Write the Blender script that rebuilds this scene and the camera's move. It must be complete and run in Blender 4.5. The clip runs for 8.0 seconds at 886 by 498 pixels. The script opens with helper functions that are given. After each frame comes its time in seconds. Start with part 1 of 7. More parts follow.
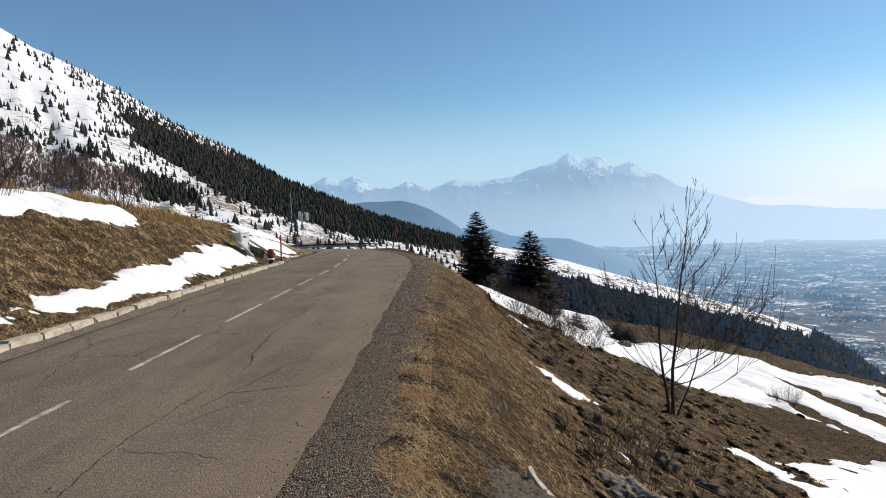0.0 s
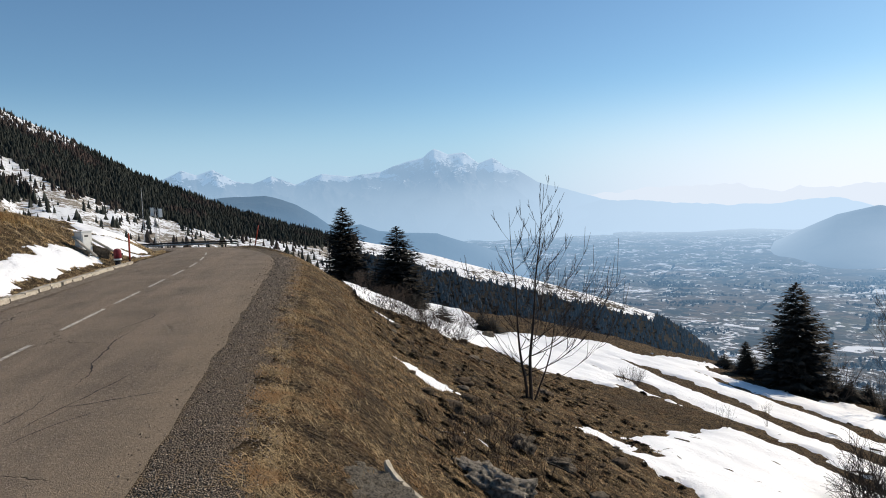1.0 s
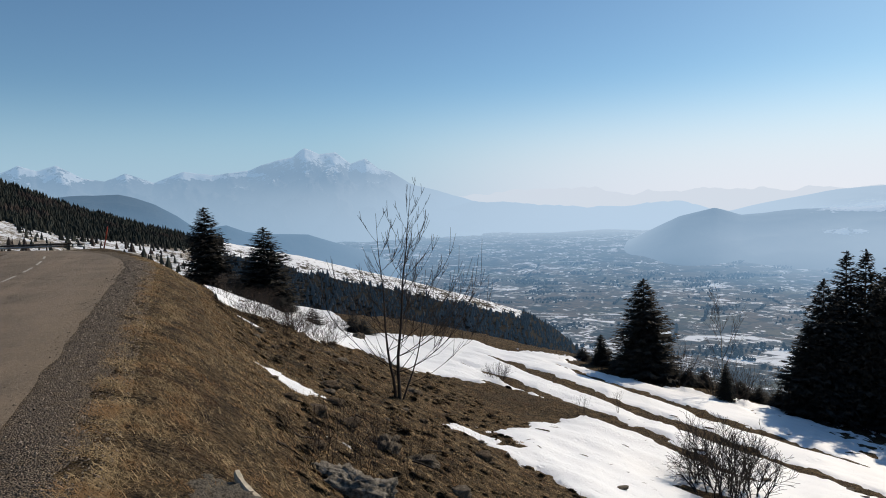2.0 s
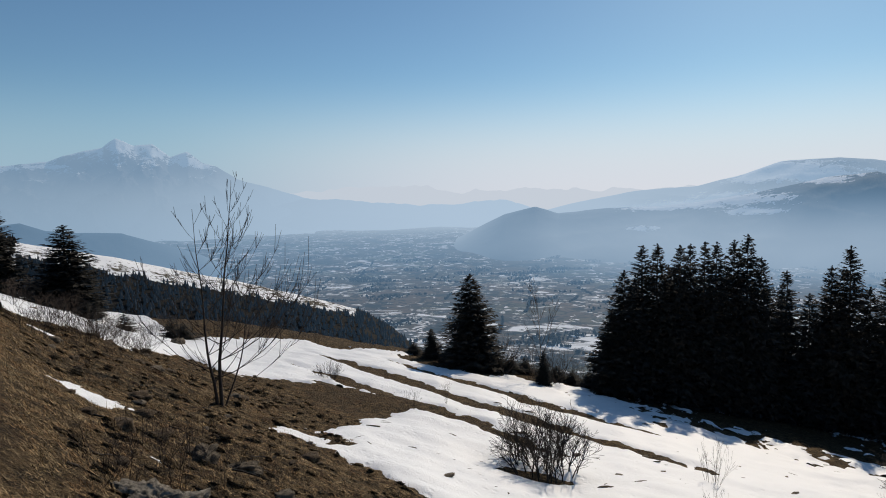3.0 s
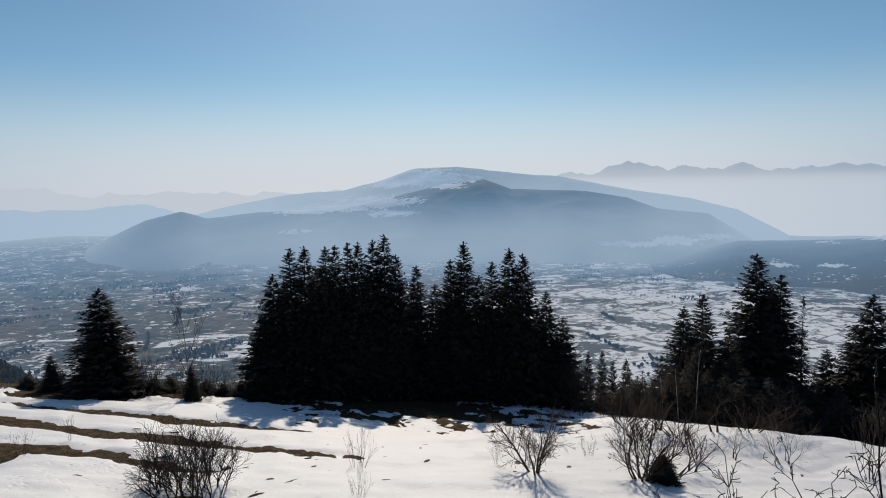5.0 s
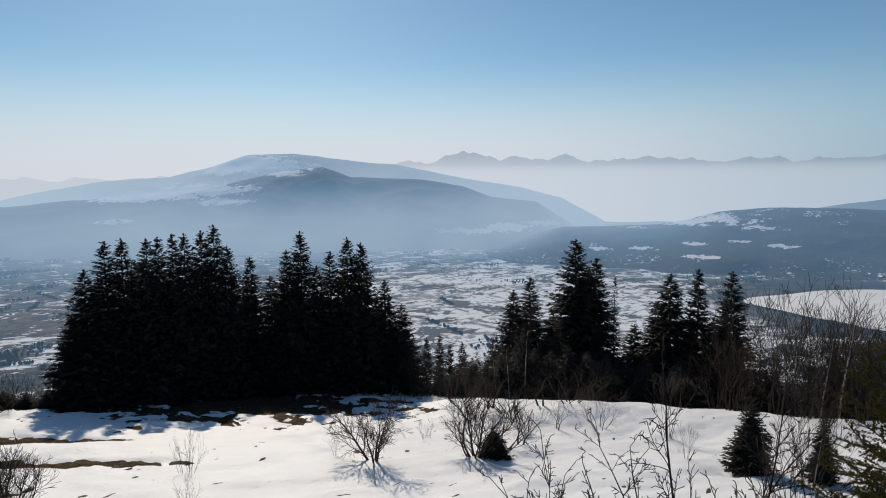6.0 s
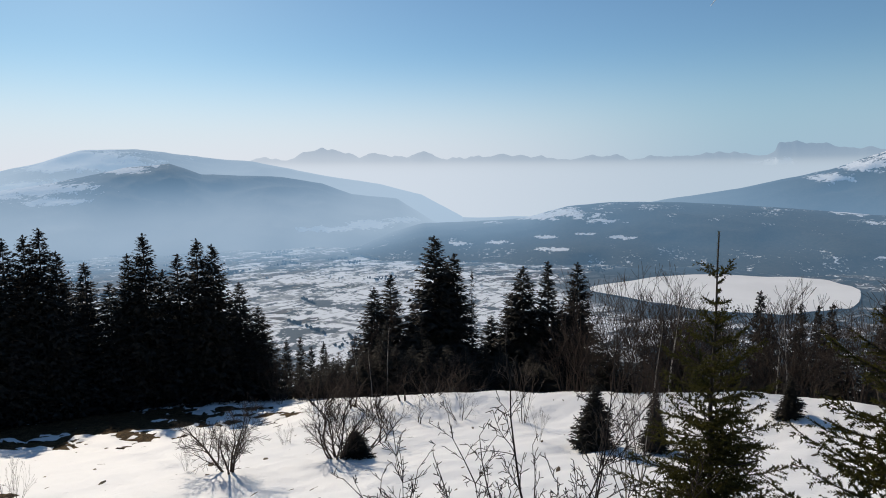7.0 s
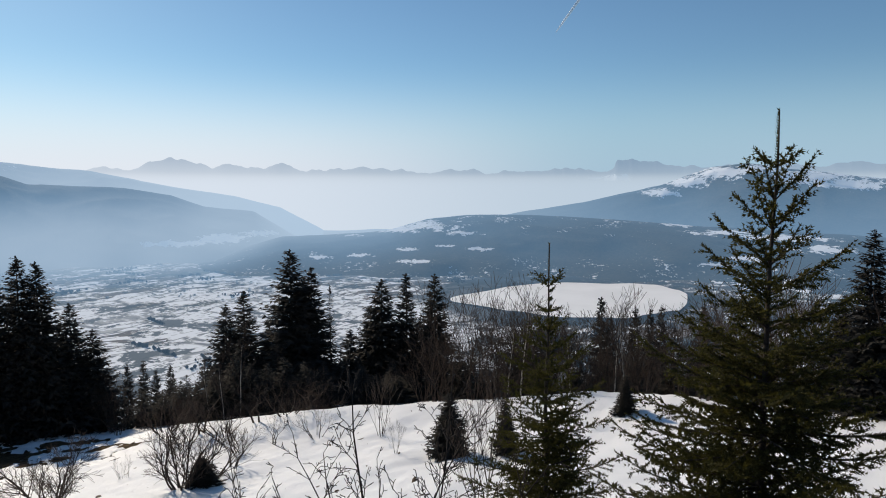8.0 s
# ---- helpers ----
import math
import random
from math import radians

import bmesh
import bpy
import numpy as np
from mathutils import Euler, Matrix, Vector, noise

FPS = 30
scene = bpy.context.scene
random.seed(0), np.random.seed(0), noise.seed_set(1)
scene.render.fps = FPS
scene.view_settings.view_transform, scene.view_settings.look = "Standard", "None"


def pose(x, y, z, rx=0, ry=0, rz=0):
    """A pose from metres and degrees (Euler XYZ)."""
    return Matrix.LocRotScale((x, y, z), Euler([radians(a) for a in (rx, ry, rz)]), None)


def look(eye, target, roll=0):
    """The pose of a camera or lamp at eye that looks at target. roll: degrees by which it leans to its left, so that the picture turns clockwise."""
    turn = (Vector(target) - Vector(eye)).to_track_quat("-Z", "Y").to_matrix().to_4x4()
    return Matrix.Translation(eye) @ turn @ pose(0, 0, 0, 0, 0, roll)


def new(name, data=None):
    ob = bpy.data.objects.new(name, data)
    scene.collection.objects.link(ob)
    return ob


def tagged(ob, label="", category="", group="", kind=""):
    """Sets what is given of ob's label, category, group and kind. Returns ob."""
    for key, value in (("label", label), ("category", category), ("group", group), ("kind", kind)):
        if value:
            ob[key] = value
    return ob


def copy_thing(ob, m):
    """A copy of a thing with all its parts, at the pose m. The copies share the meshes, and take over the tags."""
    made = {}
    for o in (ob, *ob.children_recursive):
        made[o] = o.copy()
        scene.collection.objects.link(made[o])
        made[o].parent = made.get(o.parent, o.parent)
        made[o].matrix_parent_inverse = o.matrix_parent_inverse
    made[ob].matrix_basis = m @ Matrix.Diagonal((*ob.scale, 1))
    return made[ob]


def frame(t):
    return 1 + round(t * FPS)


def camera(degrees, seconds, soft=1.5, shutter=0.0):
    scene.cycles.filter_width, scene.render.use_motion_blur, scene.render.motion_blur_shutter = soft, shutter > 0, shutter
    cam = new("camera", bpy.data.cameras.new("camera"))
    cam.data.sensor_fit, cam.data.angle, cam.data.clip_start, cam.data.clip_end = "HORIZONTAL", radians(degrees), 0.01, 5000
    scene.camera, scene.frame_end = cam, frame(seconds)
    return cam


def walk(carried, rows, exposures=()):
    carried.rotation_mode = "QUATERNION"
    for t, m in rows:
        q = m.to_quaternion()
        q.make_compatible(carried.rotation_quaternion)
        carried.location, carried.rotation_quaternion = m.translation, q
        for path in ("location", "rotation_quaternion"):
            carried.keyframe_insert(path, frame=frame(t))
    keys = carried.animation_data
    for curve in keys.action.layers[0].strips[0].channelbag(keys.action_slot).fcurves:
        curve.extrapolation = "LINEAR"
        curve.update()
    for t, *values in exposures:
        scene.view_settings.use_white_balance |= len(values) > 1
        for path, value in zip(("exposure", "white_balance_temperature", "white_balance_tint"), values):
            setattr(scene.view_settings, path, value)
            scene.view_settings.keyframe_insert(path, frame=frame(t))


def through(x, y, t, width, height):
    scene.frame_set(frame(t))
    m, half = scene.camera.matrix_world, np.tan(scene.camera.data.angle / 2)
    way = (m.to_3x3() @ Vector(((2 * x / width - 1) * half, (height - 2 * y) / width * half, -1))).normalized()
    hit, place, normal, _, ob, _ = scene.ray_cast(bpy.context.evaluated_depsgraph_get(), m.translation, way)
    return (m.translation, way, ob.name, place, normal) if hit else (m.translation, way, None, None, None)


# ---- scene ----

# ---------------------------------------------------------------- camera and its walk
cam = camera(69.2, 8.0, 1.0)
EYE = 2.31
ROWS = [
    (0.0, 0.0, 0.0, 0.0, 0.0, -3.249, 2.105),
    (0.5, 0.055, -0.024, 0.011, -5.693, -4.259, 2.36),
    (1.0, 0.154, -0.088, 0.024, -11.716, -4.109, 2.235),
    (2.5, 0.463, -0.186, -0.007, -29.887, -4.796, 1.52),
    (3.0, 0.578, -0.222, -0.034, -37.766, -5.01, 1.213),
    (3.5, 0.702, -0.255, -0.054, -44.174, -5.219, 1.079),
    (4.0, 0.837, -0.355, -0.105, -52.716, -5.434, 0.847),
    (4.5, 0.904, -0.468, -0.095, -60.54, -5.111, 1.065),
    (6.0, 1.078, -0.823, -0.004, -82.247, -6.486, 0.529),
    (6.5, 1.103, -0.938, 0.021, -88.429, -6.981, 0.685),
    (7.0, 1.095, -1.093, 0.032, -94.602, -6.857, 0.562),
    (7.5, 1.038, -1.263, 0.06, -101.065, -6.286, -0.276),
    (8.0, 1.0, -1.493, 0.045, -106.896, -5.777, 0.009),
]
walk(cam, [(t, pose(x, y, EYE + z, 90 + pitch, roll, yaw)) for t, x, y, z, yaw, pitch, roll in ROWS],
     [(0.0, 0.04, 7320, 11), (1.0, -0.08, 7320, 11), (2.5, -0.48, 7320, 11), (4.5, -0.66, 7320, 11), (6.0, -0.60, 7320, 11), (8.0, -0.38, 7320, 11)])

# ---------------------------------------------------------------- sky and sun
SUN_AZ, SUN_EL = 66.5, 31.0   # clockwise from +y, and above the horizon


def way(az, el=0.0):
    a, e = radians(az), radians(el)
    return Vector((math.sin(a) * math.cos(e), math.cos(a) * math.cos(e), math.sin(e)))


world = bpy.data.worlds.new("sky")
scene.world = world
world.use_nodes = True
wn = world.node_tree
sky = wn.nodes.new("ShaderNodeTexSky")
sky.sky_type = "NISHITA"
sky.sun_disc = False
sky.sun_elevation = radians(SUN_EL)
sky.sun_rotation = radians(SUN_AZ)
sky.altitude = 1200
sky.air_density = 1.0
sky.dust_density = 0.55
sky.ozone_density = 0.8
# the haze over the valleys goes on a little above the ridges
coord = wn.nodes.new("ShaderNodeTexCoord")
split = wn.nodes.new("ShaderNodeSeparateXYZ")
wn.links.new(coord.outputs["Generated"], split.inputs[0])
low = wn.nodes.new("ShaderNodeMapRange")
low.interpolation_type = "SMOOTHERSTEP"
for socket, value in zip(low.inputs[1:5], (-0.01, 0.20, 0.92, 0.0)):
    socket.default_value = value
wn.links.new(split.outputs[2], low.inputs[0])
veil = wn.nodes.new("ShaderNodeMix")
veil.data_type = "RGBA"
wn.links.new(low.outputs[0], veil.inputs[0])
deep = wn.nodes.new("ShaderNodeMix")
deep.data_type, deep.blend_type = "RGBA", "MULTIPLY"
deep.inputs[0].default_value = 1.0
wn.links.new(sky.outputs[0], deep.inputs[6])
deep.inputs[7].default_value = (0.71, 1.06, 1.30, 1)
# the sky's glow is spread wide by the haze: less of it close to the sun, more away from it
sunward = wn.nodes.new("ShaderNodeVectorMath")
sunward.operation = "DOT_PRODUCT"
sunward.inputs[1].default_value = way(SUN_AZ, 0)
wn.links.new(coord.outputs["Generated"], sunward.inputs[0])
side = wn.nodes.new("ShaderNodeMapRange")
side.interpolation_type = "SMOOTHSTEP"
for socket, value in zip(side.inputs[1:5], (0.55, 1.0, 0.0, 1.0)):
    socket.default_value = value
wn.links.new(sunward.outputs["Value"], side.inputs[0])
spread = wn.nodes.new("ShaderNodeMapRange")
for socket, value in zip(spread.inputs[1:5], (0.1, 1.0, 1.02, 0.94)):
    socket.default_value = value
wn.links.new(sunward.outputs["Value"], spread.inputs[0])
even = wn.nodes.new("ShaderNodeVectorMath")
even.operation = "SCALE"
wn.links.new(deep.outputs[2], even.inputs[0])
wn.links.new(spread.outputs[0], even.inputs["Scale"])
wn.links.new(even.outputs[0], veil.inputs[6])
tone = wn.nodes.new("ShaderNodeMix")
tone.data_type = "RGBA"
wn.links.new(side.outputs[0], tone.inputs[0])
tone.inputs[6].default_value = (4.4, 6.9, 9.8, 1)
tone.inputs[7].default_value = (9.2, 10.3, 12.9, 1)
wn.links.new(tone.outputs[2], veil.inputs[7])
wn.links.new(veil.outputs[2], wn.nodes["Background"].inputs[0])
wn.nodes["Background"].inputs[1].default_value = 0.10

sun = new("sun", bpy.data.lights.new("sun", "SUN"))
sun.data.energy = 4.5
sun.data.angle = radians(0.55)
sun.data.color = (1.0, 0.94, 0.85)
sun.matrix_world = look((0, 0, 0), -way(SUN_AZ, SUN_EL))

# ---------------------------------------------------------------- materials


class Nodes:
    """A few short words for building node trees."""

    def __init__(self, name):
        self.mat = bpy.data.materials.new(name)
        self.mat.use_nodes = True
        self.t = self.mat.node_tree
        self.t.nodes.clear()
        self.out = self.add("ShaderNodeOutputMaterial")

    def add(self, kind, **kw):
        n = self.t.nodes.new(kind)
        for k, v in kw.items():
            if k == "op":
                n.operation = v
            elif k == "feature":
                n.feature = v
            elif k == "blend":
                n.data_type = "RGBA"
                n.blend_type = v
        return n

    def put(self, socket, v):
        if isinstance(v, bpy.types.NodeSocket):
            self.t.links.new(v, socket)
        elif isinstance(v, (tuple, list)) and len(v) == 3 and socket.type == "RGBA":
            socket.default_value = (*v, 1)
        else:
            socket.default_value = v

    def math(self, op, a, b=0.0, c=0.0, clamp=False):
        n = self.add("ShaderNodeMath", op=op)
        n.use_clamp = clamp
        for i, v in enumerate((a, b, c)):
            self.put(n.inputs[i], v)
        return n.outputs[0]

    def mix(self, f, a, b, blend="MIX"):
        n = self.add("ShaderNodeMix", blend=blend)
        self.put(n.inputs[0], f)
        self.put(n.inputs[6], a)
        self.put(n.inputs[7], b)
        return n.outputs[2]

    def pos(self):
        return self.add("ShaderNodeNewGeometry").outputs["Position"]

    def scaled(self, v, s):
        n = self.add("ShaderNodeVectorMath", op="MULTIPLY")
        self.put(n.inputs[0], v)
        n.inputs[1].default_value = s
        return n.outputs[0]

    def noise(self, v, scale, detail=4.0, rough=0.55, distort=0.0):
        n = self.add("ShaderNodeTexNoise")
        self.put(n.inputs["Vector"], v)
        n.inputs["Scale"].default_value = scale
        n.inputs["Detail"].default_value = detail
        n.inputs["Roughness"].default_value = rough
        n.inputs["Distortion"].default_value = distort
        return n.outputs[0]

    def voronoi(self, v, scale, feature="F1", output="Distance"):
        n = self.add("ShaderNodeTexVoronoi", feature=feature)
        self.put(n.inputs["Vector"], v)
        n.inputs["Scale"].default_value = scale
        return n.outputs[output]

    def ramp(self, v, lo, hi, a=0.0, b=1.0, smooth=True):
        n = self.add("ShaderNodeMapRange")
        n.interpolation_type = "SMOOTHSTEP" if smooth else "LINEAR"
        n.clamp = True
        self.put(n.inputs[0], v)
        for i, x in enumerate((lo, hi, a, b)):
            self.put(n.inputs[1 + i], x)
        return n.outputs[0]

    def bump(self, h, strength=0.4, distance=0.02, normal=None):
        n = self.add("ShaderNodeBump")
        n.inputs["Strength"].default_value = strength
        n.inputs["Distance"].default_value = distance
        self.put(n.inputs["Height"], h)
        if normal:
            self.put(n.inputs["Normal"], normal)
        return n.outputs[0]

    def bsdf(self, colour, rough=0.8, normal=None, metal=0.0, spec=0.3):
        n = self.add("ShaderNodeBsdfPrincipled")
        self.put(n.inputs["Base Color"], colour)
        self.put(n.inputs["Roughness"], rough)
        self.put(n.inputs["Metallic"], metal)
        n.inputs["Specular IOR Level"].default_value = spec
        if normal:
            self.put(n.inputs["Normal"], normal)
        return n

    def done(self, shader):
        self.t.links.new(shader, self.out.inputs[0])
        return self.mat

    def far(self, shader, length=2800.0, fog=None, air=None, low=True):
        """The far backdrop of mountains and valley, with its woods and houses: haze is painted on as emission, more so
        the farther it lies.
        """
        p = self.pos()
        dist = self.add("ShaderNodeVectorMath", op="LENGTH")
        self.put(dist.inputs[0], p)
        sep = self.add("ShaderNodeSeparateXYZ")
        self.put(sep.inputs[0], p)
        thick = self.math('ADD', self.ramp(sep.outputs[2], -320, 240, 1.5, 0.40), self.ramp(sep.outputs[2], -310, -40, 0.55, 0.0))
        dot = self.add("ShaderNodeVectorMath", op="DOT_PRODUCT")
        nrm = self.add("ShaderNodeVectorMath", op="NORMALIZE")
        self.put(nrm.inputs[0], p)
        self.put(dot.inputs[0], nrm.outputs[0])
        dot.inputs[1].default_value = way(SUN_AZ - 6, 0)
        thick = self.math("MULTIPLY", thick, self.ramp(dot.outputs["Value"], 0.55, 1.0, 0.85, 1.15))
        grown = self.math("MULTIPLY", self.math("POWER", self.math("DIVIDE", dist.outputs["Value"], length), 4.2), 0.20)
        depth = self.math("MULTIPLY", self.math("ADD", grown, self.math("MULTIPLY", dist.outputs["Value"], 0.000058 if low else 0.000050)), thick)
        # painted ground haze lying in the far valley
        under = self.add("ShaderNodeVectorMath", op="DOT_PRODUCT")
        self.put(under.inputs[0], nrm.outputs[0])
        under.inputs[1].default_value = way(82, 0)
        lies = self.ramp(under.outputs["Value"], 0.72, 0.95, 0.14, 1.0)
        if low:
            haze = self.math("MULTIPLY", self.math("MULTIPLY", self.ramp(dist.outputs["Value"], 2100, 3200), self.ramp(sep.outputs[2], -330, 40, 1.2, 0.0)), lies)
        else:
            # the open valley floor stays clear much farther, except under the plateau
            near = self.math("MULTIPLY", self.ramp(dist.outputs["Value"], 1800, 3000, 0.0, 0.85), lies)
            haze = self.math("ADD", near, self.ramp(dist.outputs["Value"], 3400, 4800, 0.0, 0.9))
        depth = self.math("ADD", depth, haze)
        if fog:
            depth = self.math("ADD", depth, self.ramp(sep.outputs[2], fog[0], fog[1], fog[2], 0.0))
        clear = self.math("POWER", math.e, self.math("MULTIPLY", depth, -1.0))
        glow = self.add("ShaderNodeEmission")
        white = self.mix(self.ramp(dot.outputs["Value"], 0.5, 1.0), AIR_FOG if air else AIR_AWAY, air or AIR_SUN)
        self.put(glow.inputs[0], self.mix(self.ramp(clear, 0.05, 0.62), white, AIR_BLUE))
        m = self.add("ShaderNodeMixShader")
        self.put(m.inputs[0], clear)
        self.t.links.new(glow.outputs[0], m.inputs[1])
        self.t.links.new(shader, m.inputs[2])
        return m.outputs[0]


# emission colours of the painted haze, by direction and thickness
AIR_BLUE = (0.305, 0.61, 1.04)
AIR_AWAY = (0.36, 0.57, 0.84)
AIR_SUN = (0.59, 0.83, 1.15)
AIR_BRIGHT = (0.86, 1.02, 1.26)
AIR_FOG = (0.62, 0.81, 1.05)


def mat_turf():
    n = Nodes("dry_turf")
    p = n.pos()
    big, mid, fine = n.noise(p, 0.25, 5), n.noise(p, 2.2, 6, 0.65), n.noise(p, 26, 5, 0.7)
    tuft = n.voronoi(p, 9.0)
    c = n.mix(n.ramp(mid, 0.36, 0.64), (0.022, 0.015, 0.009), (0.165, 0.108, 0.056))
    c = n.mix(n.ramp(big, 0.42, 0.66, 0, 0.6), c, (0.062, 0.043, 0.028))
    c = n.mix(n.ramp(fine, 0.46, 0.66, 0, 0.8), c, (0.270, 0.190, 0.102))
    c = n.mix(n.ramp(n.noise(p, 7, 5, 0.75), 0.50, 0.63, 0, 0.9), c, (0.018, 0.012, 0.008))
    c = n.mix(n.ramp(n.noise(p, 0.9, 6, 0.7), 0.52, 0.66, 0, 0.55), c, (0.085, 0.040, 0.018))
    c = n.mix(n.ramp(tuft, 0.0, 0.35, 0.5, 0), c, (0.026, 0.019, 0.012))
    h = n.math("ADD", n.math("MULTIPLY", mid, 1.4), n.math("ADD", n.math("MULTIPLY", fine, 0.6), n.math("MULTIPLY", tuft, 0.7)))
    return n.done(n.bsdf(c, 0.95, n.bump(h, 1.0, 0.22), spec=0.1).outputs[0])


def mat_snow():
    n = Nodes("old_snow")
    p = n.pos()
    a, b, pit = n.noise(p, 0.9, 4), n.noise(p, 14, 6, 0.65), n.voronoi(n.scaled(p, (1.0, 0.8, 1.0)), 2.4)
    c = n.mix(n.ramp(b, 0.62, 0.8, 0, 0.25), (0.88, 0.88, 0.885), (0.60, 0.57, 0.53))
    c = n.mix(n.ramp(a, 0.3, 0.7, 0, 0.3), c, (0.81, 0.82, 0.84))
    litter = n.math("MULTIPLY", n.ramp(n.noise(p, 42, 3, 0.7), 0.68, 0.74), n.ramp(n.noise(p, 0.6, 3), 0.46, 0.6))
    c = n.mix(n.math("MULTIPLY", litter, 0.7), c, (0.13, 0.095, 0.06))
    h = n.math("ADD", n.math("MULTIPLY", a, 2.0), n.math("ADD", b, n.math("MULTIPLY", n.ramp(pit, 0.0, 0.32, 0.0, 1.0), 0.9)))
    return n.done(n.bsdf(c, 0.55, n.bump(h, 0.5, 0.06), spec=0.45).outputs[0])


def mat_asphalt():
    n = Nodes("worn_asphalt")
    p = n.pos()
    long_p = n.scaled(p, (1.0, 0.10, 1.0))
    big, tracks, grit, fine = n.noise(p, 0.45, 6, 0.6), n.noise(long_p, 1.0, 4, 0.6), n.noise(p, 24, 4, 0.8), n.noise(p, 60, 3, 0.65)
    c = n.mix(n.ramp(big, 0.32, 0.70), (0.150, 0.112, 0.079), (0.235, 0.176, 0.123))
    c = n.mix(n.ramp(tracks, 0.42, 0.66, 0, 0.75), c, (0.270, 0.200, 0.138))
    c = n.mix(n.ramp(n.noise(p, 2.6, 5, 0.7), 0.55, 0.75, 0, 0.5), c, (0.110, 0.085, 0.066))
    c = n.mix(n.ramp(grit, 0.50, 0.64, 0, 0.75), c, (0.33, 0.26, 0.19))
    c = n.mix(n.ramp(fine, 0.52, 0.64, 0, 0.75), c, (0.045, 0.036, 0.028))
    sx = n.add("ShaderNodeSeparateXYZ")
    n.put(sx.inputs[0], p)
    dirt = n.math("MULTIPLY", n.ramp(n.math("ADD", sx.outputs[0], n.math("MULTIPLY", big, 1.6)), -1.9, -0.5), n.ramp(grit, 0.35, 0.6, 0.25, 0.75))
    c = n.mix(dirt, c, (0.255, 0.188, 0.122))
    wob = n.add("ShaderNodeVectorMath", op="ADD")
    n.put(wob.inputs[0], p)
    nz = n.add("ShaderNodeTexNoise")
    n.put(nz.inputs["Vector"], p)
    nz.inputs["Scale"].default_value = 1.1
    nz.inputs["Detail"].default_value = 6
    n.put(wob.inputs[1], n.scaled(nz.outputs[1], (1.3, 1.3, 0.0)))
    crack = n.voronoi(n.scaled(wob.outputs[0], (1.0, 0.75, 0.0)), 0.5, "DISTANCE_TO_EDGE")
    where = n.ramp(n.noise(p, 0.20, 2), 0.50, 0.58)
    line = n.math("MULTIPLY", n.ramp(crack, 0.0010, 0.0045, 1.0, 0.0), where)
    seam = n.math("MULTIPLY", n.ramp(crack, 0.004, 0.055, 1.0, 0.0), where)
    c = n.mix(n.math("MULTIPLY", seam, 0.14), c, (0.075, 0.060, 0.050))
    c = n.mix(n.math("MULTIPLY", line, 0.5), c, (0.025, 0.021, 0.018))
    h = n.math("SUBTRACT", n.math("ADD", grit, fine), n.math("MULTIPLY", line, 2.0))
    return n.done(n.bsdf(c, 0.85, n.bump(h, 0.9, 0.018), spec=0.25).outputs[0])


def mat_plain(name, colour, rough=0.7, vary=0.25, scale=6.0, bump=0.2, metal=0.0, dist=0.01):
    n = Nodes(name)
    p = n.pos()
    a, b = n.noise(p, scale, 5), n.noise(p, scale * 9, 4, 0.7)
    dark = tuple(v * (1 - vary) for v in colour)
    light = tuple(min(1, v * (1 + vary)) for v in colour)
    c = n.mix(n.ramp(a, 0.3, 0.7), dark, light)
    c = n.mix(n.ramp(b, 0.35, 0.75, 0, vary), c, tuple(v * 0.55 for v in colour))
    return n.done(n.bsdf(c, rough, n.bump(n.math("ADD", a, b), bump, dist), metal).outputs[0])


def mat_leaf(name, colour, vary=0.35, brown=0.0, far=0.0, through=0.0):
    n = Nodes(name)
    r = n.add("ShaderNodeNewGeometry").outputs["Random Per Island"]
    o = n.add("ShaderNodeObjectInfo").outputs["Random"]
    c = n.mix(r, tuple(v * (1 - vary) for v in colour), tuple(v * (1 + vary) for v in colour))
    c = n.mix(n.math("MULTIPLY", o, 0.35), c, (colour[0] * 1.5, colour[1] * 1.2, colour[2] * 0.9))
    if brown:
        c = n.mix(n.ramp(n.noise(n.pos(), 0.02, 4, 0.6), 0.52, 0.62, 0, brown), c, (0.060, 0.043, 0.038))
    s = n.bsdf(c, 0.8, spec=0.06).outputs[0]
    if through:
        # thin green needles let some sunlight through
        t = n.add("ShaderNodeBsdfTranslucent")
        n.put(t.inputs[0], n.mix(1.0, c, (1.5, 1.5, 0.7), "MULTIPLY"))
        m = n.add("ShaderNodeMixShader")
        n.put(m.inputs[0], through)
        n.t.links.new(s, m.inputs[1])
        n.t.links.new(t.outputs[0], m.inputs[2])
        s = m.outputs[0]
    # with far set, distance haze is painted over the leaf as emission
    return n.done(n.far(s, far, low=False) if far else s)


TURF, SNOW, ASPHALT = mat_turf(), mat_snow(), mat_asphalt()
def mat_gravel():
    n = Nodes("grey_gravel")
    p = n.pos()
    stone = n.add("ShaderNodeTexVoronoi")
    n.put(stone.inputs["Vector"], p)
    stone.inputs["Scale"].default_value = 46.0
    tone = n.add("ShaderNodeSeparateColor")
    n.put(tone.inputs[0], stone.outputs["Color"])
    c = n.mix(n.math("POWER", tone.outputs[0], 1.6), (0.050, 0.038, 0.028), (0.430, 0.335, 0.240))
    c = n.mix(n.ramp(n.noise(p, 1.3, 6, 0.7), 0.40, 0.60, 0, 0.8), c, (0.200, 0.152, 0.110))
    c = n.mix(n.ramp(n.noise(p, 3.0, 5, 0.7), 0.50, 0.66, 0, 0.75), c, (0.205, 0.146, 0.088))
    c = n.mix(n.ramp(stone.outputs["Distance"], 0.42, 0.80, 0, 0.6), c, (0.028, 0.022, 0.017))
    h = n.math("SUBTRACT", n.math("MULTIPLY", n.noise(p, 6, 5, 0.7), 1.6), stone.outputs["Distance"])
    return n.done(n.bsdf(c, 0.95, n.bump(h, 1.0, 0.05), spec=0.15).outputs[0])


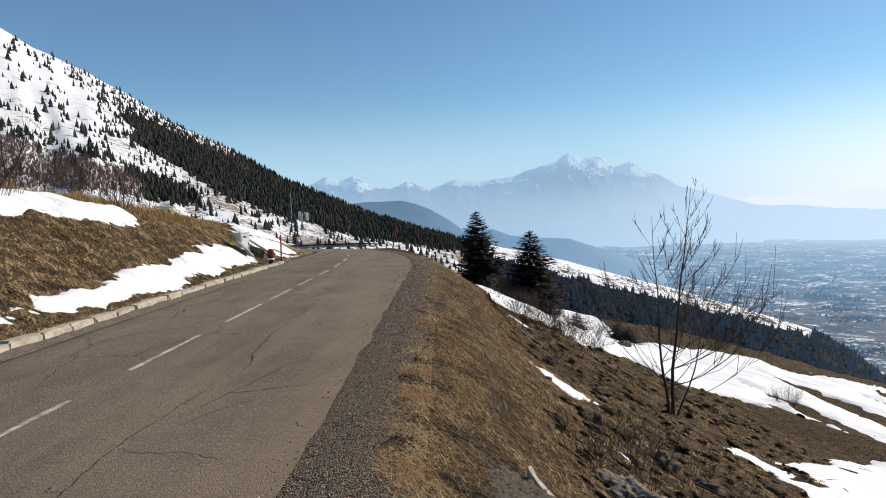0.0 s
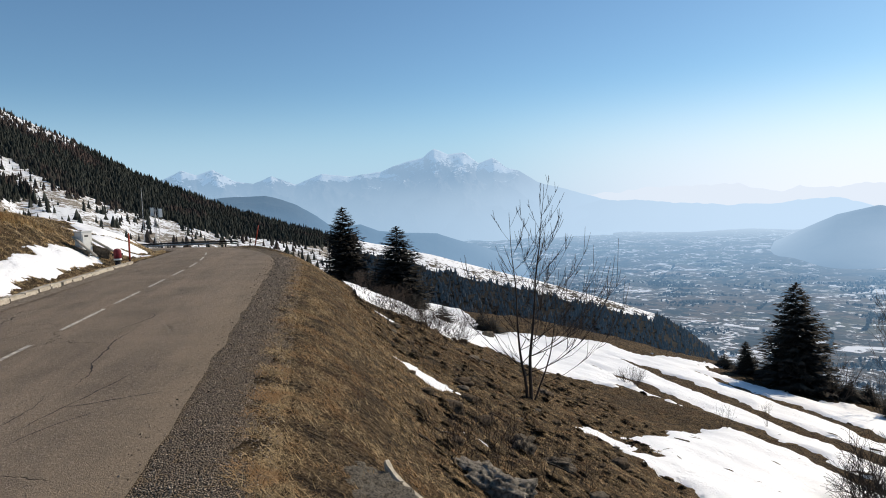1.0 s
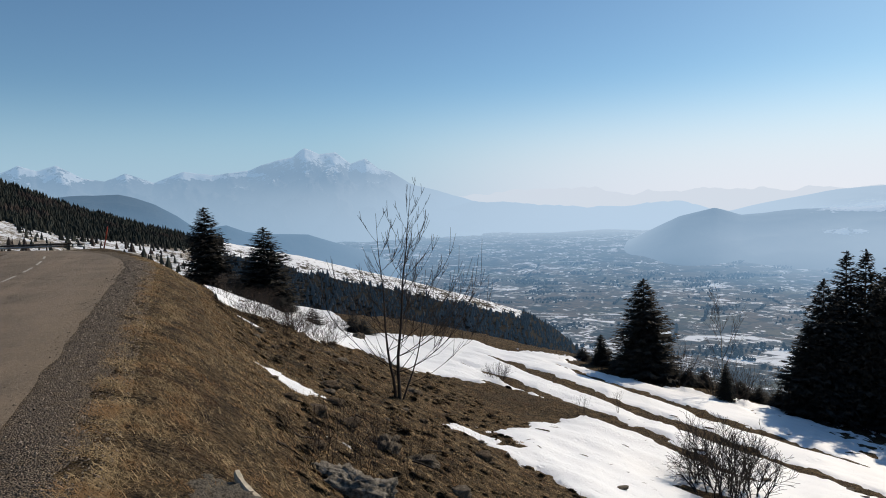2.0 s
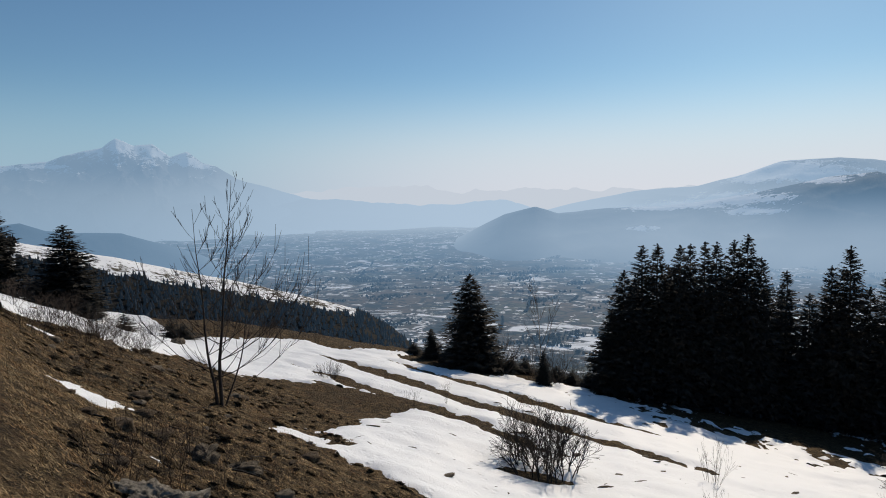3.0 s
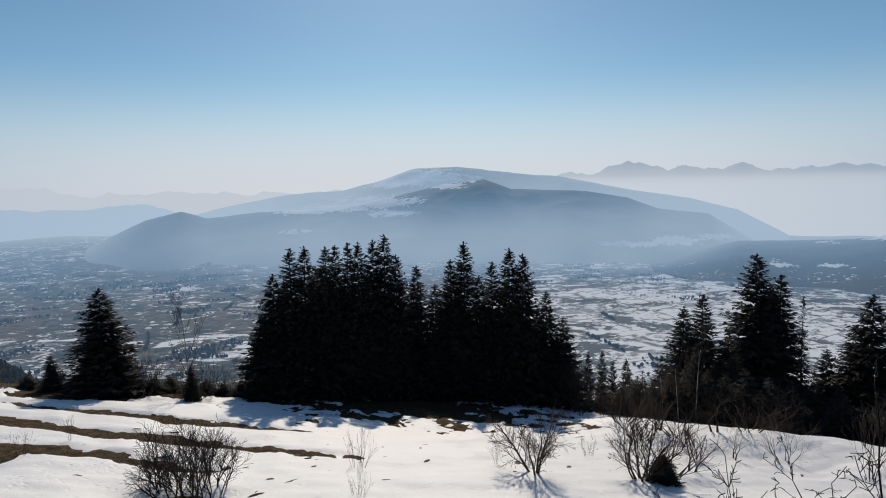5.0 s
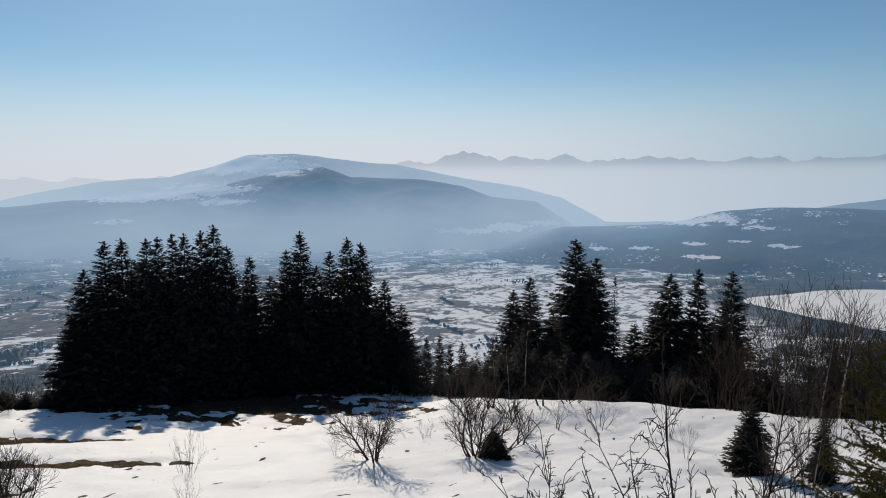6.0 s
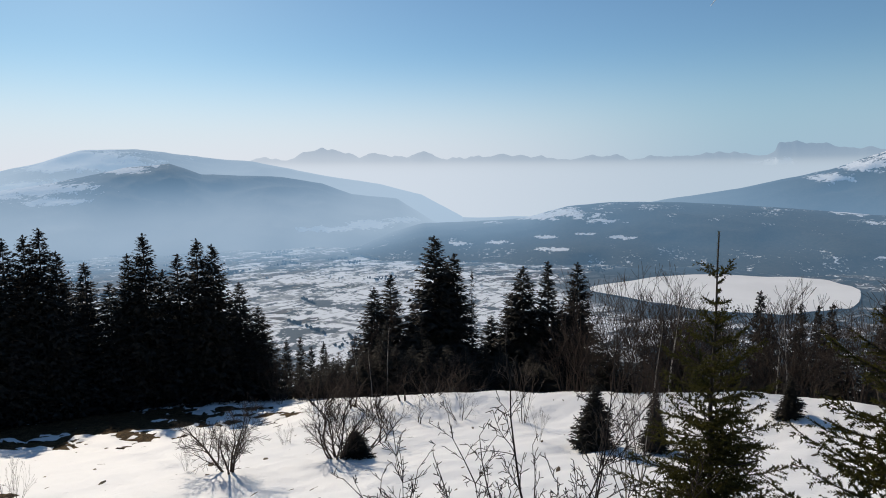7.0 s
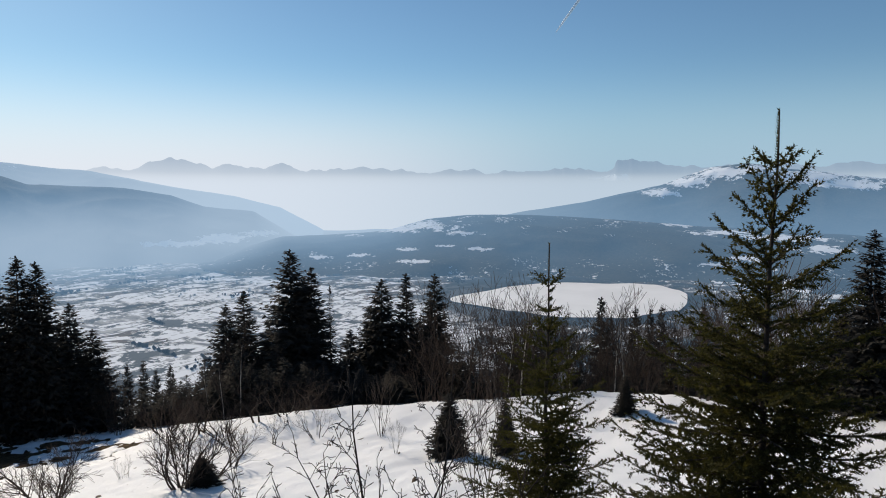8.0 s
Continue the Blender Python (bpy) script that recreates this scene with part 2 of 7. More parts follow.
GRAVEL = mat_gravel()
NEEDLES = mat_leaf("spruce_needles", (0.042, 0.040, 0.036))
NEEDLES_NEAR = mat_leaf("young_spruce_needles", (0.064, 0.062, 0.030), through=0.28)
NEEDLES_FAR = mat_leaf("far_spruce_needles", (0.032, 0.038, 0.035), 0.5, 0.85)
# the spur's shade and blue haze are put into this colour, plus a haze glow
NEEDLES_SPUR = mat_leaf("painted_shade_spruce_needles", (0.026, 0.030, 0.036), 0.4, far=2600.0)
# valley crowns carry painted haze, glowing more with distance
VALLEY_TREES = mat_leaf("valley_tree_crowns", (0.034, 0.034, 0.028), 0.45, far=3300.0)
BARE_TWIGS = mat_leaf("far_bare_twigs", (0.150, 0.098, 0.084), 0.4)
BARK = mat_plain("grey_bark", (0.070, 0.055, 0.043), 0.9, 0.35, 14.0, 0.5)
TWIG = mat_plain("brown_twig", (0.054, 0.037, 0.028), 0.85, 0.3, 20.0, 0.3)
# a darker brown than TWIG, otherwise the same
DARK_TWIG = mat_plain("dark_brown_twig", (0.032, 0.024, 0.020), 0.85, 0.3, 20.0, 0.3)
PAINT = mat_plain("worn_white_road_paint", (0.44, 0.40, 0.34), 0.8, 0.5, 7.0, 0.2)


def mat_valley():
    n = Nodes("valley_fields")
    p = n.pos()
    flat = n.scaled(p, (1.0, 1.0, 0.0))
    wob = n.add("ShaderNodeTexNoise")
    n.put(wob.inputs["Vector"], flat)
    wob.inputs["Scale"].default_value = 0.004
    bent = n.add("ShaderNodeVectorMath", op="ADD")
    n.put(bent.inputs[0], flat)
    n.put(bent.inputs[1], n.scaled(wob.outputs[1], (170.0, 170.0, 0.0)))
    turn = n.add("ShaderNodeVectorRotate")
    n.put(turn.inputs["Vector"], bent.outputs[0])
    turn.inputs["Angle"].default_value = radians(55)

    def plots(sx, sy):
        """Fields: a colour for each, and how far it is to the next."""
        first, second = n.add("ShaderNodeTexVoronoi", feature="F1"), n.add("ShaderNodeTexVoronoi", feature="F2")
        for v in (first, second):
            v.distance = "CHEBYCHEV"
            n.put(v.inputs["Vector"], n.scaled(turn.outputs[0], (sx, sy, 0.0)))
            v.inputs["Scale"].default_value = 1.0
        tone = n.add("ShaderNodeSeparateColor")
        n.put(tone.inputs[0], first.outputs["Color"])
        return tone.outputs, n.math("SUBTRACT", second.outputs["Distance"], first.outputs["Distance"])

    small, small_edge = plots(0.011, 0.030)
    big, big_edge = plots(0.0045, 0.0085)
    large = n.noise(flat, 0.0030, 5, 0.6)
    fray = n.noise(flat, 0.035, 5, 0.7)
    c = n.mix(small[0], (0.066, 0.055, 0.038), (0.150, 0.110, 0.074))
    c = n.mix(n.ramp(big[0], 0.45, 0.8, 0, 0.8), c, (0.170, 0.118, 0.076))
    c = n.mix(n.ramp(big[1], 0.6, 0.9, 0, 0.7), c, (0.095, 0.105, 0.055))
    c = n.mix(n.ramp(large, 0.40, 0.62, 0, 0.5), c, (0.100, 0.075, 0.052))
    c = n.mix(n.ramp(n.noise(flat, 0.06, 5, 0.7), 0.50, 0.66, 0, 0.6), c, (0.045, 0.044, 0.032))
    hedge = n.math("MAXIMUM", n.math("MULTIPLY", n.ramp(small_edge, 0.02, 0.11, 1.0, 0.0), n.ramp(fray, 0.46, 0.54)), n.math("MULTIPLY", n.ramp(big_edge, 0.01, 0.06, 1.0, 0.0), n.ramp(fray, 0.40, 0.48)))
    c = n.mix(n.math("MULTIPLY", hedge, 0.85), c, (0.026, 0.026, 0.020))
    wood = n.ramp(n.noise(flat, 0.0085, 8, 0.72), 0.535, 0.560)
    to_lake = n.add("ShaderNodeVectorMath", op="DISTANCE")
    n.put(to_lake.inputs[0], flat)
    to_lake.inputs[1].default_value = (1560, -800, 0)
    shore = n.math("ADD", to_lake.outputs["Value"], n.math("MULTIPLY", n.noise(flat, 0.008, 5, 0.6), 260.0))
    wood = n.math("MAXIMUM", wood, n.ramp(shore, 480, 560, 1.0, 0.0))
    c = n.mix(wood, c, (0.022, 0.026, 0.024))
    # snow lies longest on the flat meadows below the slope
    to_meadow = n.add("ShaderNodeVectorMath", op="DISTANCE")
    n.put(to_meadow.inputs[0], flat)
    to_meadow.inputs[1].default_value = (1450, 20, 0)
    open_land = n.ramp(to_meadow.outputs["Value"], 250, 950, 0.30, 0.0)
    where = n.add("ShaderNodeSeparateXYZ")
    n.put(where.inputs[0], p)
    lee = n.math("ADD", n.ramp(where.outputs[1], -1100, -350, -0.10, 0.0), n.ramp(where.outputs[1], 850, 1700, 0.0, -0.085))
    drift = n.noise(n.scaled(turn.outputs[0], (0.020, 0.045, 0.0)), 1.0, 8, 0.70)
    s = n.math("ADD", n.math("ADD", n.math("MULTIPLY", small[1], 0.26), n.math("MULTIPLY", n.math("SUBTRACT", big[2], 0.35), 0.20)), n.math("MULTIPLY", drift, 0.55))
    s = n.math("ADD", s, n.math("MULTIPLY", n.math("SUBTRACT", large, 0.5), -0.75))
    s = n.math("ADD", n.math("ADD", s, open_land), lee)
    # thin strips of snow left in the lee of the hedges
    bank = n.math("MULTIPLY", n.math("MULTIPLY", n.ramp(small_edge, 0.06, 0.10), n.ramp(small_edge, 0.16, 0.24, 1.0, 0.0)), n.ramp(n.math("ADD", n.noise(flat, 0.022, 4, 0.6), n.math("MULTIPLY", n.math("SUBTRACT", large, 0.5), -0.5)), 0.52, 0.55))
    lanes = n.voronoi(n.scaled(bent.outputs[0], (0.0036, 0.0028, 0.0)), 1.0, "DISTANCE_TO_EDGE")
    lane = n.math("MULTIPLY", n.ramp(lanes, 0.006, 0.013, 1.0, 0.0), n.ramp(n.noise(flat, 0.012, 4, 0.7), 0.50, 0.56))
    snowy = n.math("MAXIMUM", n.math("MAXIMUM", n.ramp(s, 0.560, 0.578), lane), bank)
    snowy = n.math("MULTIPLY", snowy, n.math("SUBTRACT", 1.0, n.math("MAXIMUM", n.math("MULTIPLY", wood, 0.92), n.math("MULTIPLY", hedge, 0.8))))
    c = n.mix(snowy, c, (0.88, 0.88, 0.89))
    # distance haze is painted over the fields as emission
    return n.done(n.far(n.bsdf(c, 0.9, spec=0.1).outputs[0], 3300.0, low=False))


def mat_slope(name, low, high, snow_amount, scale=0.01, line=0.0, length=2800.0, steep=0.0, snow_col=(0.72, 0.74, 0.77), fog=None, clearings=(), strong=0.45, stretch=1.0, air=None, foot=None):
    """A far mountain flank: woods or rock with broken snow, more of it the higher it lies."""
    n = Nodes(name)
    p = n.pos()
    sep = n.add("ShaderNodeSeparateXYZ")
    n.put(sep.inputs[0], p)
    q = n.scaled(p, (1.0, 1.0, stretch))
    a, b = n.noise(p, scale, 7, 0.65), n.noise(q, scale * 7, 6, 0.7)
    c = n.mix(n.ramp(b, 0.35, 0.65), low, high)
    amount = n.math("ADD", n.math("MULTIPLY", n.math("SUBTRACT", sep.outputs[2], line), 0.0012), snow_amount)
    if steep:
        nz = n.add("ShaderNodeSeparateXYZ")
        n.put(nz.inputs[0], n.add("ShaderNodeNewGeometry").outputs["Normal"])
        amount = n.math("ADD", amount, n.math("MULTIPLY", n.math("SUBTRACT", nz.outputs[2], 0.7), steep))
    if foot:
        amount = n.math("ADD", amount, n.ramp(sep.outputs[2], foot[0], foot[1], foot[2], 0.0))
    if clearings:
        warp_u, warp_v = n.noise(p, scale * 1.6, 6, 0.7), n.noise(n.scaled(p, (1.3, -1.2, 1.7)), scale * 2.0, 6, 0.7)
        bearing = n.math("MULTIPLY", n.math("ARCTAN2", sep.outputs[0], sep.outputs[1]), 57.296)
        out = n.math("SQRT", n.math("ADD", n.math("MULTIPLY", sep.outputs[0], sep.outputs[0]), n.math("MULTIPLY", sep.outputs[1], sep.outputs[1])))
        rise = n.math("MULTIPLY", n.math("ARCTAN2", n.math("SUBTRACT", sep.outputs[2], EYE), out), 57.296)
    for az, el, wide, high in clearings:
        u = n.math("ADD", n.math("DIVIDE", n.math("SUBTRACT", bearing, az), wide), n.math("MULTIPLY", n.math("SUBTRACT", warp_u, 0.5), 4.5))
        v = n.math("ADD", n.math("DIVIDE", n.math("SUBTRACT", rise, el), high), n.math("MULTIPLY", n.math("SUBTRACT", warp_v, 0.5), 5.0))
        gap = n.math("SQRT", n.math("ADD", n.math("MULTIPLY", u, u), n.math("MULTIPLY", v, v)))
        amount = n.math("MAXIMUM", amount, n.ramp(gap, 0.0, 2.2, strong, -0.3))
    s = n.math("ADD", n.math("ADD", n.math("MULTIPLY", a, 0.7), n.math("MULTIPLY", n.math("SUBTRACT", b, 0.3), 0.75)), amount)
    c = n.mix(n.ramp(s, 0.60, 0.66), c, snow_col)
    s = n.bsdf(c, 0.9, n.bump(b, 0.6, 1 / (scale * 30)), spec=0.1).outputs[0]
    # with a length, distance haze is painted over the slope as emission
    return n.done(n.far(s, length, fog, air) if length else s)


VALLEY = mat_valley()

# ---------------------------------------------------------------- shape of the land
VALLEY_Z = -300.0
PX = np.array([-60.0, -0.5, 0.4, 1.4, 2.8, 8.0, 10.4, 14, 18.0, 30.0, 62.0, 200.0])
PZ = np.array([0.0, 0.0, -0.35, -1.15, -2.2, -5.25, -6.5, -7.9, -9.0, -11.8, -19.3, -52.0])


def smooth01(v):
    v = np.clip(v, 0, 1)
    return v * v * (3 - 2 * v)


def road_left(y):
    return -8.25 - np.where(y > 40, 0.03 * (y - 40) ** 2, 0)


def road_right(y):
    return -1.45 - np.where(y > 27, 0.0125 * (np.minimum(y, 60) - 27) ** 2, 0) - np.where(y > 60, 0.85 * (y - 60), 0)


def road_height(y):
    return -0.0012 * np.maximum(y - 36, 0) ** 2


def profile(x):
    """The fall of the slope away from the road."""
    return sum(np.interp(x + d, PX, PZ) for d in (-0.5, -0.25, 0, 0.25, 0.5)) / 5


def edge_distance(az):
    """How far the hillside reaches before it breaks away to the valley."""
    return np.interp(az, [-40, 0, 10, 20, 30, 43, 60, 90, 105, 120, 140, 180], [75, 60, 65, 66, 63, 60, 63, 63, 62, 56, 47, 60])


def lumps(x, y, s):
    return (np.sin(x * 1.7 * s + 1.3 * np.sin(y * 0.9 * s)) * np.sin(y * 1.3 * s + 0.7 * np.sin(x * 2.1 * s + 2)) + 0.5 * np.sin(x * 4.1 * s + y * 3.3 * s + np.sin(y * 2.7 * s)))


def land(x, y, fine=1.0):
    """Height of the ground."""
    x, y = np.asarray(x, float), np.asarray(y, float)
    r = np.hypot(x, y)
    az = np.degrees(np.arctan2(x, y))
    shift = 4.4 * smooth01((y - 26) / 34) * np.exp(-np.maximum(x, 0) / 8)
    z = profile(x + shift)
    z = z + np.where(y > 36, road_height(np.minimum(y, 75)), 0) * smooth01((4 - x) / 6)
    z = z - 0.8 * smooth01((y - 42) / 14) * smooth01((x + 1) / 3) * smooth01((22 - x) / 10)
    # the bank above the road
    left = road_left(np.clip(y, -200, 62)) - 1.0
    u = np.maximum(left - x, 0)
    top = np.clip(6.2 - 0.103 * np.maximum(y, 0), 0.3, 6.2) * smooth01((51.0 - y) / 9)
    bank = np.minimum(0.56 * u, top + 0.19 * np.maximum(u - top / 0.56, 0))
    bank = np.where(u > 0, bank - 0.25 * np.exp(-((u - top / 0.56) / 1.2) ** 2) * smooth01(u), 0)
    z = z + bank
    amp = smooth01((x - 0.6) / 3) + smooth01((left - 0.4 - x) / 1.0)
    z = z + amp * (0.065 * lumps(x, y, 0.9) + 0.13 * lumps(x + 3, y, 0.21) + fine * (0.026 * lumps(x, y + 5, 2.6) + 0.030 * lumps(y + 2, x, 1.7) + 0.014 * lumps(x + 7, y, 5.1)))
    # the swell of the brow before the slope breaks away
    swell = np.interp(az, [79, 84, 95, 107, 114, 120, 128, 135, 142], [0, 0.85, 1.25, 1.3, 1.2, 1.45, 1.4, 0.8, 0])
    z = z + swell * np.exp(-((r - np.interp(az, [80, 118, 140], [50, 49, 43])) / 5.0) ** 2)
    # the break of the slope, and the valley
    e = edge_distance(az)
    over = np.maximum(r - e, 0)
    drop = 0.5 * over * smooth01(over / 14) + 0.03 * over
    z = z - 27 * smooth01((r - 47) / 60) * smooth01((-2 - az) / 8) * smooth01((az + 60) / 20) * smooth01((y - 30) / 25)
    rightside = smooth01((az + 14) / 10) * smooth01((165 - az) / 15)
    z = z - drop * rightside
    floor = VALLEY_Z + 95 * smooth01((r - 2100) / 2400) * smooth01((62 - az) / 15) * smooth01((az - 5) / 10)
    return np.maximum(z, floor)


def mesh_object(name, verts, faces, material, smooth=True):
    me = bpy.data.meshes.new(name)
    me.from_pydata(np.asarray(verts, float).tolist() if not isinstance(verts, list) else verts, [], faces.tolist() if isinstance(faces, np.ndarray) else faces)
    me.materials.append(material)
    if smooth:
        me.polygons.foreach_set("use_smooth", [True] * len(me.polygons))
    me.update()
    return new(name, me)


def grid_faces(rows, cols, wrap=False):
    i = np.arange(rows - 1)[:, None] * cols
    j = np.arange(cols if wrap else cols - 1)[None, :]
    k = (j + 1) % cols
    return np.stack([i + j, i + k, i + cols + k, i + cols + j], -1).reshape(-1, 4)


def build_ground():
    radii = np.concatenate([[0.002], np.geomspace(0.5, 75, 230), np.geomspace(77, 4900, 60)])
    az = np.radians(np.concatenate([np.linspace(-180, -42, 60, endpoint=False), np.linspace(-42, 146, 500, endpoint=False), np.linspace(146, 180, 15, endpoint=False)]))
    x, y = radii[:, None] * np.sin(az), radii[:, None] * np.cos(az)
    z = land(x, y)
    on_road = smooth01((x - road_left(y) + 0.4) / 0.3) * smooth01((road_right(y) + 1.25 - x) / 0.3) * (y < 75)
    z = z - 0.06 * on_road
    v = np.stack([x, y, z], -1).reshape(-1, 3)
    ob = mesh_object("ground", v, grid_faces(len(radii), len(az), True)[:, ::-1], TURF)
    ob.data.materials.append(VALLEY)
    reach = np.repeat(np.arange(len(radii) - 1), len(az))
    ob.data.polygons.foreach_set("material_index", (radii[reach] > 240).astype(np.int32))
    return tagged(ob, "dry brown winter turf falling away to a wide valley", "ground", kind="structure")


build_ground()


def build_road():
    y = np.arange(-30, 75, 0.5)
    s = np.linspace(0, 1, 15)
    x = road_left(y)[:, None] * (1 - s) + road_right(y)[:, None] * s
    ragged = np.array([noise.noise((0.0, v * 0.9, 3.0)) for v in y]) * 0.12
    x[:, -1] += ragged
    z = road_height(y)[:, None] + 0.05 * (1 - (2 * s - 1) ** 2) + 0.0 * x
    z[:, 0] -= 0.05
    x[:, -1] = x[:, -2] + (x[:, -1] - x[:, -2]) * 0.98
    z[:, -2] = road_height(y) + 0.016
    z[:, -1] = road_height(y) + 0.012
    yy = np.repeat(y[:, None], len(s), 1)
    ob = mesh_object("road", np.stack([x, yy, z], -1).reshape(-1, 3), grid_faces(len(y), len(s))[:, ::1], ASPHALT)
    return tagged(ob, "worn grey-brown asphalt mountain road with cracks", "road", kind="structure")


build_road()

# ---------------------------------------------------------------- far land


def rough_line(v, seed, scale, octaves=4):
    out = np.zeros(len(v))
    for o in range(octaves):
        out += np.array([noise.noise((t * scale * 2 ** o, seed * 7.3, o * 3.1)) for t in v]) / 2 ** o
    return out


def mountain(name, label, crest, reach, foot, foot_z, material, relief=0.1, jag=0.06, steps=260, rows=40, seed=1.0, rough=1.0, rounded=False, layers=4.0):
    """A mountain range: a crest line at a distance, running down to its foot, broken by gullies."""
    az = np.linspace(crest[0][0], crest[-1][0], steps)
    el = np.interp(az, [c[0] for c in crest], [c[1] for c in crest]) + jag * rough_line(az, seed, 0.5)
    top = np.maximum(EYE + reach * np.tan(np.radians(el)), foot_z)
    t = np.linspace(0, 1, rows)
    verts = []
    for k, v in enumerate(t):
        r = foot + (reach - foot) * v
        z = foot_z + (top - foot_z) * (math.sin(v * math.pi / 2) ** 1.35 if rounded else v ** 1.25)
        spread = 4 * v * (1 - v) * relief * (top - foot_z)
        g = np.array([noise.ridged_multi_fractal(Vector((a * 0.16 * rough, v * layers, seed + a * 0.03)), 0.9, 2.1, 5, 1.0, 2.0) - 1.0 for a in az])
        z = z + spread * np.clip(g, -1.2, 1.2) * 0.6
        wob = r + 0.05 * reach * np.array([noise.noise((a * 0.2, v * 2, seed + 5)) for a in az]) * (1 - v)
        verts.append(np.stack([wob * np.sin(np.radians(az)), wob * np.cos(np.radians(az)), z], -1))
    back = reach * 1.03
    verts.append(np.stack([back * np.sin(np.radians(az)), back * np.cos(np.radians(az)), top - 0.15 * (top - foot_z)], -1))
    ob = mesh_object(name, np.concatenate(verts), grid_faces(rows + 1, steps)[:, ::-1], material)
    tagged(ob, label, "mountain", kind="structure")
    return ob, np.array(verts)


PALE_SNOW = (0.90, 0.90, 0.91)
MEADOWS = ((65.4, 1.3, 3.0, 0.7), (63.4, 0.75, 1.8, 0.45), (67.2, 0.85, 2.8, 0.4), (62.4, -1.0, 3.0, 0.5), (58.4, -1.4, 2.6, 0.3), (55.8, -1.65, 2.0, 0.22), (63.4, -2.0, 1.8, 0.24), (68.2, 0.35, 1.4, 0.2), (55.0, -3.4, 1.0, 0.18), (88.0, -4.6, 1.8, 0.3), (84.5, -4.9, 1.8, 0.2), (91.0, -4.2, 1.2, 0.2))
# length, fog and air set how much haze is painted on each range
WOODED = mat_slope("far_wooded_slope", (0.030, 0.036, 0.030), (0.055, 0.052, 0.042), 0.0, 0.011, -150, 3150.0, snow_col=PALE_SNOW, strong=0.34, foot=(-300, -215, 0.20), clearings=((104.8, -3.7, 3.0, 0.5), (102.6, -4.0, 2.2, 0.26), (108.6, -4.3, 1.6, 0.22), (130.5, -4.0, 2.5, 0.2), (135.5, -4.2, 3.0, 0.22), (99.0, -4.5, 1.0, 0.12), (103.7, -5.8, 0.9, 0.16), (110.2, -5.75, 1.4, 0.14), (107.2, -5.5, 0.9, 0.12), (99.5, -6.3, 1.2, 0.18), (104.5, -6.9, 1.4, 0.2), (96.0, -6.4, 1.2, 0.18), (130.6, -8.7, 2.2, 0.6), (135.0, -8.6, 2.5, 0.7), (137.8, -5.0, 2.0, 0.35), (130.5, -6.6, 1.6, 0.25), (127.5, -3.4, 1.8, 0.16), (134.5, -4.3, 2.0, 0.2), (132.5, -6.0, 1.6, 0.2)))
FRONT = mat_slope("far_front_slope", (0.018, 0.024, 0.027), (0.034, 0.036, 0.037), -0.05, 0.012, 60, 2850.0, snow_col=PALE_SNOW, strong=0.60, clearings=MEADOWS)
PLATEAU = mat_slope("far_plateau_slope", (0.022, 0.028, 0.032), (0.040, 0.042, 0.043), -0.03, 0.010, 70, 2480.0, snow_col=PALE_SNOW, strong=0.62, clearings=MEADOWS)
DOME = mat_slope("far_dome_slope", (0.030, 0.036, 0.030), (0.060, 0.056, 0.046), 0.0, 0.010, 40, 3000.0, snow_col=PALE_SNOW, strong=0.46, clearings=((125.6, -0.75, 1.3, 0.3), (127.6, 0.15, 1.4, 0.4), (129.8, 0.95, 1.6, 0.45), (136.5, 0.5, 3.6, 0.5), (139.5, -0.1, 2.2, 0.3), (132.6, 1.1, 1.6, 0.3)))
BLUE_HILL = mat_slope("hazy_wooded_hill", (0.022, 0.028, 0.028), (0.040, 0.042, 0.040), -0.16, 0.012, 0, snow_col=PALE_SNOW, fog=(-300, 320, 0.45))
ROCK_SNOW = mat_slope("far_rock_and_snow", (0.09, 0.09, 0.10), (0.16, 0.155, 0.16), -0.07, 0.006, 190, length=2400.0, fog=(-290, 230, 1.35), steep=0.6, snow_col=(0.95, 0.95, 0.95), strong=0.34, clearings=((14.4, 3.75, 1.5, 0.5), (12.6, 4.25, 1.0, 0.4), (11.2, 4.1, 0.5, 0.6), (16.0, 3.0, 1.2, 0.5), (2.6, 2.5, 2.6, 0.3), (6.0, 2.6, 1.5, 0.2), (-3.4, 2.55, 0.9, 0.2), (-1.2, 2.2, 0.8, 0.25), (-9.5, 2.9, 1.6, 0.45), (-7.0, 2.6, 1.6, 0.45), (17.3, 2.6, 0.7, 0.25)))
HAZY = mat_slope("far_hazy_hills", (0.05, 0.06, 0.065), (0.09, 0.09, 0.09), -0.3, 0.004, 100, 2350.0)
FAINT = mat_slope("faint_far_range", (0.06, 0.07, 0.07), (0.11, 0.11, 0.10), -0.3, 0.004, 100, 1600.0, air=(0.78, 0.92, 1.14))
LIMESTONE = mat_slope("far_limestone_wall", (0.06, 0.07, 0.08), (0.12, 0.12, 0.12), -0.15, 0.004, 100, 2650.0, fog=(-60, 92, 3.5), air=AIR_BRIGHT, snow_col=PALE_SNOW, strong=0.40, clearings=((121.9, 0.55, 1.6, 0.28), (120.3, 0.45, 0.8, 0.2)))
FLANK = mat_slope("snowy_flank", (0.17, 0.150, 0.125), (0.30, 0.26, 0.21), 0.175, 0.045, 20, 0, stretch=3.5)

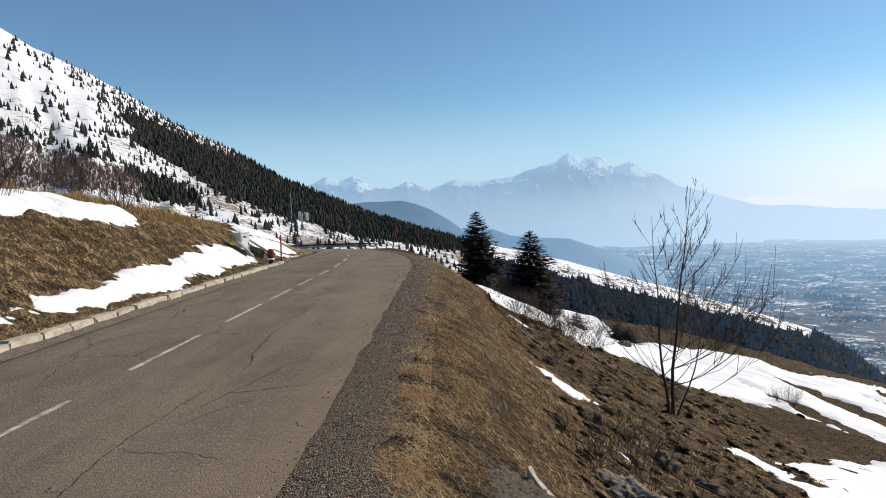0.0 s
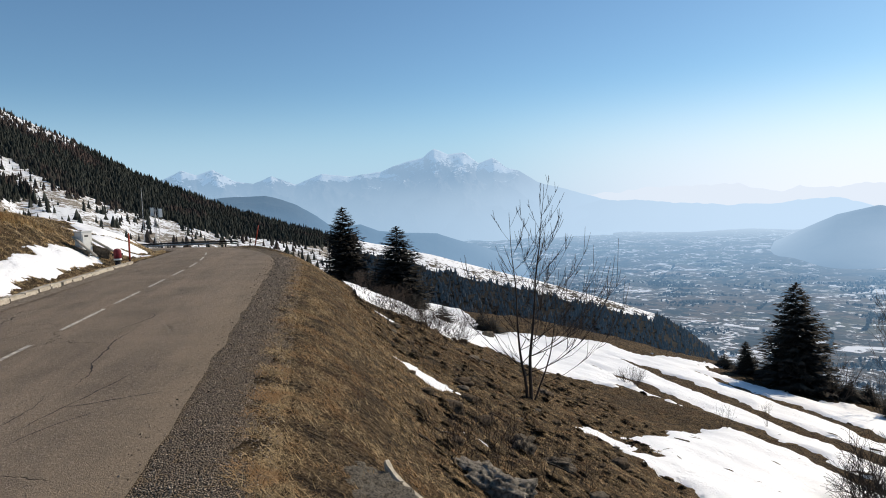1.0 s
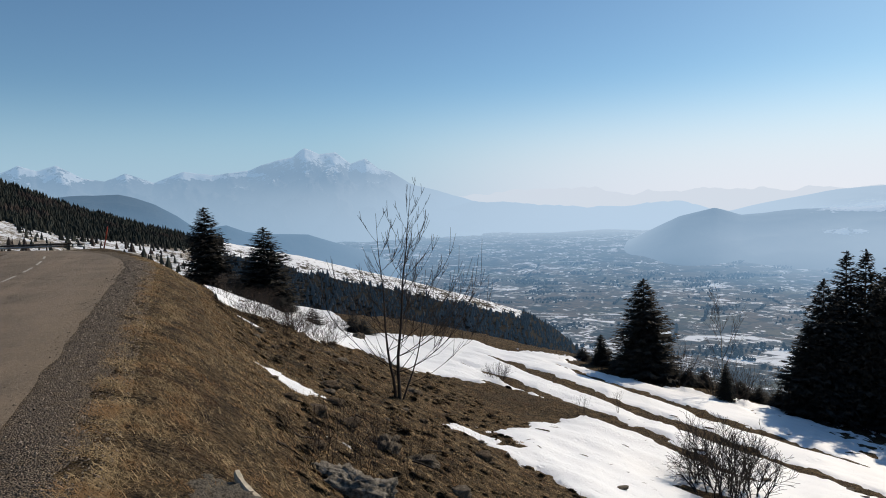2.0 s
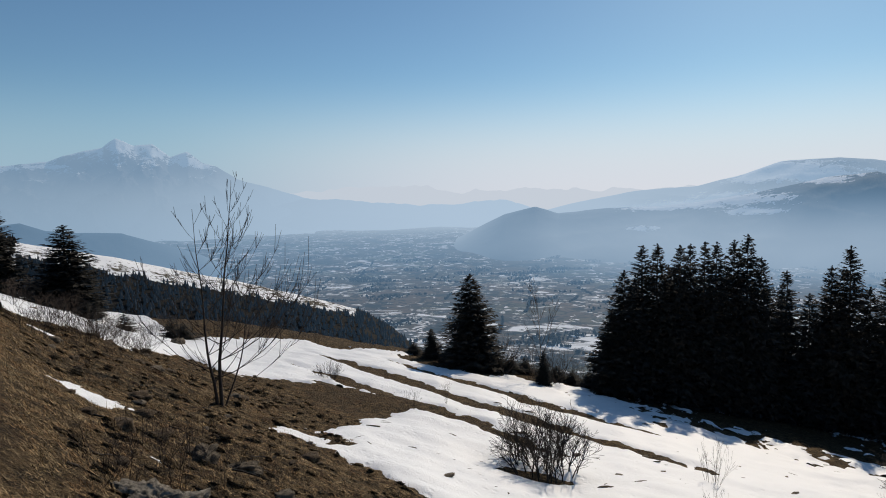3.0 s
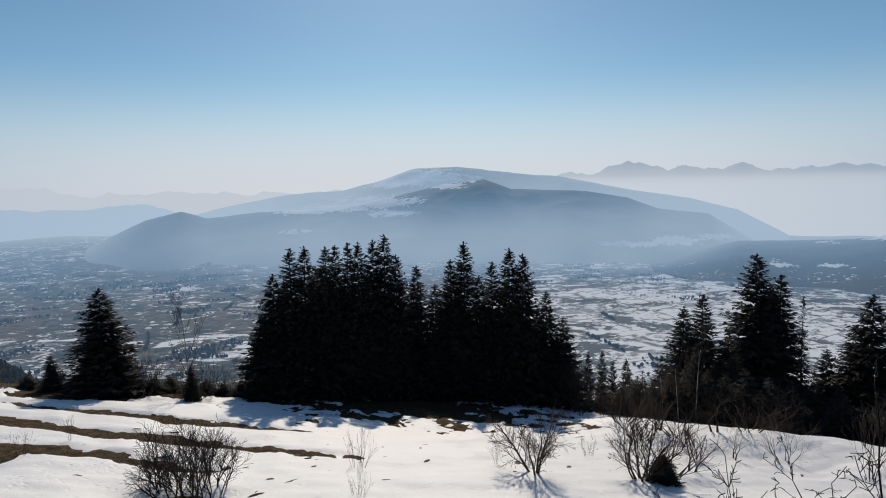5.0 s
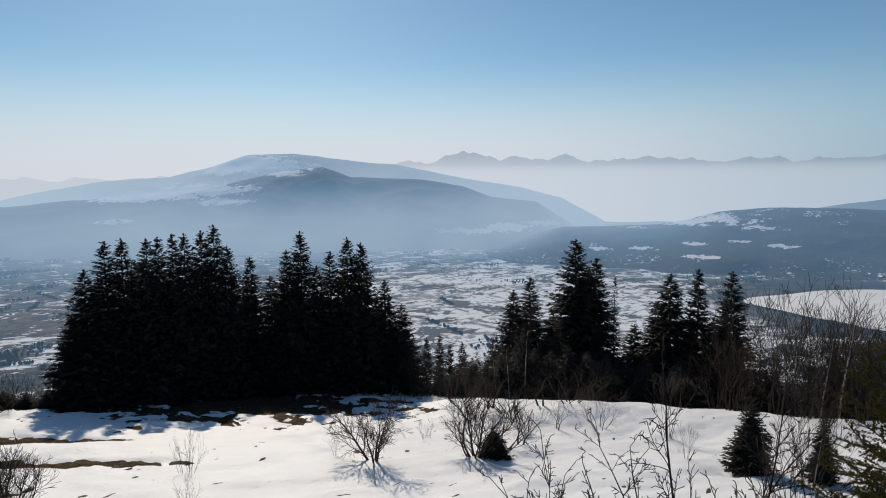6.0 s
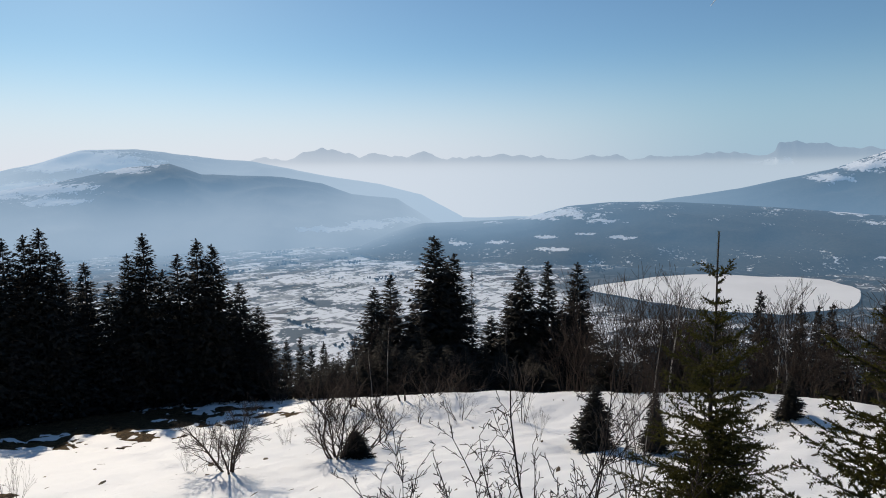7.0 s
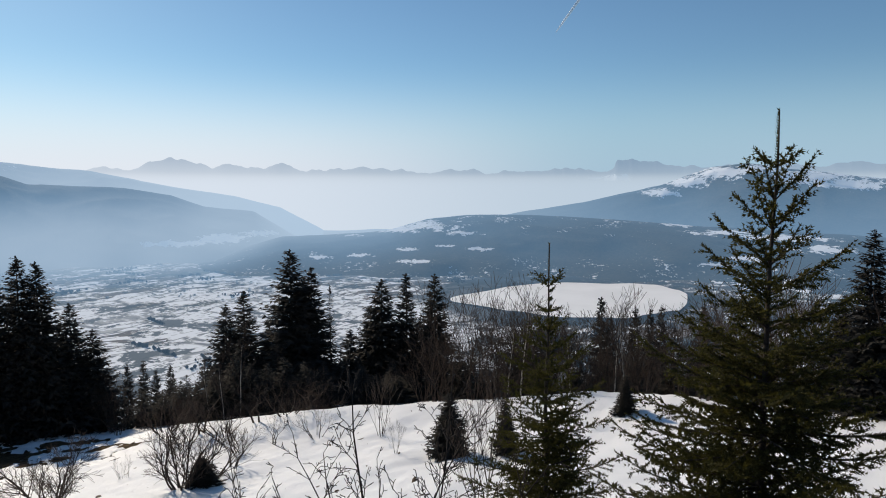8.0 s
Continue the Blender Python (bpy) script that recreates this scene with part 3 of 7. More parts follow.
OPEN_SNOW = mat_slope("open_snow_slope", (0.07, 0.06, 0.045), (0.13, 0.11, 0.08), 0.20, 0.03, -60, 0, snow_col=(0.88, 0.89, 0.91))
# near-black floor: the shade between dense trees is put into its colour
FOREST_FLOOR = mat_slope("forest_shade_floor", (0.008, 0.009, 0.009), (0.016, 0.016, 0.016), -0.5, 0.05, 0, 0)
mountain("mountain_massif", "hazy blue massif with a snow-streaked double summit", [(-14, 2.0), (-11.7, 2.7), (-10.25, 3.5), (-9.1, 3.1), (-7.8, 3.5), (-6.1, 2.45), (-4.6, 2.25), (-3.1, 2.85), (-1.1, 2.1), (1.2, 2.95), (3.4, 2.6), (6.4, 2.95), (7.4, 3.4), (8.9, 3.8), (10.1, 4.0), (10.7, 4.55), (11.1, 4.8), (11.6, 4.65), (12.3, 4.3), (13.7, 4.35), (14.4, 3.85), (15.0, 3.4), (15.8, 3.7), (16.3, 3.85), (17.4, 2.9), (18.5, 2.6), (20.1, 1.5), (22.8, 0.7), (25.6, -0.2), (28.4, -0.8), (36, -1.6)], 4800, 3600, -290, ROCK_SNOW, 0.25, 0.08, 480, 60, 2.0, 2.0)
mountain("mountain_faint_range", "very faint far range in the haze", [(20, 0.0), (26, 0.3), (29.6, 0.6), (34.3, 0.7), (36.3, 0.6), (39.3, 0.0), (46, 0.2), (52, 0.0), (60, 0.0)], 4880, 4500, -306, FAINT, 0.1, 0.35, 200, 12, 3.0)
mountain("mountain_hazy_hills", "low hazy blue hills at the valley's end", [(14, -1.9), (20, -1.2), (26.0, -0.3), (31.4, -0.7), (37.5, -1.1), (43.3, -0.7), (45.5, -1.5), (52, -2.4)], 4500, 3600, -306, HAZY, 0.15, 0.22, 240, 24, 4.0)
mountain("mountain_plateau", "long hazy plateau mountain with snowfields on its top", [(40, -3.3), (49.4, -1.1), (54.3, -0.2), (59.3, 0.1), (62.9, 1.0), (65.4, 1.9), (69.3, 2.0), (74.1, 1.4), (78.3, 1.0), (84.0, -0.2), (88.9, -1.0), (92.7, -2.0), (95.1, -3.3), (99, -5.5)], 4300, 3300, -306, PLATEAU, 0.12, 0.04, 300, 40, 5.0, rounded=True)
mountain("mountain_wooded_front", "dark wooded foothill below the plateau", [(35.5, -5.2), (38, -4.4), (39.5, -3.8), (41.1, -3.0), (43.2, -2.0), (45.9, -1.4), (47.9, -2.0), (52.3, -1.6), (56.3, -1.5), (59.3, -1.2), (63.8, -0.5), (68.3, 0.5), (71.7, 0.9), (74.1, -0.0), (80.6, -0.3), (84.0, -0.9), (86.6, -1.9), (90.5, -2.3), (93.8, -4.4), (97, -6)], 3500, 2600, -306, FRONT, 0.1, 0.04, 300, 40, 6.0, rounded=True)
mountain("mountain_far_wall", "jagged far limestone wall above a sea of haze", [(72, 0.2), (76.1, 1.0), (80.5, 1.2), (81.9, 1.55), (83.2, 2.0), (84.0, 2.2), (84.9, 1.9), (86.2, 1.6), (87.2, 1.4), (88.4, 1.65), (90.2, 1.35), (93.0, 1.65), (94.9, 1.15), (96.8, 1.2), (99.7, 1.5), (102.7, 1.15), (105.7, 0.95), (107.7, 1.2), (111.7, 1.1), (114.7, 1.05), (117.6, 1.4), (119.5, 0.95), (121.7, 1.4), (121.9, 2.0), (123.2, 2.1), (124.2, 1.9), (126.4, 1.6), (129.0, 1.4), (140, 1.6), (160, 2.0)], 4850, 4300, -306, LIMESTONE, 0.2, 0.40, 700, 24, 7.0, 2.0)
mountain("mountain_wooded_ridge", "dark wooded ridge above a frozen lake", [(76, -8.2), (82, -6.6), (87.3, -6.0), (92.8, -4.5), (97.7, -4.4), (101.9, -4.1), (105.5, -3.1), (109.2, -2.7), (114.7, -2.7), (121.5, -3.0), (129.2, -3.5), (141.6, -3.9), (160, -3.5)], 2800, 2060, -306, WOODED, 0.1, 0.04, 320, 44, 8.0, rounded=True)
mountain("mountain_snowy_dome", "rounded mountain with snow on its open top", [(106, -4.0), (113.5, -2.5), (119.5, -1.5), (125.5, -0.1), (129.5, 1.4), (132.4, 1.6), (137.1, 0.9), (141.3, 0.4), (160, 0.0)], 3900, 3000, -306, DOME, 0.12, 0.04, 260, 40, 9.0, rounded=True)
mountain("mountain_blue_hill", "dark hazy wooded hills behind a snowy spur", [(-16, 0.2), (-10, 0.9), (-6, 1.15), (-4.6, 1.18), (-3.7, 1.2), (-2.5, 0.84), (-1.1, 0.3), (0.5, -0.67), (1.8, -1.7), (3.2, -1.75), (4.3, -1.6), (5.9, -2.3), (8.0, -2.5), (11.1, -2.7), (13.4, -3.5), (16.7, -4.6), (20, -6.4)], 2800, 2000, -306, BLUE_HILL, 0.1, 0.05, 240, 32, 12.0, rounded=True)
SPUR, SPUR_GRID = mountain("mountain_spur", "dark wooded spur with an open snowy back", [(-20, 3.0), (-12.0, 1.9), (-8.2, 0.5), (-4.8, -0.7), (1.2, -2.3), (5.7, -3.4), (10.6, -4.6), (15.4, -6.0), (20.0, -7.2), (25.5, -8.8), (30.3, -10.2), (33, -11.8), (36, -14.5)], 760, 330, -230, OPEN_SNOW, 0.06, 0.05, 300, 50, 10.0, rounded=True)
FLANK_OB, FLANK_GRID = mountain("mountain_flank", "steep snowy mountainside scattered with dark spruces", [(-75, 24), (-50, 19), (-40, 16), (-33.7, 14.3), (-31.7, 13.2), (-28.5, 11.8), (-25.8, 10.3), (-22.6, 8.2), (-18.3, 6.1), (-13.9, 3.5), (-11.0, 2.1), (-6.7, 0.2), (-3.3, -1.0), (0.7, -2.2), (4, -4.5)], 560, 110, -25, FLANK, 0.05, 0.1, 300, 50, 11.0, layers=1.6)

# ---------------------------------------------------------------- trees


def tubes(paths, sides=4):
    """Verts and faces of tapered tubes along paths of (point, radius)."""
    verts, faces = [], []
    for path in paths:
        base = len(verts)
        for k, (p, r) in enumerate(path):
            a = path[max(k - 1, 0)][0]
            b = path[min(k + 1, len(path) - 1)][0]
            d = (b - a).normalized() if (b - a).length > 1e-9 else Vector((0, 0, 1))
            u = d.orthogonal().normalized()
            w = d.cross(u)
            for s in range(sides):
                q = 2 * math.pi * s / sides
                verts.append(tuple(p + r * (math.cos(q) * u + math.sin(q) * w)))
        for k in range(len(path) - 1):
            for s in range(sides):
                n = (s + 1) % sides
                i = base + k * sides
                faces.append((i + s, i + n, i + sides + n, i + sides + s))
        if sides > 3:
            i = base + (len(path) - 1) * sides
            faces.append(tuple(i + s for s in range(sides)))
    return verts, faces


def child(name, verts, faces, material, parent, label="", smooth=True):
    ob = mesh_object(name, verts, faces, material, smooth)
    ob.parent = parent
    if label:
        ob["label"] = label
    return ob


def spruce(seed, height, width, levels=56, per=13, twigs=17, material=None, bare=0.05, label="dark green spruce tree", group="spruces"):
    rnd = random.Random(seed)
    root = new("spruce_tree")
    tagged(root, label, "tree", group)
    trunk = [(Vector((rnd.gauss(0, 0.02), rnd.gauss(0, 0.02), height * k / 8)), 0.013 * height * (1 - k / 8.2) + 0.008) for k in range(9)]
    trunk[0] = (Vector((0, 0, -0.6)), 0.016 * height)
    child("trunk", *tubes([trunk], 7), BARK, root)
    verts, faces = [], []
    # longer boughs on some sides and heights than on others
    bulge = [(rnd.random() * 6.28, rnd.random(), rnd.uniform(0.75, 1.2)) for _ in range(9)]
    for lv in range(levels):
        v = bare + (1 - bare) * (lv / (levels - 1)) ** 0.95
        z = height * v
        if v > 0.975:
            continue
        n = max(4, round(per * (1 - 0.5 * v)))
        reach0 = width * ((1 - v) ** 0.72) * (0.82 + 0.18 * min(1, v / 0.2))
        off = rnd.random() * 6.3
        for b in range(n):
            a = off + 6.283 * (b + rnd.uniform(-0.4, 0.4)) / n
            near = [w for (q, h, w) in bulge if abs(h - v) < 0.12 and math.cos(a - q) > 0.3]
            reach = reach0 * rnd.uniform(0.66, 1.08) * (near[0] if near else 1.0) + 0.06
            droop = rnd.uniform(0.30, 0.60) * (1 - v) - 0.45 * v * v
            zz = z + rnd.uniform(-1.2, 1.2) * height / levels
            m = max(4, int(twigs * (0.30 + 0.70 * reach / width)))
            for k in range(m):
                f = 0.10 + 0.90 * (k + rnd.random()) / m
                rr = reach * f
                cz = zz - droop * reach * (f - 0.45 * f * f) + 0.22 * reach * f ** 3
                ta = a + (-1 if k % 2 else 1) * rnd.uniform(0.15, 0.95)
                ln = (0.13 + 0.26 * (1 - f)) * reach * rnd.uniform(0.7, 1.3) + 0.12
                wd = 0.20 * ln + 0.025
                tx, ty = math.cos(ta), math.sin(ta)
                x, y = math.cos(a) * rr, math.sin(a) * rr
                dz = wd * rnd.uniform(-1.0, 1.0)
                i = len(verts)
                verts += [(x - ty * wd, y + tx * wd, cz + dz), (x + ty * wd, y - tx * wd, cz - dz), (x + tx * ln, y + ty * ln, cz + ln * rnd.uniform(-0.65, 0.15))]
                faces.append((i, i + 1, i + 2))
    for k in range(26):
        a, z = rnd.random() * 6.3, height * rnd.uniform(0.93, 0.995)
        ln = 0.30 * height * (1.005 - z / height) * rnd.uniform(0.6, 1.1) + 0.05
        i = len(verts)
        verts += [(0, 0, z - 0.05), (math.cos(a) * ln, math.sin(a) * ln, z + ln * 0.55), (0.03 * math.sin(a), 0.03 * math.cos(a), z + 0.14)]
        faces.append((i, i + 1, i + 2))
    child("crown", verts, faces, material or NEEDLES, root, smooth=False)
    return root


def place(az, dist, sink=0.1):
    x, y = dist * math.sin(radians(az)), dist * math.cos(radians(az))
    return x, y, float(land(x, y)) - sink


# ---------------------------------------------------------------- woods on the far slopes


def elevation(p):
    return np.degrees(np.arctan2(p[..., 2] - EYE, np.hypot(p[..., 0], p[..., 1])))


def forest(name, label, grid, density, count, tall, seed, ob):
    """A wood of small spruces over a slope; the ground under its dense parts is painted dark, as shade."""
    rng = np.random.default_rng(seed)
    rows, cols = grid.shape[0] - 2, grid.shape[1] - 1
    az = np.degrees(np.arctan2(grid[..., 0], grid[..., 1]))
    el = elevation(grid)
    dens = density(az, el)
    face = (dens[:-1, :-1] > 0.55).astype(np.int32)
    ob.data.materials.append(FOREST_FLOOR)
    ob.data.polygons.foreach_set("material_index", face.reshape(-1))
    want, small = [], []
    while len(want) < count:
        i, j = rng.integers(1, rows), rng.integers(0, cols)
        if rng.random() < dens[i, j]:
            u, v = rng.random(2)
            small.append(1.15 if dens[i, j] < 0.10 else 0.85 if dens[i, j] < 0.45 else 1.0)
            want.append((grid[i, j] * (1 - u) + grid[i + 1, j] * u) * (1 - v) + (grid[i, j + 1] * (1 - u) + grid[i + 1, j + 1] * u) * v)
    verts, faces = [], []
    for p, few in zip(want, small):
        h = tall * few * (0.35 + 0.95 * rng.random() ** 1.4)
        w = h * rng.uniform(0.22, 0.40)
        for lo, hi, k in ((0.0, 0.68, 1.0), (0.38, 1.0, 0.62)):
            b, n = len(verts), 6
            turn = rng.random() * 6
            for q in range(n):
                rr = w * k * rng.uniform(0.65, 1.2)
                verts.append((p[0] + rr * math.cos(turn + q * 1.047), p[1] + rr * math.sin(turn + q * 1.047), p[2] + h * (lo + rng.uniform(-0.04, 0.04)) - 0.3))
            verts.append((p[0], p[1], p[2] + h * hi))
            faces += [(b + q, b + (q + 1) % n, b + n) for q in range(n)]
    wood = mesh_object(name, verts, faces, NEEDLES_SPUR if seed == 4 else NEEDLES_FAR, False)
    return tagged(wood, label, "forest", kind="stuff")


def band(v, lo, hi, soft):
    return smooth01((v - lo) / soft) * smooth01((hi - v) / soft)


def patchy(az, el, s, seed):
    out = np.empty(az.shape)
    for i in range(az.shape[0]):
        for j in range(az.shape[1]):
            out[i, j] = noise.noise((az[i, j] * s, el[i, j] * s * 1.6, seed))
    return out


def flank_density(az, el):
    top = np.interp(az, [-34, -22.6, -18.3, -13.9, -6.7, 0.7], [14.3, 8.2, 6.1, 3.5, 0.2, -2])
    low = np.interp(az, [-26, -22, -20, -15, -8, 0], [6.5, 4.2, 2.6, 0.2, -2.0, -3.5])
    n = patchy(az, el, 0.55, 2.0)
    main = smooth01((el - low + 0.25 * n) / 0.35) * smooth01((az + 28.0 + 1.6 * n - (el - 6) * -0.25) / 5.0)
    thin = smooth01((top - el - 0.2) / 2.2)
    main = main * np.clip(0.38 + 0.9 * thin + smooth01((az + 19) / 5), 0, 1)
    low2 = np.interp(az, [-36, -29, -24.9, -20.8], [3.0, 2.5, 1.6, 0.9])
    top2 = np.interp(az, [-36, -29, -24.9, -20.8], [8.4, 6.0, 4.4, 2.2])
    second = band(el, low2, top2 + 0.5 * n, 0.5) * smooth01((-20.3 - az) / 0.6) * np.clip(smooth01((az + 25.6) / 1.2) + 0.5 * smooth01((el - top2 + 1.3 + n) / 0.5), 0, 1)
    sparse = 0.013 + 0.11 * smooth01((0.2 + n) / 0.5) * smooth01((az + 40) / 16) + 0.25 * smooth01((1.3 - (top - el)) / 1.3) * smooth01((az + 34) / 10)
    return np.clip(np.maximum(np.maximum(main, second), sparse), 0, 1)


def spur_density(az, el):
    strip = np.interp(az, [-14, -12.0, -8.2, -4.8, 1.2, 5.7, 10.6, 15.4, 20.0, 25.5, 30.3, 33], [2.4, 1.7, 0.2, -1.0, -2.7, -3.8, -5.0, -6.4, -7.5, -9.1, -10.3, -11.6])
    wide = np.interp(az, [-12, 0, 6, 11, 20, 30], [0.18, 0.28, 0.65, 0.95, 0.75, 0.4])
    n = patchy(az, el, 0.8, 6.0)
    below = smooth01((strip - wide - el + 0.25 * n) / 0.15)
    above = smooth01((el - strip - 0.14 + 0.1 * n) / 0.1) * np.maximum(smooth01((4.0 - az) / 3), 0.8 * band(az, 9.0, 14.5, 1.0) * smooth01((el - strip - 0.35) / 0.1))
    above = np.maximum(above, smooth01((az - 29.3) / 0.8))
    return np.clip(np.maximum(below, above), 0.0, 1)


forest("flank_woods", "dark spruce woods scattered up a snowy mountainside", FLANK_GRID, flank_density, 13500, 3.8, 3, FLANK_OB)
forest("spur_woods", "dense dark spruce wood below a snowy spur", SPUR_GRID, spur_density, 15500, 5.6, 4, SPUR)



def bare_woods(grid, count, seed):
    """Leafless trees, each a fan of fine upright limbs."""
    rng = np.random.default_rng(seed)
    az, el = np.degrees(np.arctan2(grid[..., 0], grid[..., 1])), elevation(grid)
    n = patchy(az, el, 0.9, 8.0)
    low = np.interp(az, [-36, -29, -24.9, -20.8], [2.6, 2.2, 1.4, 0.7])
    top = np.interp(az, [-36, -29, -24.9, -20.8], [7.4, 5.3, 3.9, 1.6])
    dens = np.maximum(band(el, low, top + 0.6 * n, 0.6) * smooth01((-24.3 - az + 0.8 * n) / 1.2), 0.7 * band(az, -21.5, -15.5, 1.5) * band(el, 4.2 - 0.5 * (az + 19), 6.2 - 0.5 * (az + 19), 0.5) * smooth01((n + 0.25) / 0.3))
    cells = np.argwhere(rng.random(dens[1:-2, :-1].shape) < dens[1:-2, :-1])
    pick = cells[rng.integers(0, len(cells), count)] + (1, 0)
    u, v = rng.random((2, count, 1))
    i, j = pick[:, 0], pick[:, 1]
    p = (grid[i, j] * (1 - u) + grid[i + 1, j] * u) * (1 - v) + (grid[i, j + 1] * (1 - u) + grid[i + 1, j + 1] * u) * v
    m = 9
    a = rng.random((count, m)) * 6.283
    h = rng.uniform(1.6, 3.4, (count, 1)) * rng.uniform(0.55, 1.0, (count, m))
    out = h * rng.uniform(0.05, 0.45, (count, m))
    w = rng.uniform(0.06, 0.13, (count, m))
    foot = p[:, None, :] + np.stack([0.3 * out * np.cos(a), 0.3 * out * np.sin(a), 0.12 * h], -1)
    tip = p[:, None, :] + np.stack([out * np.cos(a), out * np.sin(a), h], -1)
    side = np.stack([np.sin(a) * w, np.cos(a) * w, 0 * w], -1)
    verts = np.stack([foot - side, foot + side, tip], 2).reshape(-1, 3)
    ob = mesh_object("bare_woods", verts, np.arange(len(verts)).reshape(-1, 3), BARE_TWIGS, False)
    return tagged(ob, "brown leafless woods at the foot of a snowy mountainside", "forest", kind="stuff")


bare_woods(FLANK_GRID, 8500, 21)

# ---------------------------------------------------------------- woods and hedges on the valley floor


def valley_woods(count, seed):
    """Clumps and hedgerows of small round-headed trees over the valley floor."""
    rng = np.random.default_rng(seed)
    xs, ys = [], []
    total = 0
    while total < count:
        az, r = radians(rng.uniform(14, 132)), rng.uniform(800, 2900)
        x, y = r * math.sin(az), r * math.cos(az)
        if math.hypot(x - 1510, y + 795) < 420 or (math.hypot(x - 1450, y - 20) < 600 and rng.random() < 0.8):
            continue
        if rng.random() < 0.72:
            k = int(rng.integers(10, 40))
            turn = radians(rng.choice((-55, 35)) + rng.normal(0, 14))
            t = np.cumsum(rng.gamma(1.2, 3.6, k))
            px, py = x + t * math.cos(turn), y + t * math.sin(turn) + 0.0006 * t * t
        else:
            k = int(rng.integers(20, 90))
            px, py = x + rng.normal(0, 26, k), y + rng.normal(0, 18, k)
        xs.append(px + rng.normal(0, 1.6, k))
        ys.append(py + rng.normal(0, 1.6, k))
        total += k
    x, y = np.concatenate(xs), np.concatenate(ys)
    z = land(x, y)
    n, sides = len(x), 5
    h, w = rng.uniform(3, 9, n), rng.uniform(1.8, 4.4, n)
    rings = []
    for up, wide in ((0.05, 0.6), (0.55, 1.0)):
        a = rng.random((n, 1)) * 6 + np.arange(sides) * 6.283 / sides
        rr = w[:, None] * wide * rng.uniform(0.7, 1.2, (n, sides))
        rings.append(np.stack([x[:, None] + rr * np.cos(a), y[:, None] + rr * np.sin(a), np.repeat((z + h * up)[:, None], sides, 1)], -1))
    verts = np.concatenate(rings + [np.stack([x, y, z + h], -1)[:, None]], 1)
    q = np.arange(sides)
    f = np.concatenate([np.stack([q, (q + 1) % sides, sides + (q + 1) % sides], -1), np.stack([q, sides + (q + 1) % sides, sides + q], -1), np.stack([sides + q, sides + (q + 1) % sides, np.full(sides, 2 * sides)], -1)])
    faces = (f[None] + (2 * sides + 1) * np.arange(n)[:, None, None]).reshape(-1, 3)
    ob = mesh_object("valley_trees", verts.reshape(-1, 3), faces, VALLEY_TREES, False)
    return tagged(ob, "dark hedgerows and small woods on the valley floor", "trees", kind="stuff")


valley_woods(9000, 31)

# ---------------------------------------------------------------- snow on the near slope


def wavy(x, y, s, seed):
    shape = np.shape(x)
    return np.array([noise.fractal(Vector((a * s, b * s, seed)), 0.6, 2.0, 4) for a, b in zip(np.ravel(x), np.ravel(y))]).reshape(shape)


def snow_lower(x, y):
    """Above nought where the lower slope lies under snow, in metres from the snow's edge."""
    n = wavy(x, y, 0.35, 1.0) * 1.3 + wavy(x, y, 1.6, 2.0) * 0.40 + wavy(x, y, 3.2, 3.0) * 0.34
    field = np.minimum(x - 11.2, (x - 12.4) - 1.7 * (y - 23.5))
    upper = np.minimum(0.8 * (y - np.interp(x, [0, 0.6, 2.2, 4, 7.5, 10.7, 12, 15, 18, 19.5, 21, 23], [26, 26.5, 28.2, 29.9, 34, 36.5, 34, 34, 34, 31, 28, 22])), x - 0.9 + 0.04 * (y - 36))
    v = np.maximum(field, upper) + n
    q = x + 0.2 * (y - 30)
    for line, wide, y0, y1 in ((31.9, 0.90, 21.5, 45.0), (25.7, 0.95, 15.5, 46.0), (20.5, 0.80, 19.5, 40.0)):
        gap = np.abs(q - line + 0.4 * n) - wide * (0.35 + 0.65 * smooth01((y - y0) / 10)) * (0.15 + 0.85 * smooth01((y1 - y) / 9)) + 4 * smooth01((y0 - y) / 3) + 3 * smooth01((y - y1) / 4)
        v = np.minimum(v, gap + 0.15 * n)
    # bare ground along the foot of the big wood
    az, r = np.degrees(np.arctan2(x, y)), np.hypot(x, y)
    bare = np.hypot((az - 66) / 12.5, (r - 54.5) / 8.2) - 1
    v = np.minimum(v, bare * 2.6 + 1.7 * n)
    v = np.minimum(v, np.hypot((az - 37.5) / 3.5, (r - 57) / 3.0) * 2 - 2 + n)
    v = np.minimum(v, np.where((az > 37.5) & (az < 54), 53.6 + 0.14 * (az - 40) - r + 1.3 * n, 9.0))
    # bare turf along the brow
    v = np.minimum(v, np.where(x > 15, 51.5 - 0.25 * np.maximum(x - 24, 0) - y + 2 * n, 9.0))
    # a bare strip under the bush that stands in the snow
    v = np.minimum(v, np.hypot((az - 47.2) / 3.4, (r - 25.9) / 0.55) - 1.0 + 0.3 * n)
    return v


def snow_sheet(name, label, x0, x1, y0, y1, step, fn, deep=0.16):
    x, y = np.meshgrid(np.arange(x0, x1, step), np.arange(y0, y1, step))
    v = fn(x, y)
    thick = np.clip(v, -1.0, 1.2)
    z = land(x, y, 0.0) + np.where(thick > 0, deep * np.sqrt(np.maximum(thick, 0) / 1.2), 0.40 * thick) + 0.02 * wavy(x, y, 0.5, 9.0)
    keep = v > -0.75
    faces = grid_faces(*x.shape)
    k = keep.reshape(-1)
    faces = faces[k[faces].all(1)]
    used = np.unique(faces)
    number = np.zeros(x.size, int)
    number[used] = np.arange(len(used))
    pts = np.stack([x, y, z], -1).reshape(-1, 3)[used]
    ob = mesh_object(name, pts, number[faces], SNOW)
    return tagged(ob, label, "snow", kind="structure")


snow_sheet("snow_field", "old snow lying in strips over the brown slope", 2, 72, -62, 76, 0.32, snow_lower)


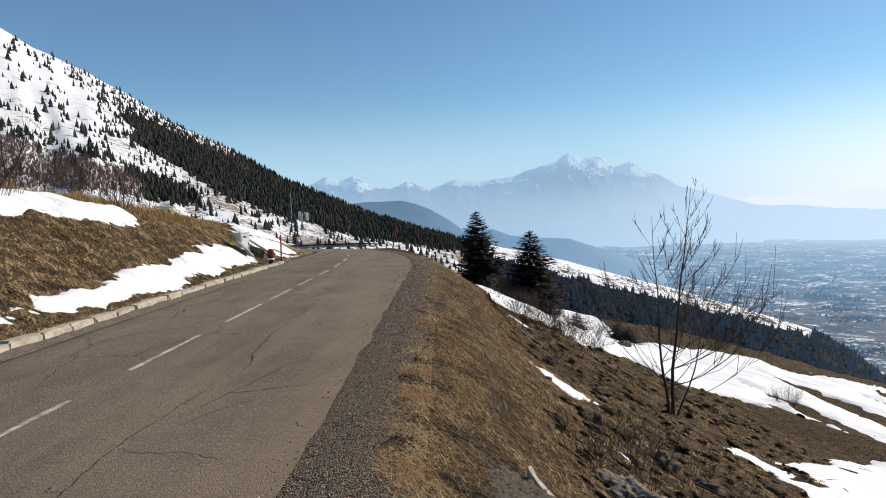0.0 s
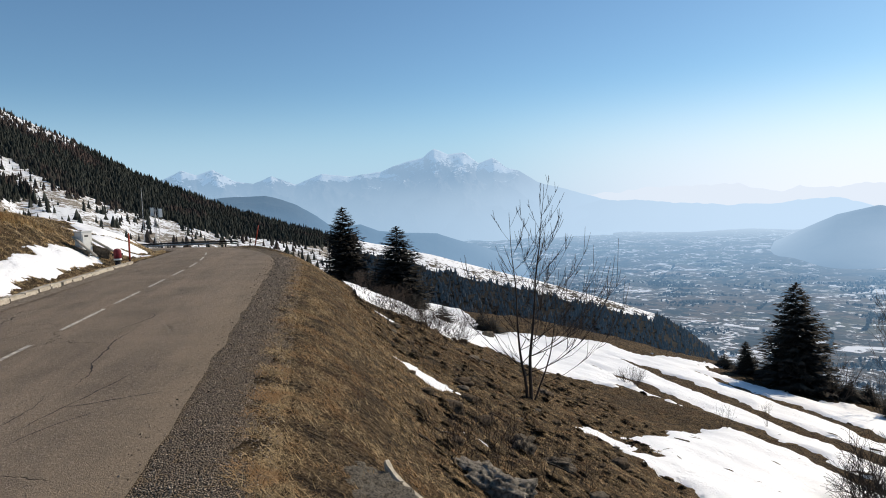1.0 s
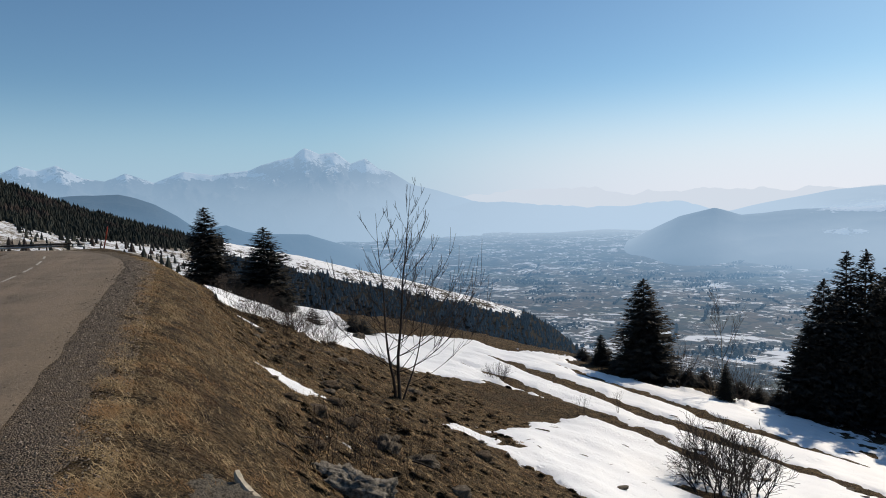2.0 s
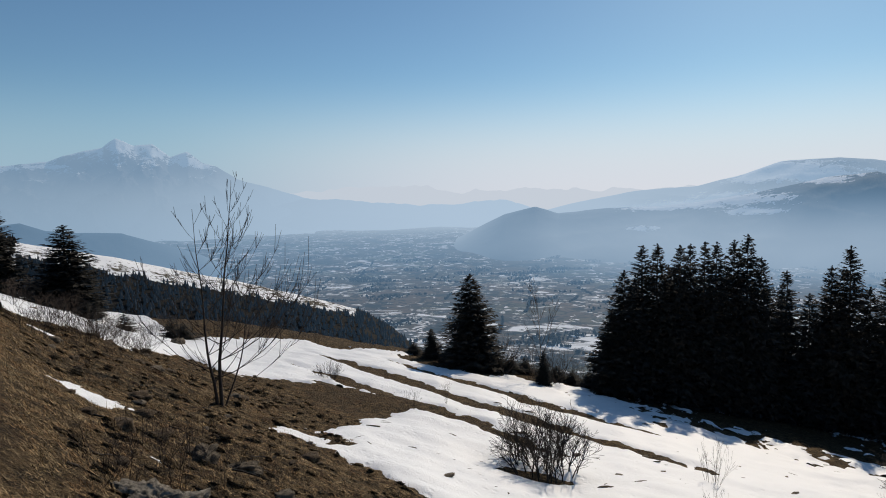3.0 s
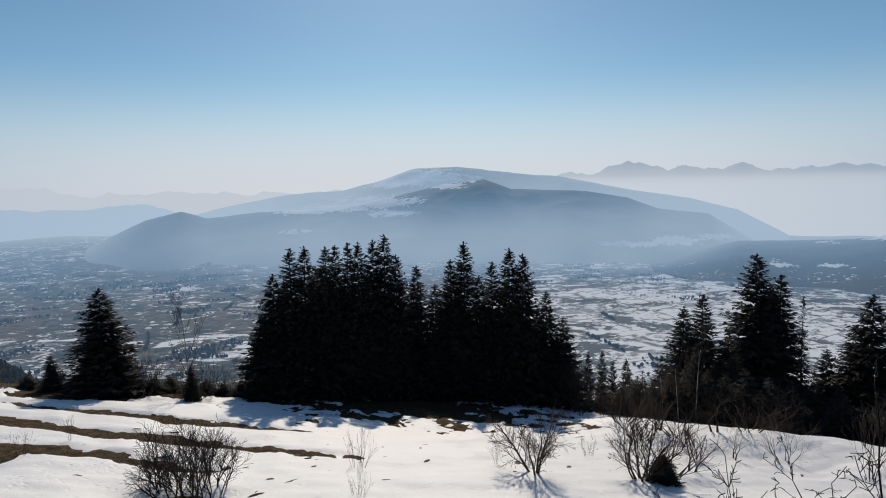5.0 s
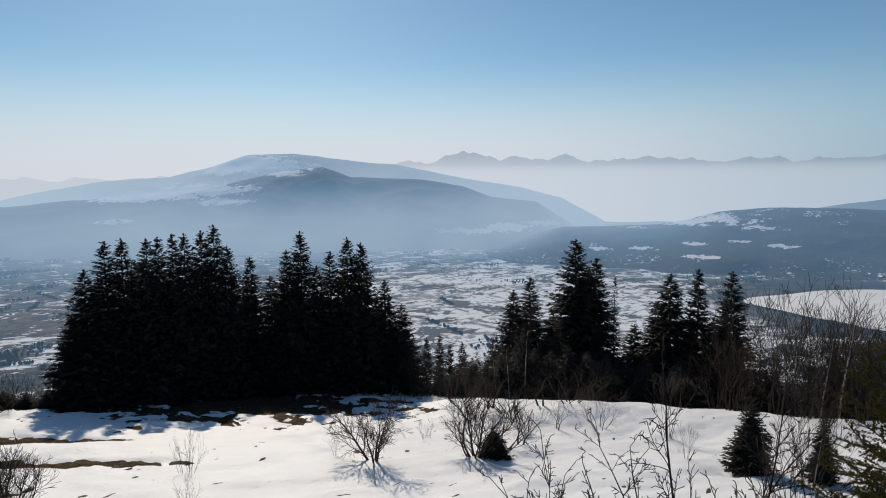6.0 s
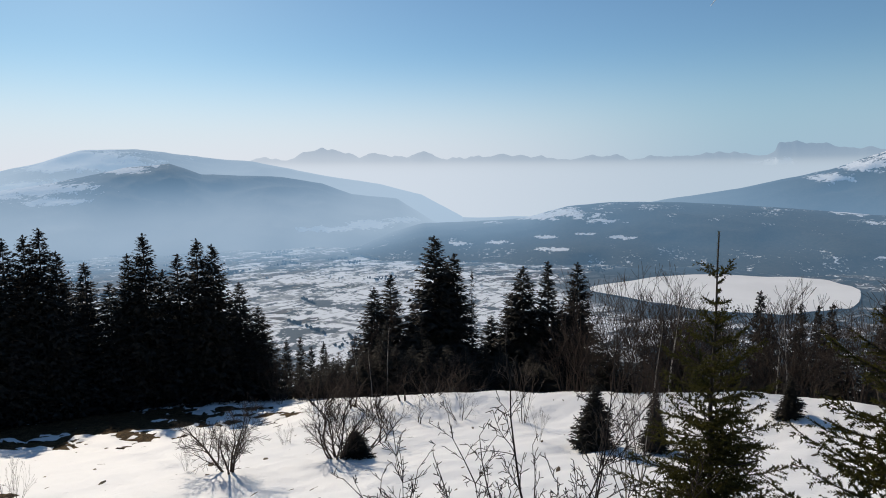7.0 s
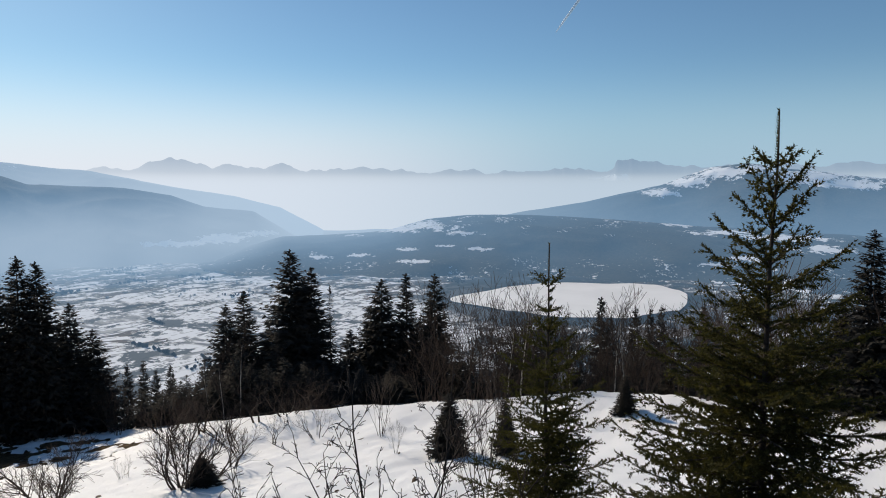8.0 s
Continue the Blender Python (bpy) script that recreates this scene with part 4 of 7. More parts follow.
def streak(ax, ay, bx, by, wide, seed):
    def fn(x, y):
        dx, dy = bx - ax, by - ay
        ln = math.hypot(dx, dy)
        t = ((x - ax) * dx + (y - ay) * dy) / ln
        side = ((x - ax) * -dy + (y - ay) * dx) / ln
        inside = np.minimum(np.minimum(t, ln - t), wide - np.abs(side))
        return inside + wavy(x, y, 1.6, seed) * wide * 0.5 + wavy(x, y, 6.0, seed) * wide * 0.25
    return fn


for ax, ay, bx, by, wide, seed in ((2.62, 18.0, 3.5, 16.5, 0.42, 3.0), (2.85, 12.0, 3.55, 12.1, 0.13, 4.0), (9.4, 21.4, 11.0, 20.4, 0.40, 5.0), (2.6, 26.5, 3.4, 26.2, 0.16, 6.0)):
    snow_sheet("snow_patch", "thin leftover strip of snow on turf", min(ax, bx) - 1.5, max(ax, bx) + 1.5, min(ay, by) - 1.5, max(ay, by) + 1.5, 0.09, streak(ax, ay, bx, by, wide, seed), 0.12)

# ---------------------------------------------------------------- spruces
PROTO = [spruce(11, 16.0, 3.0), spruce(12, 16.0, 2.7), spruce(13, 16.0, 3.4), spruce(14, 16.0, 2.5, levels=34, twigs=11, per=8), spruce(15, 16.0, 3.2, levels=30, twigs=10, per=10)]
FIRST = set()


def set_spruce(kind, az, dist, height, half, turn=0.0, sink=0.25, label=""):
    x, y, z = place(az, dist, sink)
    size, wide = (height + sink) / 16.0, half / (3.0, 2.7, 3.4, 2.5, 3.2)[kind]
    m = pose(x, y, z, 0, 0, turn)
    if kind in FIRST:
        ob = copy_thing(PROTO[kind], m)
    else:
        FIRST.add(kind)
        ob = PROTO[kind]
        ob.matrix_basis = m
    ob.scale = (wide, wide, size)
    if label:
        ob["label"] = label
    return ob


ROADSIDE = "dark spruce tree standing alone below the road"
set_spruce(2, 2.9, 60, 7.3, 3.2, 20, label=ROADSIDE)
set_spruce(2, 7.6, 62, 7.3, 3.9, 130, label=ROADSIDE)
set_spruce(2, 40.6, 56.7, 8.5, 3.7, 60, label="broad lone spruce at the edge of the snow")
set_spruce(0, 37.0, 58.5, 2.8, 1.4, 200, label="small spruce beside a larger one")
set_spruce(2, 47.1, 53.5, 2.9, 1.0, 90, label="small spruce at the foot of a bare tree")
for k, (az, dist, height, half) in enumerate([(11.5, 54, 1.7, 1.3), (15.0, 54, 1.9, 1.5), (15.9, 53, 1.4, 1.3), (8.8, 58, 1.6, 1.6), (5.0, 59, 1.5, 1.4), (9.6, 59, 1.3, 1.2)]):
    set_spruce(4, az, dist, height, half, 40 * k, 0.1, "low rounded juniper bush on the brow of a slope")["category"] = "bush"
WOOD = "tall dark spruce in a dense dark stand"
for k, (az, dist, height, half) in enumerate([(53.0, 56, 7.2, 2.0), (54.0, 57, 11.0, 2.3), (55.5, 58, 13.5, 2.3), (56.7, 58, 13.8, 2.2), (57.6, 60, 12.2, 2.2), (58.5, 58, 13.8, 2.2), (59.3, 61, 14.4, 2.2), (60.4, 59, 14.5, 2.1), (61.3, 60, 14.8, 2.1), (62.6, 61, 15.2, 2.3), (63.6, 61, 15.8, 2.3), (64.6, 62, 14.0, 2.3), (66.4, 63, 13.3, 2.3), (68.0, 63, 11.5, 2.2), (69.4, 64, 14.3, 2.3), (70.6, 64, 16.2, 2.5), (71.9, 65, 13.0, 2.2), (73.1, 64, 14.3, 2.3), (74.6, 64, 15.6, 2.5), (75.8, 64, 15.3, 2.5), (77.8, 64, 11.6, 2.3), (79.3, 64, 9.2, 2.1), (54.8, 64, 11.0, 2.3), (58.0, 66, 13.0, 2.4), (62.0, 67, 13.0, 2.4), (66.0, 69, 13.0, 2.4), (70.0, 70, 13.5, 2.4), (74.0, 70, 14, 2.4), (77.0, 69, 11.5, 2.3)]):
    set_spruce((0, 2, 1, 0, 2)[k % 5], az, dist, height, half * 1.45, 47 * k, 0.3, WOOD)
for k, (az, dist, height, half) in enumerate([(89.2, 69, 12.4, 2.4), (90.7, 69.5, 14.2, 2.5), (94.6, 69, 18.0, 3.6), (95.6, 70, 16.0, 3.0), (96.3, 70, 16.8, 2.8), (102.4, 69, 14.9, 3.0), (101.4, 70, 12.5, 2.5), (104.6, 69, 15.4, 2.2), (107.1, 69, 15.5, 2.5), (105.8, 71, 12.0, 2.5), (92.7, 71, 11.5, 2.4), (99.6, 71, 11.0, 2.3)]):
    set_spruce(k % 3, az, dist, height, half * 1.55, 71 * k, 0.3, "dark spruce behind the brow of the snow slope")
for k, (az, dist, height, half) in enumerate([(86.0, 66, 4.5, 1.6), (87.4, 67, 6.0, 1.8), (88.3, 65, 4.0, 1.5), (91.8, 66, 5.5, 1.8), (93.2, 65, 4.5, 1.6), (98.8, 66, 6.0, 1.9), (100.4, 65, 5.0, 1.8), (103.4, 66, 5.0, 1.7), (106.4, 66, 4.5, 1.6), (84.9, 68, 5.0, 1.6)]):
    set_spruce(4, az, dist, height, half * 1.2, 57 * k, 0.3, "small dark spruce filling a gap between taller ones")
for k, (az, dist, height, half) in enumerate([(84.2, 61, 3.4, 1.7), (85.6, 62, 4.0, 1.9), (87.0, 60, 3.8, 1.9), (88.4, 61, 5.2, 2.1), (89.8, 62, 6.2, 2.2), (91.2, 61, 5.0, 2.1), (82.6, 63, 3.8, 1.7), (92.6, 60, 5.0, 2.0), (94.0, 61, 5.5, 2.2), (95.8, 61, 5.0, 2.2), (97.4, 62, 4.6, 2.1), (90.4, 64, 7.5, 2.3), (93.4, 65, 8.0, 2.4)]):
    set_spruce(4, az, dist, height, half * 1.15, 83 * k, 0.3, "low dark young spruce at the foot of taller ones")
for k, (az, dist, height, half) in enumerate([(38.6, 58, 1.5, 1.4), (42.8, 58, 1.6, 1.5), (44.2, 57, 1.3, 1.4), (45.4, 58, 1.5, 1.5), (48.2, 57, 1.4, 1.5), (49.6, 57, 1.3, 1.4), (51.0, 56, 1.5, 1.5), (35.4, 60, 1.2, 1.3)]):
    set_spruce(4, az, dist, height, half, 31 * k, 0.1, "low dark juniper bush at the edge of the snow")["category"] = "bush"
set_spruce(3, 97.9, 69, 14.3, 1.8, 10, label="thin sparse spruce among denser ones")
for k, (az, dist, height, half) in enumerate([(81.3, 81, 15.0, 2.0), (82.5, 81, 15.3, 2.1), (83.4, 82, 14.6, 1.9), (84.5, 81, 14.6, 2.0), (121.5, 82, 24.0, 3.2), (122.3, 83, 22, 2.8), (124.3, 83, 23.6, 2.8), (125.5, 83, 23.4, 2.8), (126.4, 83, 24.0, 2.8), (129.7, 82, 24.0, 2.6)]):
    set_spruce(k % 3, az, dist, height, half * 1.15, 33 * k, 0.3, "spruce standing lower down the valley slope")
set_spruce(2, 109.3, 35.3, 3.7, 1.5, 15, 0.15, "low bushy young spruce on the snow")
set_spruce(1, 114.3, 35.4, 3.5, 0.95, 75, 0.15, "small young spruce on the snow")
set_spruce(0, 124.1, 43.2, 2.7, 1.05, 75, 0.15, "small young spruce on the snow")
for k, (az, dist, height, half) in enumerate([(141.1, 47.5, 11.5, 2.8), (143.5, 48, 12.5, 3.0), (139.6, 50, 8.0, 2.2)]):
    set_spruce(k % 3, az, dist, height, half, 99 * k, 0.3, "dark spruce at the top of the snow slope")

# ---------------------------------------------------------------- snow on the bank above the road


def blobs(spots, seed, rough=0.5):
    """Snow over the union of tilted ovals (x, y, half length, half width, turn)."""
    def fn(x, y):
        best = np.full(np.shape(x), -9.0)
        for cx, cy, a, b, turn in spots:
            c, d = math.cos(radians(turn)), math.sin(radians(turn))
            u, v = (x - cx) * c + (y - cy) * d, -(x - cx) * d + (y - cy) * c
            best = np.maximum(best, (1 - np.hypot(u / a, v / b)) * b)
        return best + wavy(x, y, 0.7, seed) * rough + wavy(x, y, 2.5, seed + 1) * rough * 0.3
    return fn


BANK_SNOW = "old snow bank lying at the foot of a grassy roadside bank"
BANK_PATCHES = [
    ("low", [(-9.85, 17.5, 3.2, 0.42, 88), (-10.0, 22.0, 3.0, 0.75, 93), (-10.2, 27.0, 2.8, 0.70, 92), (-10.4, 31.0, 2.8, 0.85, 86)], 11.0, BANK_SNOW),
    ("high", [(-15.6, 22.6, 2.2, 1.1, 100), (-15.0, 25.4, 2.6, 1.2, 100), (-14.2, 28.0, 2.0, 0.7, 110), (-17.5, 23.5, 2.6, 1.6, 100), (-16.6, 26.5, 2.2, 1.0, 100)], 13.0, "old snow patch on top of a grassy bank"),
    ("far", [(-9.6, 37.7, 1.4, 0.5, 60), (-10.5, 38.6, 2.2, 0.8, 70), (-11.7, 41.0, 2.8, 1.2, 75), (-13.2, 45.0, 4, 1.6, 80)], 15.0, "snow strip running down a grassy bank"),
    ("edge", [(-9.9, 13.4, 0.7, 0.25, 90)], 17.0, "small leftover snow patch by a kerb"),
]
BANK_FN = []
for _, spots, seed, label in BANK_PATCHES:
    xs, ys, rs = [q[0] for q in spots], [q[1] for q in spots], max(q[2] for q in spots)
    fn = blobs(spots, seed, 0.28)
    BANK_FN.append(fn)
    snow_sheet("snow_patch", label, min(xs) - 2.5, max(xs) + 2.5, min(ys) - rs - 1, max(ys) + rs + 1, 0.13, fn, 0.13)

# ---------------------------------------------------------------- road edges, kerb and markings


def strip(name, label, left, right, y0, y1, lift, material, seed, ragged=0.2, cols=7, category="verge"):
    y = np.arange(y0, y1, 0.22)
    a = left(y) + 0.10 * ragged * np.array([noise.fractal(Vector((v * 1.1, seed, 0)), 0.7, 2, 4) for v in y])
    b = right(y) + ragged * np.array([noise.fractal(Vector((v * 0.8, seed + 4, 0)), 0.7, 2, 4) for v in y])
    t = np.linspace(0, 1, cols)
    x = a[:, None] * (1 - t) + b[:, None] * t
    yy = np.repeat(y[:, None], cols, 1)
    z = land(x, yy) + lift + np.where(yy > 36, 0, 0)
    z[:, -1] -= 0.05
    ob = mesh_object(name, np.stack([x, yy, z], -1).reshape(-1, 3), grid_faces(len(y), cols), material)
    return tagged(ob, label, category, kind="structure")


GUTTER = mat_plain("pale_gutter_dirt", (0.215, 0.170, 0.125), 0.95, 0.5, 12.0, 0.7, dist=0.02)
strip("gravel_shoulder", "loose grey gravel shoulder beside the asphalt", lambda y: road_right(y) - 0.10, lambda y: road_right(y) + 0.90, -12, 60, -0.006, GRAVEL, 1.0, 0.6, 9)
strip("gravel_gutter", "thin dirt and gravel gutter along a kerb", lambda y: road_left(y) + 0.62, lambda y: road_left(y) - 0.05, -12, 44, 0.035, GUTTER, 2.0, 0.3)

for k, (y0, ln) in enumerate(((1.1, 2.9), (5.3, 2.9), (9.8, 2.9), (14.15, 2.85), (17.85, 2.5), (21.5, 2.2), (25.0, 2.2), (28.6, 2.2), (32.2, 2.2), (36, 2.2))):
    y = np.linspace(y0, y0 + ln, 9)
    mid = (road_left(y) + road_right(y)) / 2 - 0.08
    w = 0.046 + 0.007 * np.sin(y * 5 + k)
    z = road_height(y) + 0.056
    v = np.concatenate([np.stack([mid - w, y, z], -1), np.stack([mid + w, y, z], -1)])
    f = np.array([(i, i + 9, i + 10, i + 1) for i in range(8)])
    tagged(mesh_object("road_marking", v, f, PAINT), "worn white dash painted on a road's middle line", "road marking", "middle line dashes", "structure")

TAR = mat_plain("dark_open_crack", (0.022, 0.018, 0.015), 0.95, 0.4, 20.0, 0.4)


def road_crack(x, y, heading, length, wide, seed, bend=0.9):
    """A wandering crack in the asphalt, a narrow dark seam that frays and thins out."""
    rnd = random.Random(seed)
    a = radians(heading)
    n = int(length / 0.07)
    rows = []
    for k in range(n + 1):
        drift = 0.9 * noise.fractal(Vector((k * 0.045, seed, 0)), 0.7, 2.0, 4) * bend
        kink = 0.5 * noise.noise((k * 0.55, seed, 4.0))
        x, y = x + 0.07 * math.cos(a + drift + kink), y + 0.07 * math.sin(a + drift + kink)
        w = wide * (0.35 + rnd.random()) * min(1, 4 * k / n, 4 * (n - k) / n) + 0.0015
        across = a + drift + math.pi / 2
        s = (x - float(road_left(y))) / float(road_right(y) - road_left(y))
        z = float(road_height(y)) + 0.05 * (1 - (2 * s - 1) ** 2) + 0.004
        rows.append([(x + w * math.cos(across), y + w * math.sin(across), z), (x - w * math.cos(across), y - w * math.sin(across), z)])
    v = np.array(rows).reshape(-1, 3)
    f = [(2 * k, 2 * k + 1, 2 * k + 3, 2 * k + 2) for k in range(n)]
    tagged(mesh_object("road_crack", v, f, TAR), "thin dark crack running through worn asphalt", "crack", kind="structure")


road_crack(-3.30, 4.6, 92, 4.4, 0.006, 3, 0.5)
road_crack(-3.10, 7.4, 80, 2.6, 0.009, 8, 0.8)
road_crack(-3.05, 8.3, 14, 1.6, 0.010, 5, 0.4)
road_crack(-3.10, 9.2, 98, 4.6, 0.012, 11, 0.9)
road_crack(-3.05, 7.0, 60, 1.3, 0.007, 14, 0.9)
road_crack(-3.75, 13.6, 85, 2.2, 0.010, 17, 0.7)
road_crack(-5.9, 9.0, 100, 2.6, 0.006, 21, 0.8)

STONE = mat_plain("pale_kerb_stone", (0.42, 0.37, 0.30), 0.9, 0.25, 5.0, 0.5)
CONCRETE = mat_plain("weathered_concrete", (0.36, 0.33, 0.28), 0.9, 0.3, 4.0, 0.5)
ROCK = mat_plain("dark_rough_rock", (0.17, 0.135, 0.098), 0.95, 0.5, 7.0, 1.0, dist=0.05)
GREY_PAINT = mat_plain("grey_white_cabinet_paint", (0.62, 0.62, 0.60), 0.5, 0.08, 3.0, 0.05)
DARK_METAL = mat_plain("dark_weathered_steel", (0.07, 0.065, 0.06), 0.5, 0.3, 5.0, 0.1, 0.7)
GALVANISED = mat_plain("galvanised_steel", (0.45, 0.46, 0.47), 0.45, 0.2, 6.0, 0.1, 0.8)
RED = mat_plain("faded_dark_red_paint", (0.20, 0.016, 0.024), 0.45, 0.25, 8.0, 0.1)
POLE_RED = mat_plain("orange_red_pole_paint", (0.42, 0.055, 0.025), 0.5, 0.2, 8.0, 0.1)
BLACK = mat_plain("black_paint", (0.018, 0.018, 0.020), 0.5, 0.2, 8.0, 0.1)
WHITE = mat_plain("white_paint", (0.72, 0.72, 0.70), 0.5, 0.1, 8.0, 0.05)


def box_mesh(name, sx, sy, sz, bevel=0.02, jitter=0.0, seed=0):
    bm = bmesh.new()
    bmesh.ops.create_cube(bm, size=1.0, matrix=Matrix.Diagonal((sx, sy, sz, 1)))
    if bevel:
        bmesh.ops.bevel(bm, geom=list(bm.edges), offset=bevel, segments=2, affect="EDGES")
    rnd = random.Random(seed)
    for v in bm.verts:
        v.co += Vector((rnd.uniform(-1, 1), rnd.uniform(-1, 1), rnd.uniform(-1, 1))) * jitter
        v.co.z += sz / 2
    me = bpy.data.meshes.new(name)
    bm.to_mesh(me)
    bm.free()
    return me


def part_mesh(name, me, material, parent, m=None, label=""):
    if not me.materials:
        me.materials.append(material)
    ob = new(name, me)
    ob.parent = parent
    if m is not None:
        ob.matrix_basis = m
    if label:
        ob["label"] = label
    return ob


def build_kerb():
    kerb = tagged(new("kerb"), "row of pale weathered kerb stones along a road", "kerb", kind="structure")
    shapes = [box_mesh("kerb_stone", 0.26, 0.985, 0.24, 0.035, 0.020, k) for k in range(5)]
    rnd = random.Random(5)
    y = -4.0
    while y < 32.5:
        z = 0.0 if y < 30 else -0.03
        m = pose(-8.38 + rnd.gauss(0, 0.02), y + 0.5, z - 0.10 + rnd.gauss(0, 0.012), rnd.gauss(0, 0.8), rnd.gauss(0, 1.5), rnd.gauss(0, 0.8))
        part_mesh("kerb_stone", rnd.choice(shapes), STONE, kerb, m)
        y += 1.0


build_kerb()


def lathe(rings, sides=16):
    verts, faces = [], []
    for z, r in rings:
        for k in range(sides):
            a = 2 * math.pi * k / sides
            verts.append((r * math.cos(a), r * math.sin(a), z))
    faces = grid_faces(len(rings), sides, True).tolist()
    faces.append(list(range(sides))[::-1])
    faces.append([(len(rings) - 1) * sides + k for k in range(sides)])
    return verts, faces


def build_hydrant():
    x, y, z = place(-15.15, 34.0, 0.0)
    root = new("fire_hydrant")
    root.matrix_basis = pose(x, y, z, 0, 0, 20)
    tagged(root, "dark red fire hydrant with a black foot and white band", "hydrant")
    child("foot", *lathe([(-0.1, 0.15), (0.05, 0.15), (0.10, 0.12), (0.20, 0.13), (0.22, 0.16)]), BLACK, root, "black hydrant foot")
    child("band", *lathe([(0.22, 0.165), (0.23, 0.175), (0.29, 0.175), (0.30, 0.165)]), WHITE, root, "white hydrant band")
    child("body", *lathe([(0.30, 0.16), (0.32, 0.175), (0.62, 0.175), (0.70, 0.16), (0.76, 0.11), (0.78, 0.03)]), RED, root)
    for side in (-1, 1):
        ob = child("outlet", *lathe([(0, 0.045), (0.05, 0.05), (0.06, 0.03)], 10), BLACK, root)
        ob.matrix_basis = pose(side * 0.17, 0, 0.5, 0, side * 90, 0)


def build_snow_pole(az, dist, height, lean, label):
    x, y, z = place(az, dist, 0.05)
    root = new("snow_pole")
    root.matrix_basis = pose(x, y, z, 0, lean, 0)
    tagged(root, label, "pole", "snow poles")
    child("post", *lathe([(0, 0.045), (height * 0.98, 0.04), (height, 0.025)], 10), POLE_RED, root)
    child("sleeve", *lathe([(height * 0.08, 0.05), (height * 0.14, 0.05)], 10), DARK_METAL, root)


def build_cabinet():
    x, y, z = place(-17.45, 35.0, 0.1)
    root = new("utility_cabinet")
    root.matrix_basis = pose(x, y, z, 0, 0, 62)
    tagged(root, "pale grey utility cabinet set into a grassy bank", "cabinet")
    part_mesh("body", box_mesh("body", 0.62, 0.42, 1.12, 0.015), GREY_PAINT, root)
    part_mesh("cap", box_mesh("cap", 0.70, 0.50, 0.05, 0.012), GREY_PAINT, root, pose(0, 0, 1.122))
    door = part_mesh("door", box_mesh("door", 0.54, 0.02, 0.98, 0.006), GREY_PAINT, root, pose(0, -0.222, 0.07))
    part_mesh("handle", box_mesh("handle", 0.025, 0.03, 0.14, 0.006), DARK_METAL, door, pose(0.2, -0.02, 0.42))
    part_mesh("vent", box_mesh("vent", 0.22, 0.012, 0.08, 0.003), DARK_METAL, door, pose(-0.05, -0.014, 0.82))
    wing = new("retaining_wing")
    wing.matrix_basis = pose(x, y, z, 0, 0, 62)
    tagged(wing, "pale concrete wing walls sloping down beside a cabinet", "retaining wall")
    for side in (-1, 1):
        part_mesh("coping", box_mesh("coping", 0.12, 1.9, 0.09, 0.02), CONCRETE, wing, pose(side * 0.52, -0.55, 0.42, 30, 0, side * 10))
        part_mesh("cheek", box_mesh("cheek", 0.07, 1.3, 0.5, 0.01), ROCK, wing, pose(side * 0.50, -0.2, -0.1, 14, 0, side * 10))


build_hydrant()
build_snow_pole(-14.3, 35.0, 1.5, 1, "orange-red snow pole standing at a road's edge")
build_snow_pole(-4.6, 50.0, 1.6, 12, "leaning red snow pole beyond a bend")
build_cabinet()


def build_guardrail():
    root = tagged(new("guardrail"), "dark steel guardrail round the outside of a bend", "guardrail")
    pts = [Vector((*place(az, d, 0)[:2], 0)) for az, d in ((-14.5, 58), (-13, 58), (-11.5, 58), (-10, 57.5), (-8.5, 57), (-7.0, 56), (-6.0, 54.5))]
    level = EYE - 57 * math.tan(radians(2.55))
    for k, p in enumerate(pts):
        g = float(land(p.x, p.y))
        part_mesh("post", box_mesh("post", 0.10, 0.12, max(level + 0.15 - g, 0.5) + 0.3, 0.01), DARK_METAL, root, pose(p.x, p.y, g - 0.3))
    top = level + 0.1
    for lift in (0.0, -0.16):
        path = [(Vector((p.x, p.y - 0.1, top + lift)), 0.075) for p in pts]
        child("rail", *tubes([path], 6), GALVANISED if lift else DARK_METAL, root)


build_guardrail()


def build_mast(az, dist, low, high, label, panel):
    d = dist
    p = way(az) * d
    base, top = EYE + d * math.tan(radians(low)), EYE + d * math.tan(radians(high))
    ground = min(base, float(land(p.x, p.y)))
    root = new("antenna_mast")
    root.matrix_basis = pose(p.x, p.y, ground, 0, 0, 30)
    tagged(root, label, "mast", "antenna masts")
    h = top - ground
    for k in range(3 if panel else 1):
        a = 2.1 * k
        q = 0.35 if panel else 0.0
        child("leg", *tubes([[(Vector((q * math.cos(a), q * math.sin(a), 0)), 0.06), (Vector((q * math.cos(a), q * math.sin(a), h)), 0.035)]], 6), GALVANISED, root)
    if panel:
        for n in range(int(h / 0.8)):
            path = [[(Vector((0.35 * math.cos(2.1 * k), 0.35 * math.sin(2.1 * k), 0.8 * n)), 0.02), (Vector((0.35 * math.cos(2.1 * k + 2.1), 0.35 * math.sin(2.1 * k + 2.1), 0.8 * n + 0.8)), 0.02)] for k in range(3)]
            child("brace", *tubes(path, 4), GALVANISED, root)
        part_mesh("antenna_panel", box_mesh("antenna_panel", 0.5, 0.3, 1.3, 0.05), WHITE, root, pose(0.6, -0.2, h - 1.5), "white antenna panel")
        part_mesh("antenna_panel", box_mesh("antenna_panel", 0.45, 0.3, 1.3, 0.05), GREY_PAINT, root, pose(-0.55, 0, h - 1.3), "white antenna panel")
    else:
        child("rod", *tubes([[(Vector((0, 0, h)), 0.03), (Vector((0, 0, h + 0.8)), 0.015)]], 5), GALVANISED, root)


